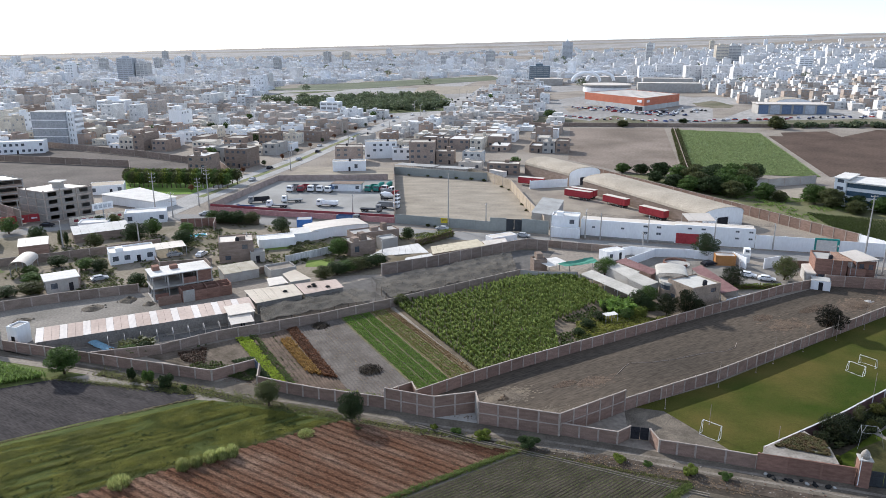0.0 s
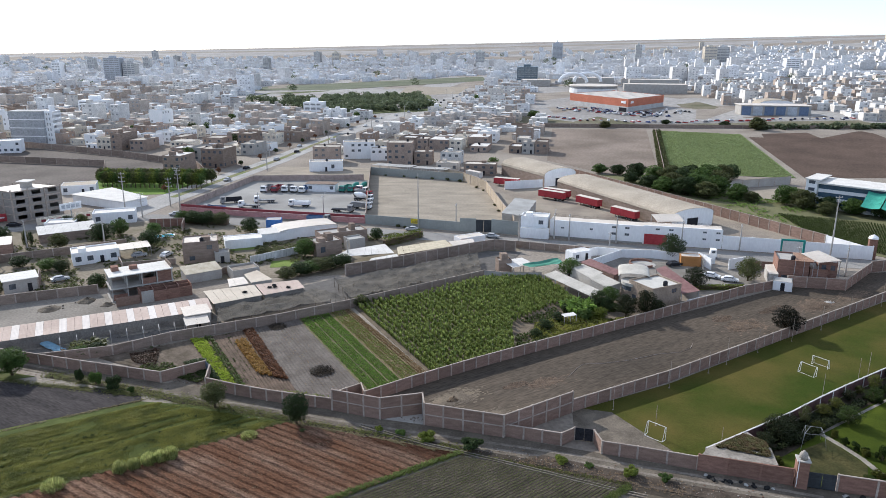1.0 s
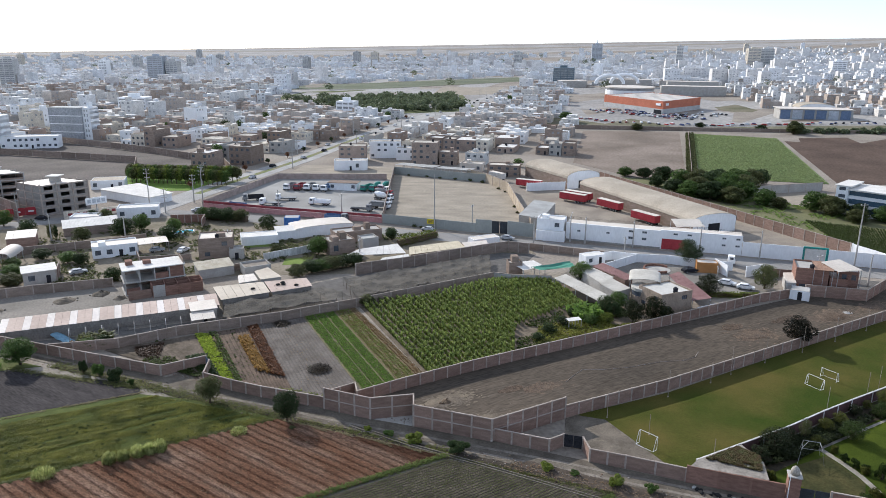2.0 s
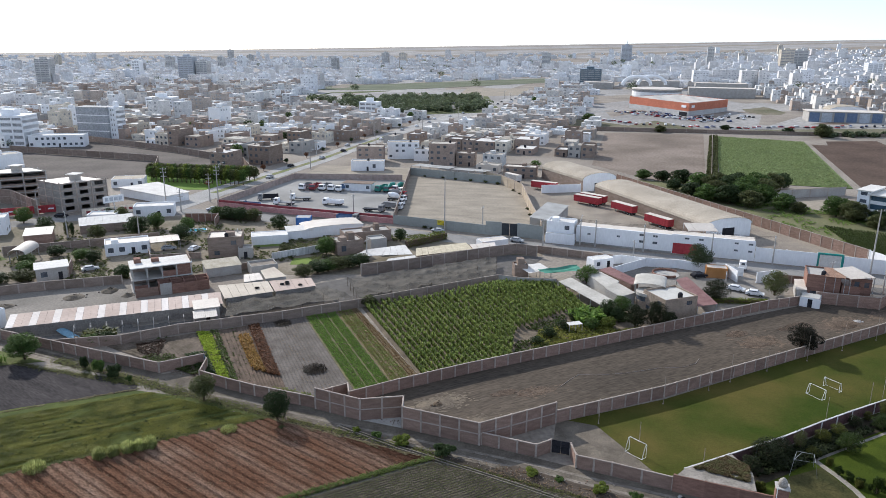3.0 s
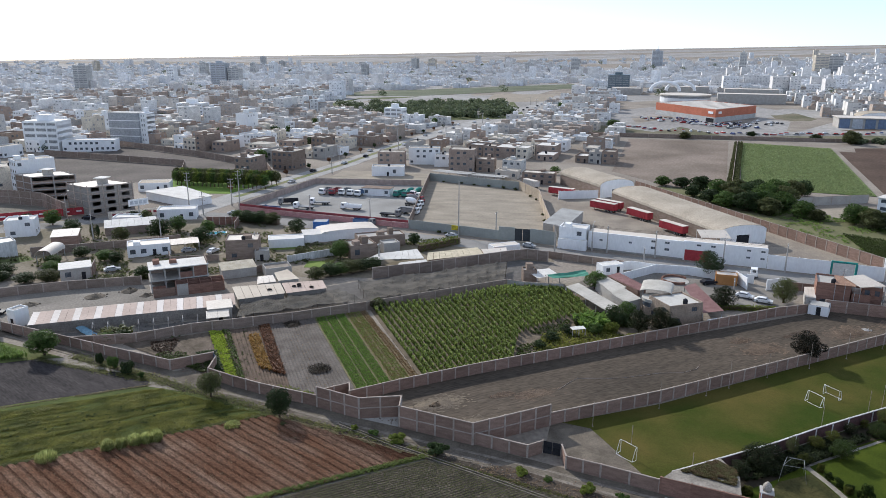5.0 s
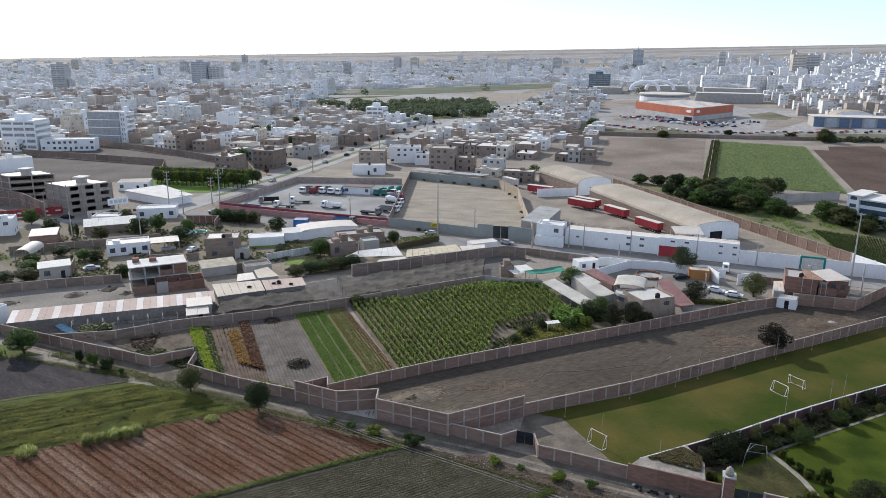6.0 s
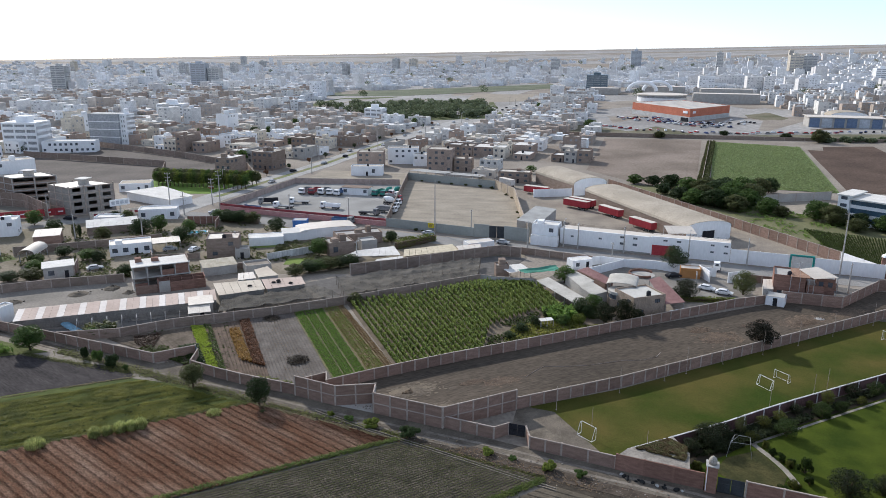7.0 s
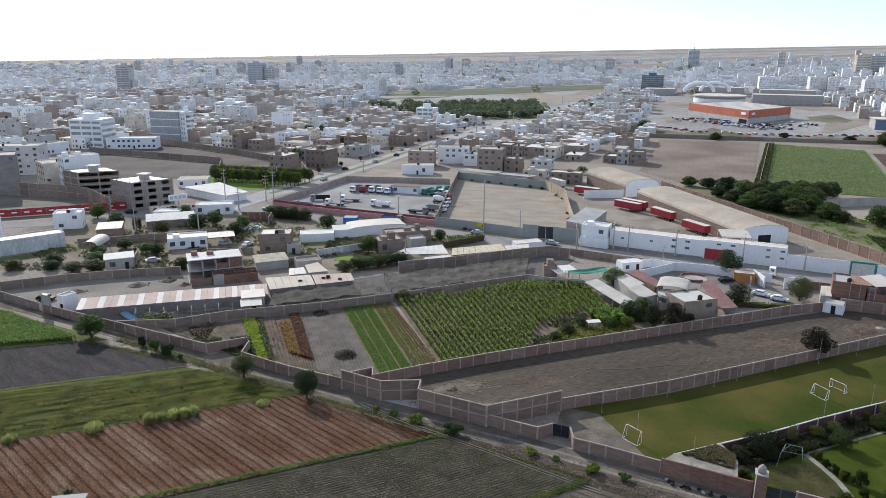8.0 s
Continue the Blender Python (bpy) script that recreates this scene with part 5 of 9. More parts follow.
def bush(name, label, at, r, h, mat=LEAF, kind=0, leaves=2600, size=0.065, group=""):
    key = ("bush", kind, mat.name, leaves)
    if key not in TREES:
        rnd = random.Random(90 + kind)
        g = Geo()
        st = Geo()
        for i in range(9):
            a = i * 2.4 + rnd.random()
            q = rnd.uniform(0.15, 0.72)
            c = (q * math.cos(a), q * math.sin(a), rnd.uniform(0.28, 0.8 - 0.3 * q))
            leaf_ball(g, c, rnd.uniform(0.22, 0.42), leaves // 9, size, rnd, 0.8)
            st.tube([(0, 0, 0), c], [0.05, 0.015], 5)
        TREES[key] = (st.mesh("stem", BARK), g.mesh("foliage", mat))
    root = thing(name, label, "bush", group, at=Matrix.Translation((*at, 0)) @ Matrix.Rotation(kind * 1.3 + at[0], 4, "Z") @ Matrix.Diagonal((r, r, h, 1)))
    part("stem", TREES[key][0], None, root)
    part("foliage", TREES[key][1], None, root)
    return root


# trees along the lane
tree("tree", "round dark green tree beside the dirt lane", (-30.7, 109.2), 4.8, 2.5, LEAF_OLIVE, 0, clear=0.26, leaves=11000, size=0.1)
tree("tree", "leaning green tree beside the lane and red field", (-15.8, 104.0), 5.6, 2.5, LEAF_DARK, 1, clear=0.24, leaves=11000, size=0.1)
tree("tree", "spreading bright green tree by the lane wall", (-72.4, 121.0), 5.4, 3.6, LEAF, 2, clear=0.22, leaves=11000, size=0.11)
for i, (x, y, r, h) in enumerate(((-58.6, 118.6, 1.1, 2.6), (-54.8, 117.4, 1.5, 2.9), (-51.0, 116.0, 1.6, 2.6), (-47.2, 114.4, 0.8, 1.3))):
    bush("bush", "dark rounded bush at the lane edge", (x, y), r, h, LEAF_DARK if i % 2 == 0 else LEAF, i % 3, group="bushes along the lane")
for i, (x, y, r, h) in enumerate(((-2.2, 102.2, 0.9, 1.0), (1.4, 101.0, 1.2, 1.2), (5.6, 99.6, 1.7, 1.6), (12.2, 97.4, 2.2, 2.1), (25.6, 93.6, 1.5, 1.2), (35.0, 90.4, 1.5, 1.7), (39.6, 89.2, 1.2, 1.3), (-14.4, 101.8, 0.8, 0.6), (29.5, 92.6, 0.9, 0.7))):
    bush("bush", "leafy green bush on the lane verge", (x, y), r, h * 0.9, (LEAF_BRIGHT, LEAF, LEAF_BRIGHT, LEAF_DARK, LEAF_BRIGHT, LEAF_BRIGHT, LEAF, LEAF_OLIVE, LEAF)[i], i % 3, group="bushes along the lane")
# trees of the lot, compound and garden
tree("tree", "dense dark round tree by the lot wall", (80.2, 143.4), 6.2, 3.3, LEAF_BLACK, 3, clear=0.22, leaves=7000, size=0.115, lumps=12)
for i, (x, y, h, r, m) in enumerate(((48.6, 152.4, 5.6, 2.7, GARDEN_DARK), (53.0, 153.4, 6.4, 3.0, GARDEN_DARK), (43.2, 158.4, 4.6, 2.2, LEAF_DARK), (56.4, 154.4, 3.6, 1.9, GARDEN_DARK), (39, 151, 2.6, 1.9, LEAF), (33, 149.5, 2.4, 1.6, LEAF_DARK), (43, 152.0, 2.6, 1.8, LEAF_BRIGHT), (46.6, 161.4, 4.4, 2.5, LEAF), (45.2, 156.6, 3.4, 1.9, LEAF_DARK), (40.5, 182.5, 5.0, 3.2, LEAF), (70.4, 172.6, 5.6, 3.4, GARDEN_DARK), (86.5, 179.2, 6.6, 3.6, LEAF_OLIVE), (72.4, 199.0, 7.4, 4.0, LEAF_DARK), (35.5, 156, 2.0, 1.3, LEAF_DARK), (29.5, 145.5, 2.2, 1.9, LEAF_DARK), (27, 141, 1.8, 1.5, LEAF_DARK))):
    tree("tree", "dark leafy garden tree in the walled compound", (x, y), h, r, m, i % 4, turn=i, clear=0.14, leaves=7500, size=0.105, group="compound trees")
def cane_clump(at, r, h, seed, label="clump of tall pale green cane at the field edge"):
    """Upright arching blades over a tuft of thin stems."""
    rnd = random.Random(400 + seed)
    root = thing("cane_clump", label, "cane", "cane clumps", at=Matrix.Translation((*at, 0)))
    blades, stems = Geo(), Geo()
    for k in range(900):
        q, an = r * rnd.random() ** 0.5, rnd.uniform(0, 6.28)
        x, y = q * math.cos(an), q * math.sin(an)
        top = h * rnd.uniform(0.35, 1.05) * (1.0 - 0.35 * (q / r) ** 3)
        lean = rnd.uniform(0.05, 0.3)
        a2 = an + rnd.uniform(-1.2, 1.2)
        dx, dy, w = lean * math.cos(a2), lean * math.sin(a2), rnd.uniform(0.025, 0.05)
        px, py = -math.sin(a2) * w, math.cos(a2) * w
        z0 = top * rnd.uniform(0.25, 0.6)
        blades.poly([(x, y, z0), (x + dx * 0.6 + px, y + dy * 0.6 + py, z0 + (top - z0) * 0.75), (x + dx * 1.3, y + dy * 1.3, top), (x + dx * 0.6 - px, y + dy * 0.6 - py, z0 + (top - z0) * 0.75)])
        if k % 12 == 0:
            stems.tube([(x * 0.8, y * 0.8, 0), (x, y, top * 0.8)], [0.025, 0.012], 4)
    part("foliage", blades, CANE, root)
    part("stem", stems, CANE_STEM, root)


for i, (x, y, r, h) in enumerate(((-32.2, 93.4, 0.95, 2.3), (-33.5, 92.7, 0.8, 2.1), (-34.9, 91.9, 0.95, 2.2), (-36.6, 90.8, 0.85, 1.9), (-38.2, 89.8, 0.95, 2.1), (-45.6, 85.6, 1.5, 1.8), (-56.5, 79.8, 1.1, 1.6))):
    cane_clump((x, y), r, h, i)
cane_clump((-22.4, 99.8), 1.3, 0.9, 8, "low spread of pale green grass beside the field corner")


def hedge(label, a, b, h, w, mat, seed, density=60, size=0.2):
    """A clipped hedge: leaves over a long block, with a woody core."""
    rnd = random.Random(seed)
    root = thing("hedge", label, "hedge")
    L = math.dist(a, b)
    d = Vector((b[0] - a[0], b[1] - a[1], 0)) / L
    n = Vector((-d.y, d.x, 0))
    g = Geo()
    for _ in range(int(L * density)):
        t, s, z = rnd.random() * L, rnd.uniform(-1, 1), rnd.random()
        k = rnd.choice((0, 1, 2))
        s, z = (s, 1.0) if k == 0 else (math.copysign(1, s), z) if k == 1 else (s, z)
        c = Vector((*a, 0)) + d * t + n * s * w / 2 * rnd.uniform(0.85, 1.1) + Vector((0, 0, h * z * rnd.uniform(0.85, 1.1)))
        leaf_ball(g, c, 0.12, 2, size, rnd)
    part("foliage", g, mat, root)
    part("stem", Geo().bar((*a, h * 0.4), (*b, h * 0.4), w * 0.5, h * 0.7), BARK, root)
    return root


hedge("long clipped green hedge over a wall", (-11.4, 209.6), (-0.6, 221.6), 2.6, 2.2, LEAF_BRIGHT, 5)
hedge("tall hedge before the truck yard", (-82, 238.2), (-67, 235.8), 2.6, 3.0, LEAF_DARK, 6)
hedge("rough dark hedge along the far field", (151.5, 506), (111.2, 344), 2.0, 4.5, LEAF_OLIVE, 8, density=22, size=0.5)
hedge("clipped hedge along the compound wall", (62, 171.6), (83, 172.6), 1.1, 1.2, LEAF_BRIGHT, 7)

# ---- the city ----
CREAM = material("cream_paint", (0.66, 0.60, 0.50), (0.56, 0.50, 0.42), scale=0.2, fine=2, bump=0.1, rand=0.15)
PALE_GREY = material("pale_grey_paint", (0.58, 0.57, 0.55), (0.48, 0.47, 0.45), scale=0.2, fine=2, bump=0.1, rand=0.2)
TERRA = material("terracotta_brick", (0.37, 0.29, 0.24), (0.30, 0.235, 0.195), scale=0.3, fine=3, bump=0.2, rand=0.2)
ROOF_DUST = material("dusty_roof", (0.52, 0.48, 0.42), (0.38, 0.34, 0.29), scale=0.3, fine=1.5, bump=0.2, rand=0.25)
CITY_WALLS = [BRICK_DULL, TERRA, WHITE, CREAM, PALE_GREY, TERRA, BRICK_DULL, WHITE, CONCRETE, CREAM]
WORDS = {BRICK_DULL.name: "dull raw brick", TERRA.name: "brown brick", WHITE.name: "white painted", CREAM.name: "cream painted", PALE_GREY.name: "pale grey", CONCRETE.name: "grey rendered"}
YARDS = [
    [(-104, 250), (-15, 235), (-20, 345), (-88, 362)], [(-20, 225), (33, 215), (35, 260), (19, 330), (-28, 338)],
    [(26, 215), (132, 195), (128, 220), (70, 340), (28, 346)], [(62, 378), (104, 325), (330, 320), (335, 545), (84, 545)],
    [(-172, 280), (-92, 280), (-88, 318), (-168, 330)], [(-262, 372), (-262, 436), (-225, 424), (-164, 392), (-120, 356), (-150, 310), (-190, 275), (-262, 320)],
    [(-330, 225), (-110, 225), (-120, 268), (-165, 262), (-200, 272), (-340, 262)],
    [(-235, 780), (-95, 615), (0, 660), (45, 1060), (90, 1210), (60, 1370), (-300, 1130)], [(85, 545), (330, 545), (330, 660), (240, 700), (85, 720)],
    [(112, 640), (262, 640), (305, 965), (205, 1050), (100, 1060), (100, 800)], [(98, 1085), (200, 1085), (200, 1180), (98, 1180)],
    [(28, 335), (75, 330), (62, 395), (36, 372)], [(-68, 334), (24, 322), (28, 380), (-20, 402), (-68, 394)], [(85, 190), (400, 190), (400, 560), (85, 560)],
]


def near_line(p, pts, d):
    for a, b in zip(pts, pts[1:]):
        ax, ay, bx, by = *a, *b
        t = max(0, min(1, ((p[0] - ax) * (bx - ax) + (p[1] - ay) * (by - ay)) / ((bx - ax) ** 2 + (by - ay) ** 2)))
        if math.hypot(p[0] - ax - t * (bx - ax), p[1] - ay - t * (by - ay)) < d:
            return True
    return False


def free(p):
    return not any(inside(p, y) for y in YARDS) and not near_line(p, AVENUE, 11)


SIMPLE = {}
# Window grey lifted pale so far panes carry distance haze.
HAZED_PANE = material("curtained_window", (0.34, 0.345, 0.35), (0.22, 0.225, 0.23), scale=0.5, fine=2, rough=0.4, bump=0, spec=0.3)


def far_house(at, ang, w, d, h, wall, roof, label):
    """A plain flat-roofed block with a stair head; alike blocks share their meshes."""
    key = (round(w), round(d), round(h), wall.name)
    if key not in SIMPLE:
        r2 = random.Random(str(key))
        w_, d_, h_ = key[:3]
        g = Geo()
        c = [(0, 0), (w_, 0), (w_, d_), (0, d_)]
        for i in range(4):
            a, b = c[i], c[(i + 1) % 4]
            L = math.dist(a, b)
            holes = []
            if i != 2:
                for s in range(max(1, round(h_ / 3))):
                    for k in range(int(L / 3)):
                        if r2.random() < (0.75 if i == 0 else 0.4):
                            x = (k + 0.5) * L / int(L / 3)
                            holes.append((round(x - 0.7, 2), round(x + 0.7, 2), s * 3 + 0.9, min(h_ - 0.2, s * 3 + 2.2)))
            facade(g, a, b, -2.5, h_ + 0.5, holes, 0.25)
        bx = r2.uniform(0.3, w_ - 4)
        g.box(bx, d_ * 0.5, h_, bx + 3, d_ * 0.5 + 3, h_ + r2.uniform(1.6, 2.6))
        SIMPLE[key] = (g.mesh("wall", wall), Geo().box(0.1, 0.1, h_ - 0.2, w_ - 0.1, d_ - 0.1, h_ + 0.05).mesh("roof", roof), Geo().box(0.2, 0.3, -2.4, w_ - 0.2, d_ - 0.2, h_ - 0.25).mesh("interior", HAZED_PANE))
    root = thing("city_house", label, "house", "far city houses", at=Matrix.Translation((*at, relief(*at))) @ Matrix.Rotation(radians(ang), 4, "Z"))
    for q in SIMPLE[key]:
        part(q.name.split(".")[0], q, None, root)
    return root


crnd = random.Random(5)
AX, AY = Vector((0.978, -0.208)), Vector((0.208, 0.978))
near_count = far_count = 0
LEFTOVER = []
for iv in range(0, 20):
    for row in (0, 1):
        v0 = iv * 42 + row * 17
        u = -1000.0
        while u < 640:
            wdt = crnd.choice((7, 8, 9, 10, 12))
            dep = crnd.choice((11, 13, 15))
            if (u % 96) > 84:
                u += 12
                continue
            p = Vector((-95, 262)) + AX * u + AY * v0
            u += wdt + (0.3 if crnd.random() < 0.8 else 5)
            if p.x > 0.72 * p.y + 25 or p.x < -0.92 * p.y - 20 or p.y < 225 or p.y > 1040:
                continue
            q = (p.x, p.y)
            mid = p + AX * wdt / 2 + AY * dep / 2
            if not all(free(k) for k in (q, (mid.x, mid.y), (p + AX * wdt)[:2], (p + AY * dep)[:2], (p + AX * wdt + AY * dep)[:2])):
                continue
            if crnd.random() < 0.07:
                continue
            h = crnd.choice((3, 3, 3, 6, 6, 6, 6, 9)) if p.y < 700 else crnd.choice((3, 6, 6, 9, 9, 12))
            if p.x < -200 and crnd.random() < 0.12:
                h = 15
            wall = crnd.choice([BRICK_DULL, TERRA, PALE_GREY, TERRA, BRICK_DULL, CREAM, CONCRETE, BRICK_DULL, TERRA, WHITE] if p.x > -90 and p.y < 640 else CITY_WALLS if p.x > -130 else CITY_WALLS[2:9] + [WHITE, WHITE])
            if p.y < 430 and near_count < 160:
                near_count += 1
                house("city_house", WORDS[wall.name] + " flat-roofed house in a terraced street", q, -12, wdt, dep, h * 1.03, wall=wall, roof=ROOF_DUST if crnd.random() < 0.7 else ROOF_WHITE, front=0.75, side=0.15, bay=3.0, clutter=crnd.choice((0, 1, 1, 2)), group="city houses", seed=crnd.randrange(9999), parapet=crnd.choice((0.2, 0.5, 0.9)))
            elif far_count < 170:
                far_count += 1
                far_house(q, -12 + crnd.choice((0, 0, 2, -3)), wdt, dep, h, wall, ROOF_DUST if crnd.random() < 0.6 else ROOF_WHITE, WORDS[wall.name] + " flat-roofed house of the dense city")
            else:
                LEFTOVER.append((q, wdt, dep, h))

# beyond a kilometre the houses cannot be counted
# Wall paints whitened and drawn together in tone to suggest distance haze.
FARWALL = palette("far_city_paint", [(0.74, 0.74, 0.74), (0.70, 0.68, 0.66), (0.62, 0.60, 0.58), (0.78, 0.78, 0.79), (0.60, 0.57, 0.55), (0.74, 0.74, 0.75), (0.66, 0.64, 0.62), (0.74, 0.73, 0.71), (0.80, 0.80, 0.80)])
fg, fw = Geo(), Geo()


def block(x, y, w, d, h, ang, windows):
    """One joined house of the far city: body, parapet, stair head and window recesses."""
    z = relief(x, y)
    c, s = math.cos(ang), math.sin(ang)
    T = lambda a, b: (x + a * c - b * s, y + a * s + b * c)
    fg.prism([T(0, 0), T(w, 0), T(w, d), T(0, d)], z - 3, z + h)
    k = crnd.random()
    if k < 0.7:
        a, b = w * crnd.uniform(0.1, 0.55), d * crnd.uniform(0.1, 0.5)
        fg.prism([T(a, b), T(a + w * 0.3, b), T(a + w * 0.3, b + d * 0.3), T(a, b + d * 0.3)], z + h, z + h + crnd.uniform(1.2, 3))
    if k > 0.4:
        fg.prism([T(0, 0), T(w, 0), T(w, 0.25), T(0, 0.25)], z + h, z + h + 0.8)
    if windows:
        n = max(1, int(w / 3.4))
        for st in range(max(1, int(h / 3))):
            for i in range(n):
                if crnd.random() < 0.6:
                    a, b, zz = T((i + 0.28) * w / n, -0.06), T((i + 0.7) * w / n, -0.06), z + st * 3 + 0.9
                    fw.poly([(*a, zz), (*b, zz), (*b, zz + 1.3), (*a, zz + 1.3)])


for (x, y), w, d, h in LEFTOVER:
    block(x, y, w, d, h, radians(-12), True)
terr = new("city_terraces", fg.mesh("city_terraces", palette("terrace_paint", [(0.40, 0.33, 0.28), (0.45, 0.39, 0.34), (0.66, 0.65, 0.63), (0.52, 0.47, 0.42), (0.38, 0.32, 0.27), (0.76, 0.76, 0.75), (0.50, 0.47, 0.44), (0.60, 0.57, 0.53), (0.74, 0.73, 0.72), (0.68, 0.66, 0.62)])))
tagged(terr, "dense terraces of brick and painted flat-roofed houses", "city", kind="stuff")
part("terrace_windows", fw, HAZED_PANE, terr)
fg, fw = Geo(), Geo()
for k in range(15500):
    y = 900 + 3600 * crnd.random() ** 1.45
    x = crnd.uniform(-1.08, 0.8) * y
    if not free((x, y)) or y < 1040 and crnd.random() < 0.6:
        continue
    if noise.noise((x * 0.003, y * 0.003, 4.0)) < -0.3 or y > 2300 + 900 * crnd.random():
        continue
    block(x, y, crnd.uniform(8, 21), crnd.uniform(9, 18), crnd.choice((3, 4, 5, 6, 6, 7, 8, 9, 10)) if crnd.random() < 0.96 else crnd.uniform(13, 26), radians(-12 + crnd.choice((0, 0, 0, 8, -10))), y < 1150)
far = new("far_city", fg.mesh("far_city", FARWALL))
tagged(far, "countless pale flat-roofed houses of the far city", "city", kind="stuff")
part("far_windows", fw, HAZED_PANE, far)


def tower(name, label, at, ang, w, d, h, wall=PALE_GREY, bands=True, crown=None, floors=None):
    """A tall block with a window band on each floor."""
    z = relief(*at)
    root = thing(name, label, "building", "city towers", at=Matrix.Translation((*at, z)) @ Matrix.Rotation(radians(ang), 4, "Z"))
    n = floors or max(2, round(h / 3.2))
    fl = h / n
    part("core", Geo().box(0.3, 0.3, -4, w - 0.3, d - 0.3, h - 0.3), HAZED_PANE, root)
    for i in range(n):
        part("floor_band", Geo().box(0, 0, i * fl - (4 if i == 0 else 0), w, d, i * fl + fl * (0.5 if bands else 0.7)), wall, root)
    part("roof", Geo().box(0, 0, h - 0.4, w, d, h + 0.8), wall, root)
    for x in (0, w * 0.34, w * 0.67, w - 0.8):
        part("pier", Geo().box(x, -0.12, -4, x + 0.8, d + 0.12, h), wall, root)
    part("roof_house", Geo().box(w * 0.3, d * 0.3, h + 0.8, w * 0.65, d * 0.7, h + 4.0), wall, root)
    if crown:
        part("mast", Geo().tube([(w / 2, d / 2, h + 4), (w / 2, d / 2, h + 4 + crown)], [1.2, 0.3], 6), wall, root)
    return root


DARK_GLASS = material("dark_cladding", (0.17, 0.21, 0.235), (0.13, 0.165, 0.185), scale=0.2, fine=1, rough=0.3, bump=0)
# Tower grey is raised in colour to imitate distance haze.
SLAB_GREY = material("slab_grey", (0.46, 0.48, 0.51), (0.40, 0.42, 0.45), scale=0.1, fine=1, bump=0.05)
tower("dark_tower", "tall dark grey tower with a mast", (283.8, 2063), -5, 28, 26, 48, SLAB_GREY, crown=10)
tower("twin_block", "tall grey office block in the haze", (-575, 1226), 5, 26, 22, 47, SLAB_GREY)
tower("twin_block", "lower stepped wing of a grey office block", (-548, 1236), 5, 20, 22, 38, PALE_GREY)
tower("round_tower", "pale tall tower in the haze", (-826, 1204), 10, 24, 22, 47, PALE_GREY)
tower("glass_block", "dark glass office block beside the avenue", (104, 1095), -8, 30, 26, 24, DARK_GLASS)
tower("cream_tower", "cream apartment tower with grey side", (556, 1622), -4, 26, 22, 38, CREAM)
tower("grey_tower", "grey apartment tower in the haze", (586, 1640), -4, 30, 22, 36, PALE_GREY)
tower("white_apartments", "white apartment block among low houses", (574, 1262), -4, 22, 18, 22, WHITE)
slab = thing("slab_block", "grey windowless slab building with three pale lines", "building", at=Matrix.Translation((-261, 437, relief(-261, 437))) @ Matrix.Rotation(radians(-3), 4, "Z"))
part("wall", Geo().box(0, 0, -4, 21.5, 10, 19.5), material("bare_grey_wall", (0.36, 0.37, 0.385), (0.31, 0.32, 0.33), scale=0.1, fine=1, bump=0.05), slab)
for z in (4.6, 9.6, 14.6):
    part("line", Geo().box(-0.02, -0.06, z, 21.52, 10.06, z + 0.5), WHITE, slab)
part("parapet", Geo().box(-0.1, -0.1, 19.5, 21.6, 10.1, 20.0), PALE_GREY, slab)
tower("slab_wing", "narrow white window side of the slab building", (-239.3, 438), -3, 5, 9, 19, WHITE)
tower("white_block", "plain white apartment block", (-299, 595), 6, 23, 16, 14.5, WHITE)
tower("white_block", "white stepped apartment house", (-285, 388), 6, 21, 16, 17.5, WHITE)
tower("office_block", "white office block by the woods", (-118, 618), -10, 16, 12, 11, WHITE)
for i in range(26):
    y = crnd.uniform(1300, 2900)
    x = crnd.uniform(-0.7, 0.75) * y
    if free((x, y)):
        tower("apartment_tower", "pale apartment tower in the haze", (x, y), -10, crnd.uniform(14, 24), crnd.uniform(12, 18), crnd.uniform(22, 44), crnd.choice((PALE_GREY, WHITE, CREAM, PALE_GREY)))

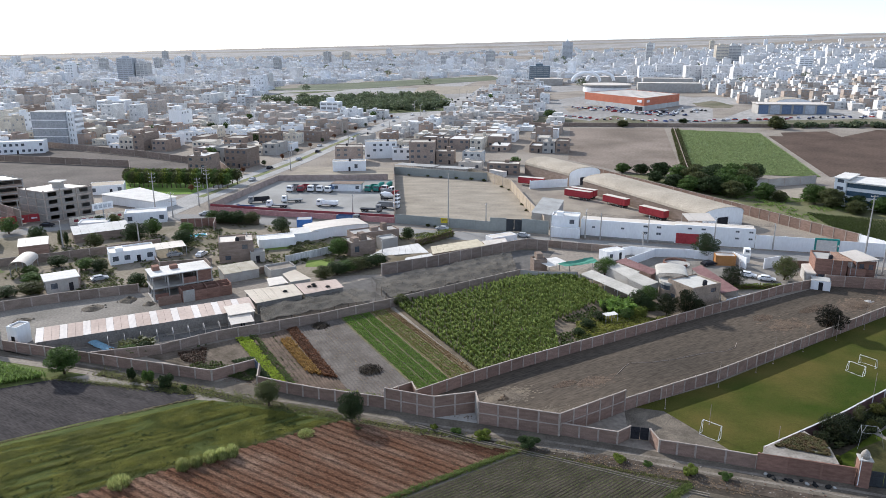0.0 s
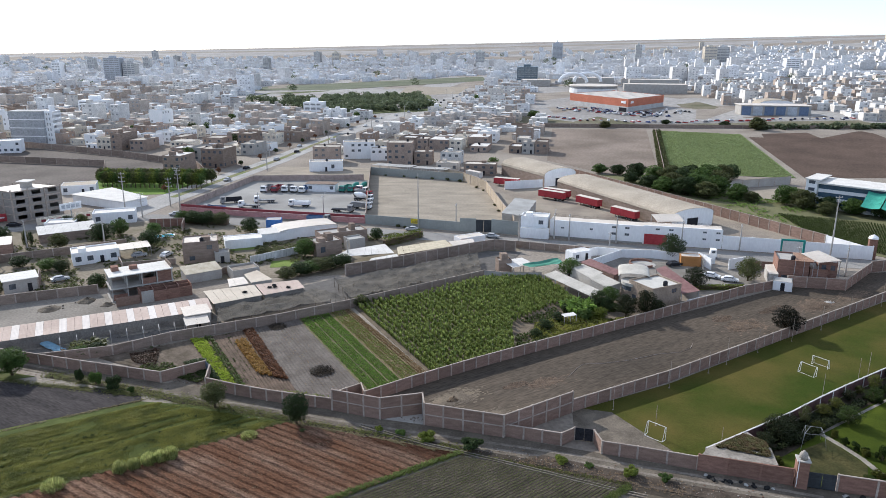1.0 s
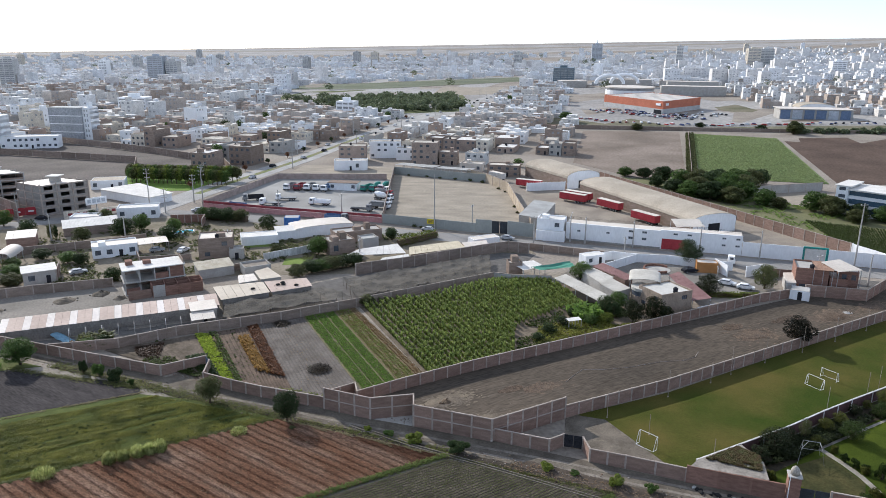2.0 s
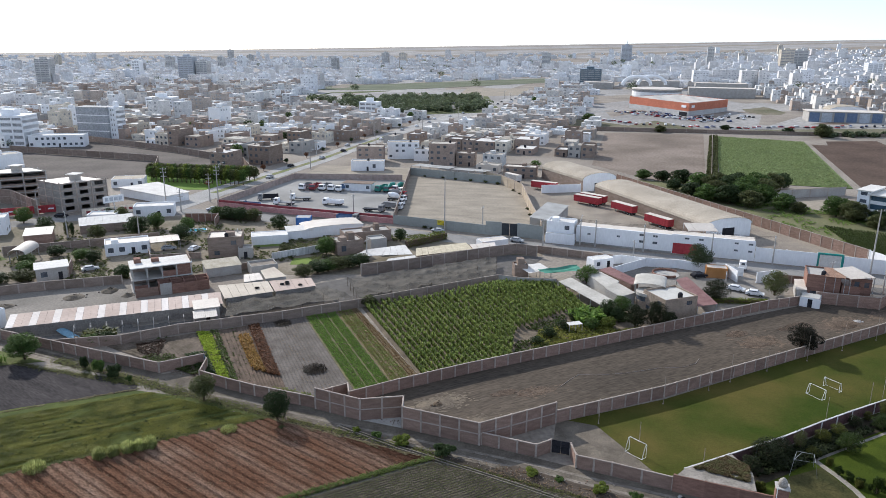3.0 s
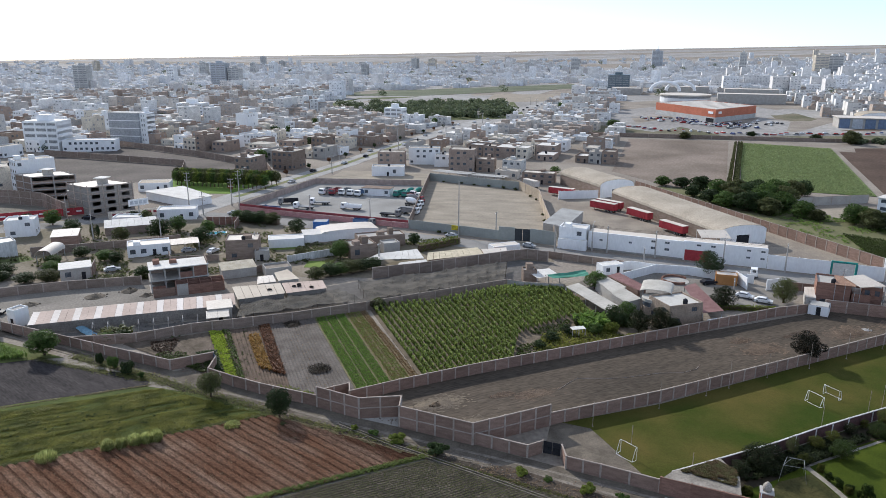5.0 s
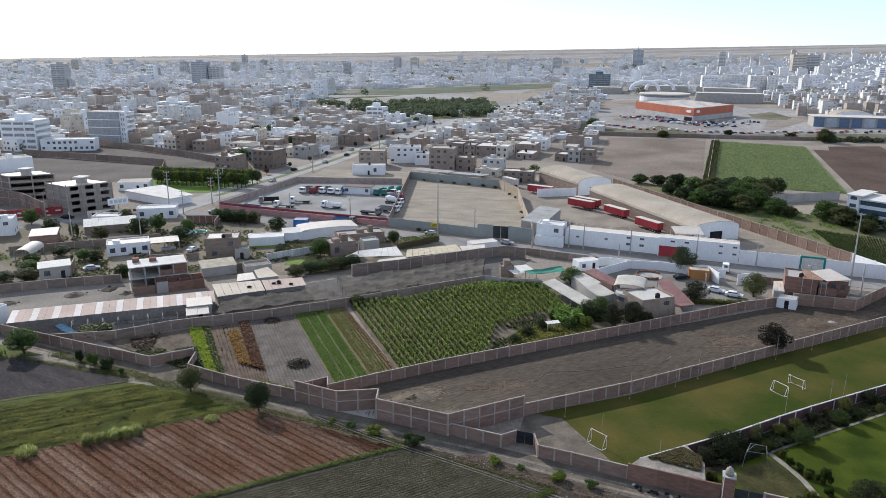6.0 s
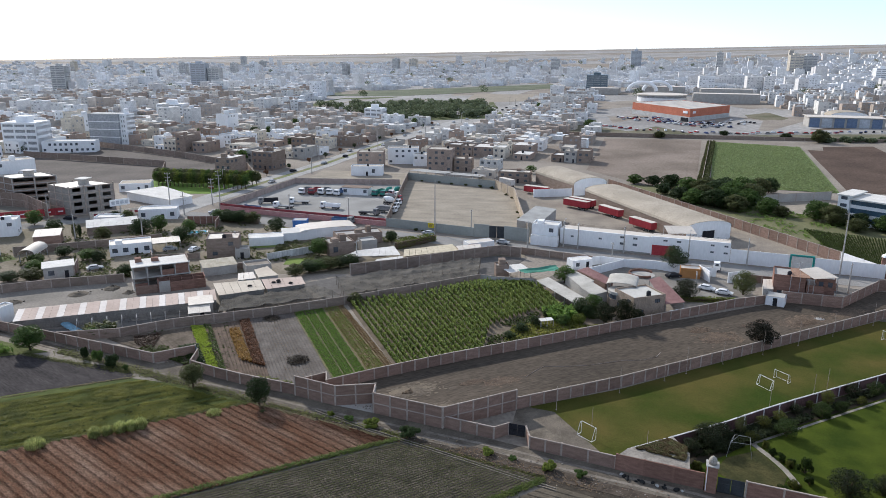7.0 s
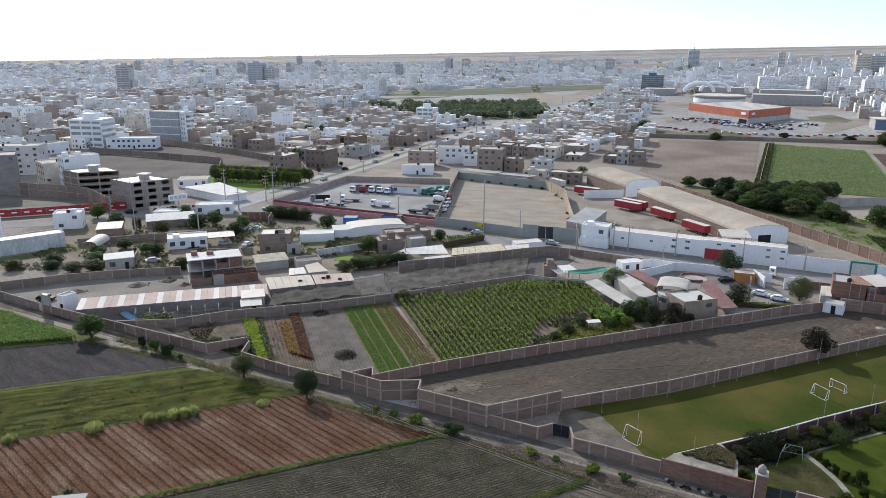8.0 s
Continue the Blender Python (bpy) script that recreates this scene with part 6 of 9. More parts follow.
# mid-distance buildings
def raw_block(name, label, pts, h, storeys, open_side, gaps, wall, band, bay=4.8):
    """A raw apartment block on four corners; open_side is the number of the side with large unglazed openings."""
    root = thing(name, label, "house")
    fl = h / storeys
    for i in range(4):
        a, b = pts[i], pts[(i + 1) % 4]
        L = math.dist(a, b)
        holes = []
        if i == open_side:
            n = max(1, int(L / bay))
            for s in range(storeys):
                for k in range(n):
                    x = (k + 0.5) * L / n
                    holes.append((x - L / n * gaps, x + L / n * gaps, s * fl + fl * 0.34, s * fl + fl * 0.86))
        g = Geo()
        facade(g, a, b, 0, h, holes, 0.3)
        part("wall", g, wall, root)
        d = Vector((b[0] - a[0], b[1] - a[1])).normalized()
        o = Vector((d.y, -d.x)) * 0.06
        for s in range(storeys + 1):
            z = min(s * fl, h - 0.2)
            part("floor_beam", Geo().bar((a[0] + o.x, a[1] + o.y, z + 0.1), (b[0] + o.x, b[1] + o.y, z + 0.1), 0.14, 0.36), band, root)
        m = max(2, round(L / bay))
        for k in range(m + 1):
            p = lerp(a, b, k / m)
            part("column", Geo().bar((p[0] + o.x, p[1] + o.y, 0), (p[0] + o.x, p[1] + o.y, h + (0.6 if k % 2 else 0.1)), 0.34), band, root)
    for s in range(1, storeys):
        part("floor_slab", Geo().prism([lerp(p, pts[(i + 2) % 4], 0.02) for i, p in enumerate(pts)], s * fl - 0.1, s * fl + 0.1), CONCRETE, root)
    part("roof", Geo().prism([lerp(p, pts[(i + 2) % 4], 0.02) for i, p in enumerate(pts)], h - 0.35, h - 0.12), ROOF_PALE, root)
    c = lerp(pts[0], pts[2], 0.55)
    part("stair_head", Geo().box(c[0] - 1.4, c[1] - 1.4, h - 0.2, c[0] + 1.4, c[1] + 1.4, h + 2.0), CONCRETE, root)
    part("stair_roof", Geo().box(c[0] - 2.2, c[1] - 2.2, h + 2.0, c[0] + 2.2, c[1] + 2.2, h + 2.25), ROOF_WHITE, root)
    return root


RAW_GREY = material("raw_grey_block", (0.30, 0.275, 0.25), (0.24, 0.215, 0.195), scale=0.3, fine=3, bump=0.3, stretch=(1, 1, 3))
raw_block("apartment_house", "unfinished grey brick block with large dark openings", [(-152.9, 242.6), (-140.5, 236.8), (-130.3, 249.2), (-145.1, 254.2)], 10.8, 4, 1, 0.27, RAW_GREY, PILLAR)
raw_block("apartment_house", "raw brick frame building with long open floors", [(-187, 258.4), (-176, 253.2), (-163, 262), (-174, 268.5)], 10.8, 4, 1, 0.46, BRICK_DULL, CONCRETE, bay=7.5)
house("apartment_house", "white apartment house with many windows", (-197.5, 268.5), -36, 9, 15, 15.0, wall=WHITE, roof=ROOF_DUST, front=0.95, side=0.12, bay=3, clutter=2)
house("apartment_house", "cream apartment house with bare brick side", (-212.5, 272.5), -36, 13, 13, 11.5, wall=CREAM, roof=ROOF_DUST, front=0.9, side=0.2, bay=3, clutter=2)
house("apartment_house", "tall bare grey block beside raw brick walls", (-226, 241), 40, 24, 13, 16.5, wall=RAW_GREY, roof=ROOF_DUST, front=0.08, side=0.1, bay=3.6, clutter=2)
painted = thing("painted_wall", "pale wall with faded red painted lettering bars", "wall")
for a, b in (((-131.2, 233.6), (-122, 240.8)), ((-121.6, 241.1), (-113.5, 247.6))):
    part("panel", Geo().bar((*a, 1.3), (*b, 1.3), 0.2, 2.6), CREAM, painted)
    for k in range(4):
        p, q = lerp(a, b, 0.12 + k * 0.2), lerp(a, b, 0.24 + k * 0.2)
        part("bar", Geo().bar((p[0] + 0.09, p[1] - 0.11, 1.4), (q[0] + 0.09, q[1] - 0.11, 1.4), 0.04, 0.9), MAROON, painted, "faded red bar of lettering")
house("apartment_house", "tall pale apartment house beside raw brick walls", (-262, 290), 20, 30, 12, 14, wall=PALE_GREY, roof=ROOF_DUST, front=0.6, side=0.4, bay=3.6, clutter=2)
house("apartment_house", "white terrace of modern houses", (-262, 390), 18, 30, 10, 6.5, wall=WHITE, roof=ROOF_WHITE, front=0.8, bay=3)
panel_wall("wall_brick_yard", [(-205, 253), (-186, 252), (-169, 249), (-147, 232.6)], 5.6, "high raw brick wall with concrete posts", mat=BRICK_DULL, gap=5, midband=True)
panel_wall("wall_field_left", [(-262, 374), (-237.6, 369.2), (-164.2, 353), (-148, 318)], 3.4, "dull brick wall round the empty field", mat=BRICK_DULL, gap=10)
panel_wall("wall_field_left", [(-259, 428), (-203.8, 402), (-168.3, 384), (-118, 352), (-100, 318)], 3.4, "dull brick wall behind the empty field", mat=BRICK_DULL, gap=10)
flat("empty_field", [(-262, 373), (-262, 318), (-196, 299), (-165, 303), (-149, 315), (-164.4, 352.4), (-237.6, 368.6)], material("grey_field", (0.15, 0.13, 0.115), (0.105, 0.092, 0.082), scale=0.05, fine=1, bump=0.4), "dark grey empty walled field", "field", z=0.04)
flat("rear_field", [(-238, 370), (-164.4, 353.8), (-150, 322), (-120, 351), (-168.3, 383.4), (-203.8, 401.4), (-258, 427)], material("grey_field", (0.15, 0.13, 0.115)), "dark grey fallow field between brick walls", "field", z=0.04)
flat("park_lawn", [(-141, 291.5), (-118, 285), (-101, 287.5), (-95, 312), (-150, 315)], material("park_grass", (0.17, 0.25, 0.06), (0.13, 0.2, 0.045), scale=0.1, fine=2, bump=0.4), "bright green park lawn under trees", "lawn", z=0.05)
house("park_house", "white bungalow with tan roof", (-149.4, 283.6), 20, 13, 9, 3.6, wall=WHITE, roof=ROOF_TAN, front=0.8, parapet=0.1)
quad_roof("white_hall", "broad low white building with pale roof", [(-111.3, 256.2, 3.3), (-106.0, 265.8, 3.3), (-128, 283.0, 3.5), (-138, 269.0, 3.5)], ROOF_WHITE, WHITE, category="hall")
hoard = thing("red_hoarding", "long red advertising hoarding along the road", "hoarding", at=Matrix.Translation((-181, 213.8, 0)) @ Matrix.Rotation(radians(34.0), 4, "Z"))
for i in range(11):
    part("panel", Geo().box(i * 4.1, 0, 0.3, i * 4.1 + 4.05, 0.12, 3.0), RED, hoard)
    part("bar", Geo().box(i * 4.1 + 0.8, -0.03, 1.4, i * 4.1 + 2.6, -0.004, 1.9), WHITE, hoard, "white bar of lettering")
    part("post", Geo().box(i * 4.1, 0.14, 0, i * 4.1 + 0.12, 0.26, 3.0), METAL, hoard)
bb = thing("billboard", "tilted white billboard on a post by the crossing", "billboard", at=Matrix.Translation((-120.5, 236.5, 0)) @ Matrix.Rotation(radians(52), 4, "Z"))
part("post", Geo().tube([(0, 0, 0), (0, 0, 5)], [0.2, 0.2], 8), METAL, bb)
part("panel", Geo().box(-3.6, -0.1, 5, 3.6, 0.1, 7.4), WHITE, bb)
for k in range(4):
    part("bar", Geo().box(-3.0 + k * 1.6, -0.14, 5.6, -1.8 + k * 1.6, -0.104, 6.8), SLAB_GREY, bb)

mall = thing("shopping_hall", "large orange and white shopping hall with pale roof", "shop", at=Matrix.Translation((164.8, 650, relief(165, 650))))
MA, MB, MC = (-39, 80), (0, 0), (47, 55)
back = (14, 124)
g = Geo()
for a, b in ((MA, MB), (MB, MC), (MC, back), (back, MA)):
    facade(g, a, b, -1, 4.6)
part("base_wall", g, PALE_GREY, mall)
g = Geo()
for a, b in ((MA, MB), (MB, MC), (MC, back), (back, MA)):
    facade(g, a, b, 4.6, 11.5)
part("upper_wall", g, ORANGE, mall, "orange clad upper wall")
part("roof", Geo().poly([(*MA, 11.2), (*MB, 11.2), (*MC, 11.2), (*back, 11.2)]), ROOF_PALE, mall)
for i in range(9):
    t = (i + 0.5) / 9
    part("skylight", Geo().bar((*lerp(MA, MB, t), 11.35), (*lerp(back, MC, t), 11.35), 1.1, 0.15), ROOF_WHITE, mall)
part("entrance", Geo().bar((-1.0, 1.4, 1.8), (-5.2, 10.2, 1.8), 0.6, 3.6), DARK, mall)
part("sign", Geo().bar((-1.5, 2.6, 8.4), (-4.2, 8.2, 8.4), 0.5, 2.0), WHITE, mall)
part("sign", Geo().bar((3.4, 3.6, 8.4), (6.4, 7.1, 8.4), 0.5, 2.0), WHITE, mall)
for i, (x, y, w, d, h) in enumerate(((212, 872, 72, 30, 11), (232, 930, 60, 30, 13), (168, 1010, 60, 30, 12), (104, 1030, 40, 30, 9))):
    house("shop_block", "large grey shop building", (x, y), -10, w, d, h, wall=CONCRETE, roof=ROOF_PALE, z=relief(x, y))
rot_ = thing("round_hall", "low round white hall with a ring of windows", "hall", at=Matrix.Translation((182, 905, relief(182, 905))))
part("wall", Geo().tube([(0, 0, -1), (0, 0, 5.0)], [29, 29], 28), WHITE, rot_)
part("glazing", Geo().tube([(0, 0, 5.0), (0, 0, 7.5)], [28.4, 28.4], 28), HAZED_PANE, rot_)
part("roof", Geo().tube([(0, 0, 7.5), (0, 0, 8.8)], [29.6, 29.6], 28), ROOF_PALE, rot_)
arch = thing("arch_roof", "white arched mall roof", "roof", at=Matrix.Translation((168, 975, relief(168, 975))))
for k in range(2):
    part("arch", Geo().tube([(k * 22 - 18 * math.cos(math.pi * i / 12), k * 18, 8 + 11 * math.sin(math.pi * i / 12)) for i in range(13)], [2.2] * 13, 8), WHITE, arch)
bl = thing("blue_workshop", "row of workshops with blue doors and pale roof", "workshop", at=Matrix.Translation((254, 621, relief(254, 621))) @ Matrix.Rotation(radians(-8), 4, "Z"))
part("wall", Geo().box(0, 0.4, -1, 56, 22, 8.2), CONCRETE, bl)
for i in range(6):
    part("door", Geo().box(i * 9.2 + 0.6, 0, 0, i * 9.2 + 8, 0.35, 7.6), material("dusty_blue", (0.16, 0.21, 0.30), (0.13, 0.17, 0.25)) if i % 3 != 1 else SLAB_GREY, bl)
part("roof", Geo().box(-1, -0.5, 8.2, 57, 23, 8.6), ROOF_PALE, bl)
barrel_hall("tan_dome_hall", "hall with tan domed roof", (285, 660), -8, 30, 24, 7, 4, roof=ROOF_TAN)
# terraced brick blocks behind the sand lot
for i, (x, y, a, w, d, h, m) in enumerate(((-62.5, 366, 6, 14, 10, 8.0, TERRA), (-24, 360.5, -2, 13, 11, 11.2, TERRA), (-59.6, 341, 8, 16, 7, 4.4, WHITE), (-10.4, 363.5, -6, 9, 9, 6.2, BRICK_DULL), (3, 366, -14, 10, 9, 5.8, PALE_GREY), (-49, 381, 8, 17, 9, 8.6, WHITE), (-34, 376, 2, 10, 9, 6, WHITE), (14.5, 334, -8, 15, 8, 5.0, BRICK_DULL), (1, 346, -12, 11, 8, 3.6, ROOF_PALE))):
    house("street_house", "flat-roofed street house behind the sand lot", (x, y), a, w, d, h, wall=m, roof=ROOF_DUST, front=0.7, side=0.4, clutter=1, group="city houses", seed=i)
sheet_roof("grey_canopy", "low grey roof sheets behind the lot wall", (-29.5, 337.5), -20, 20, 9, 4.0, 3.6, mat=ROOF_GREY)
sheet_roof("grey_canopy", "low grey roof sheets behind the lot wall", (-9.5, 329.5), -16, 17, 8, 4.0, 3.6, mat=ROOF_GREY)
# office block with green awnings at the field edge
ofc = thing("office_building", "white three-storey office building with ribbon windows", "office", at=Matrix.Translation((143.5, 270, 0)) @ Matrix.Rotation(radians(-42), 4, "Z"))
for lv in range(3):
    part("floor_band", Geo().box(4, 0, lv * 3.1, 60, 14, lv * 3.1 + 1.2), WHITE, ofc)
    part("glazing", Geo().box(4.2, 0.4, lv * 3.1 + 1.2, 59.8, 13.8, lv * 3.1 + 3.1), material("blue_glass", (0.07, 0.12, 0.17), (0.05, 0.09, 0.13), rough=0.15, bump=0, spec=0.6), ofc)
part("roof", Geo().box(3.5, -1.2, 9.3, 60, 14.5, 9.8), ROOF_WHITE, ofc)
part("stair_tower", Geo().box(0, -1, 0, 4, 12, 10.6), WHITE, ofc)
part("tower_roof", Geo().box(-0.5, -1.5, 10.6, 5, 13, 10.9), ROOF_WHITE, ofc)
for k in range(4):
    part("window", Geo().box(1, -1.05, 1 + k * 2.7, 3.2, -1.004, 2.2 + k * 2.7), GLASS, ofc)
AWN = material("green_awning", (0.08, 0.36, 0.27), (0.06, 0.29, 0.22), rough=0.7)
for k in range(3):
    part("awning", Geo().grid(6, 6, lambda u, v, k=k: (21 + k * 6.4 + u * 6, -9 + v * 8.6, 4.6 + v * 4.2 - 0.5 * math.sin(math.pi * u) - 0.5 * math.sin(math.pi * v))), AWN, ofc, "green fabric awning")

# ---- crops and weeds ----
def tuft(g, x, y, z, r, h, n, rnd, spread=0.9, width=0.28):
    """A plant of n pointed leaves."""
    t0 = rnd.uniform(0, 6.28)
    for i in range(n):
        a = t0 + i * 2.4 + rnd.uniform(-0.4, 0.4)
        ca, sa = math.cos(a), math.sin(a)
        l = r * rnd.uniform(0.7, 1.25)
        zz = h * rnd.uniform(0.6, 1.15)
        w = width * r * rnd.uniform(0.7, 1.3)
        b = (x + ca * l * 0.45 - sa * w, y + sa * l * 0.45 + ca * w, z + zz * 0.8)
        c = (x + ca * l * 0.45 + sa * w, y + sa * l * 0.45 - ca * w, z + zz * 0.8)
        tip = (x + ca * l, y + sa * l, z + zz * spread)
        g.poly([(x, y, z), c, tip, b])


def sow(name, label, quad, nu, nv, r, h, leaves, mat, seed, jitter=0.3, keep=1.0, keepout=(), width=0.28, z=0.1, patchy=0.0, spread=0.9, gap=0, streak=0.0):
    """A planted bed: nu plants across by nv along, as one mesh."""
    rnd = random.Random(seed)
    g = Geo()
    for i in range(nu):
        for j in range(nv):
            if rnd.random() > keep or gap and i % gap == 0:
                continue
            u, v = (i + 0.5 + rnd.uniform(-jitter, jitter) * 0.6) / nu, (j + 0.5 + rnd.uniform(-jitter, jitter)) / nv
            x, y = bil(quad, u, v)
            if patchy and noise.noise((x * 0.12, y * 0.12, seed)) < patchy - 0.5:
                continue
            if any(inside((x, y), k) for k in keepout):
                continue
            s = rnd.uniform(0.75, 1.25)
            if streak:
                q = noise.noise(((x * 0.85 + y * 0.53) * 0.13, (y * 0.85 - x * 0.53) * 0.85, 5.0))
                if q < -0.3 and rnd.random() < 0.35:
                    continue
                s *= max(0.5, 1 + streak * q)
            tuft(g, x, y, z, r * s, h * s, leaves, rnd, spread, width)
    ob = new(name, g.mesh(name, mat))
    return tagged(ob, label, "crop", kind="stuff")


LIME = leafy("lettuce_lime", (0.50, 0.60, 0.09), (0.40, 0.50, 0.07), trans=0.5)
BEDGREEN = leafy("bed_green", (0.215, 0.32, 0.075), (0.15, 0.25, 0.05), trans=0.5)
HERB = leafy("herb_green", (0.19, 0.24, 0.07), (0.20, 0.17, 0.06), trans=0.4)
AMBER = leafy("amber_flower", (0.42, 0.26, 0.08), (0.30, 0.17, 0.06), trans=0.45)
RUST = leafy("rust_plant", (0.20, 0.095, 0.05), (0.13, 0.065, 0.04), trans=0.3)
VINE = leafy("vine_leaf", (0.29, 0.34, 0.10), (0.155, 0.215, 0.06), trans=0.5)
YARD_WEED = leafy("yard_weed", (0.15, 0.16, 0.07), (0.10, 0.11, 0.05), trans=0.35)
WEED = leafy("weed_leaf", (0.10, 0.13, 0.04), (0.07, 0.09, 0.03), trans=0.3)
MEADOW = leafy("meadow_leaf", (0.32, 0.315, 0.075), (0.155, 0.175, 0.045), trans=0.45, scale=0.3, vary=0.16)
STUBBLE = leafy("stubble", (0.30, 0.22, 0.14), (0.22, 0.15, 0.09), trans=0.1)
MAIZE = leafy("maize_leaf", (0.24, 0.33, 0.09), (0.17, 0.26, 0.065), trans=0.45)
Q = {p[0]: [p[1], p[2], p[3], p[4]] for p in PLOTS}
sow("lettuce", "rows of lime green lettuce heads", Q["lime_bed"], 5, 44, 0.42, 0.32, 7, LIME, 1, width=0.5)
sow("amber_flowers", "rows of orange seeded flowers", [(-26.6, 121.4), (-23.7, 120.6), (-33.6, 137.6), (-35.4, 136.3)], 7, 32, 0.42, 0.7, 9, AMBER, 2, keep=0.92)
sow("rust_plants", "rows of dried rust brown plants", [(-23.4, 120.4), (-20.6, 119.6), (-33.6, 143.6), (-35.4, 142.4)], 8, 44, 0.4, 0.6, 8, RUST, 3, keep=0.92)
sow("vegetables", "dense low bright green vegetables", Q["green_bed"], 22, 110, 0.3, 0.22, 6, BEDGREEN, 4, keep=0.95, gap=7)
HQ = Q["herb_bed"]
sow("herbs", "low olive green herbs", [HQ[0], lerp(HQ[0], HQ[1], 0.68), lerp(HQ[3], HQ[2], 0.68), HQ[3]], 16, 100, 0.27, 0.18, 6, HERB, 5, keep=0.92, gap=8)
sow("red_herbs", "low reddish brown herbs", [lerp(HQ[0], HQ[1], 0.72), HQ[1], HQ[2], lerp(HQ[3], HQ[2], 0.72)], 7, 100, 0.25, 0.16, 5, leafy("herb_red", (0.24, 0.15, 0.08), (0.17, 0.11, 0.05), trans=0.3), 51, keep=0.85)
sow("weeds", "patches of dark weeds", Q["weedy_plot"], 24, 40, 0.35, 0.4, 6, WEED, 6, keep=0.7, patchy=0.55)
sow("weeds", "dark weeds between the beds", [(-34.0, 117.4), (-31.2, 116.2), (-39.0, 128.5), (-42.5, 126.5)], 10, 40, 0.4, 0.45, 7, LEAF_DARK, 7, keep=0.9)
SQ = Q["soil_strip"]
sow("weeds", "thin weeds on the soil strip", SQ, 9, 46, 0.24, 0.2, 5, WEED, 8, keep=0.22)
sow("dark_plants", "row of dark green and brown plants beside the lettuce", [SQ[0], lerp(SQ[0], SQ[1], 0.3), lerp(SQ[3], SQ[2], 0.3), SQ[3]], 3, 46, 0.4, 0.45, 8, WEED, 52, keep=0.85)
sow("dry_stalks", "sparse dry stalks on the raked plot", Q["grey_plot"], 17, 90, 0.2, 0.09, 4, STUBBLE, 53, jitter=0.15, keep=0.35)
sow("rust_patch", "patch of dark red plants", [(-52, 126.5), (-47, 124.0), (-49.5, 133), (-54.5, 130)], 14, 18, 0.35, 0.4, 6, leafy("dark_rust", (0.085, 0.05, 0.035), (0.05, 0.035, 0.024), trans=0.15), 81, keep=0.8)
sow("tall_crop", "tall leafy green crop planted in rows", [(5.9, 121.4), (44, 146.8), (33.8, 178), (-14.2, 158.8)], 36, 78, 0.44, 1.55, 12, VINE, 9, jitter=0.1, keep=0.95, keepout=[[(22, 132), (22.4, 147), (33, 159), (60, 162), (44, 146), (26, 134)]], width=0.26, spread=0.9)
sow("tall_crop", "tall leafy green crop planted in rows", [(2.0, 165.6), (33.4, 177.9), (30.5, 178.1), (17.6, 178.8)], 26, 12, 0.44, 1.5, 12, VINE, 54, jitter=0.15, keep=0.95, width=0.26)
sow("garden_weeds", "rough garden greenery in the compound", [(34.5, 153), (50, 156), (47, 163), (36, 165)], 26, 22, 0.45, 0.45, 7, WEED, 10, keep=0.8)
sow("low_crop", "dense low green meadow crop", [(-96, 55.5), (-18.2, 104.2), (-41, 110.8), (-121, 67)], 440, 160, 0.17, 0.16, 4, MEADOW, 12, jitter=0.6, keep=0.92, z=0.05, streak=1.2)
sow("weeds", "dark tufts in the meadow crop", [(-93, 60), (-22, 102), (-36, 108), (-108, 66)], 90, 40, 0.28, 0.22, 9, WEED, 13, keep=0.07, jitter=0.9)
sow("stubble", "dry stubble over the furrows", [(-98, 53), (-17.5, 103.8), (9.5, 95.0), (-71, 39)], 360, 110, 0.12, 0.08, 3, STUBBLE, 14, jitter=0.6, keep=0.5, z=0.17, streak=1.2)
sow("seedlings", "close rows of small seedlings", [(34, 87.9), (10.9, 94.9), (-45, 57), (-12, 47)], 38, 320, 0.16, 0.12, 5, leafy("seedling_leaf", (0.15, 0.155, 0.065), (0.10, 0.11, 0.045), trans=0.35), 15, jitter=0.2, keep=0.85, z=0.17)
sow("maize", "bright green young maize", [(-74.5, 119.0), (-120, 97), (-158, 140), (-100, 128.5)], 85, 70, 0.55, 1.2, 8, MAIZE, 16, jitter=0.4, width=0.14)
# Far crop leaves brightened in colour to make up for haze.
sow("far_crop_leaves", "leafy rows of the far green field", [(114.5, 340.5), (166.5, 330), (203.5, 490), (155, 511)], 52, 110, 0.9, 0.7, 4, leafy("far_crop_leaf", (0.33, 0.38, 0.18), (0.25, 0.31, 0.14), trans=0.4), 17, jitter=0.4, keep=0.8, z=0.25)
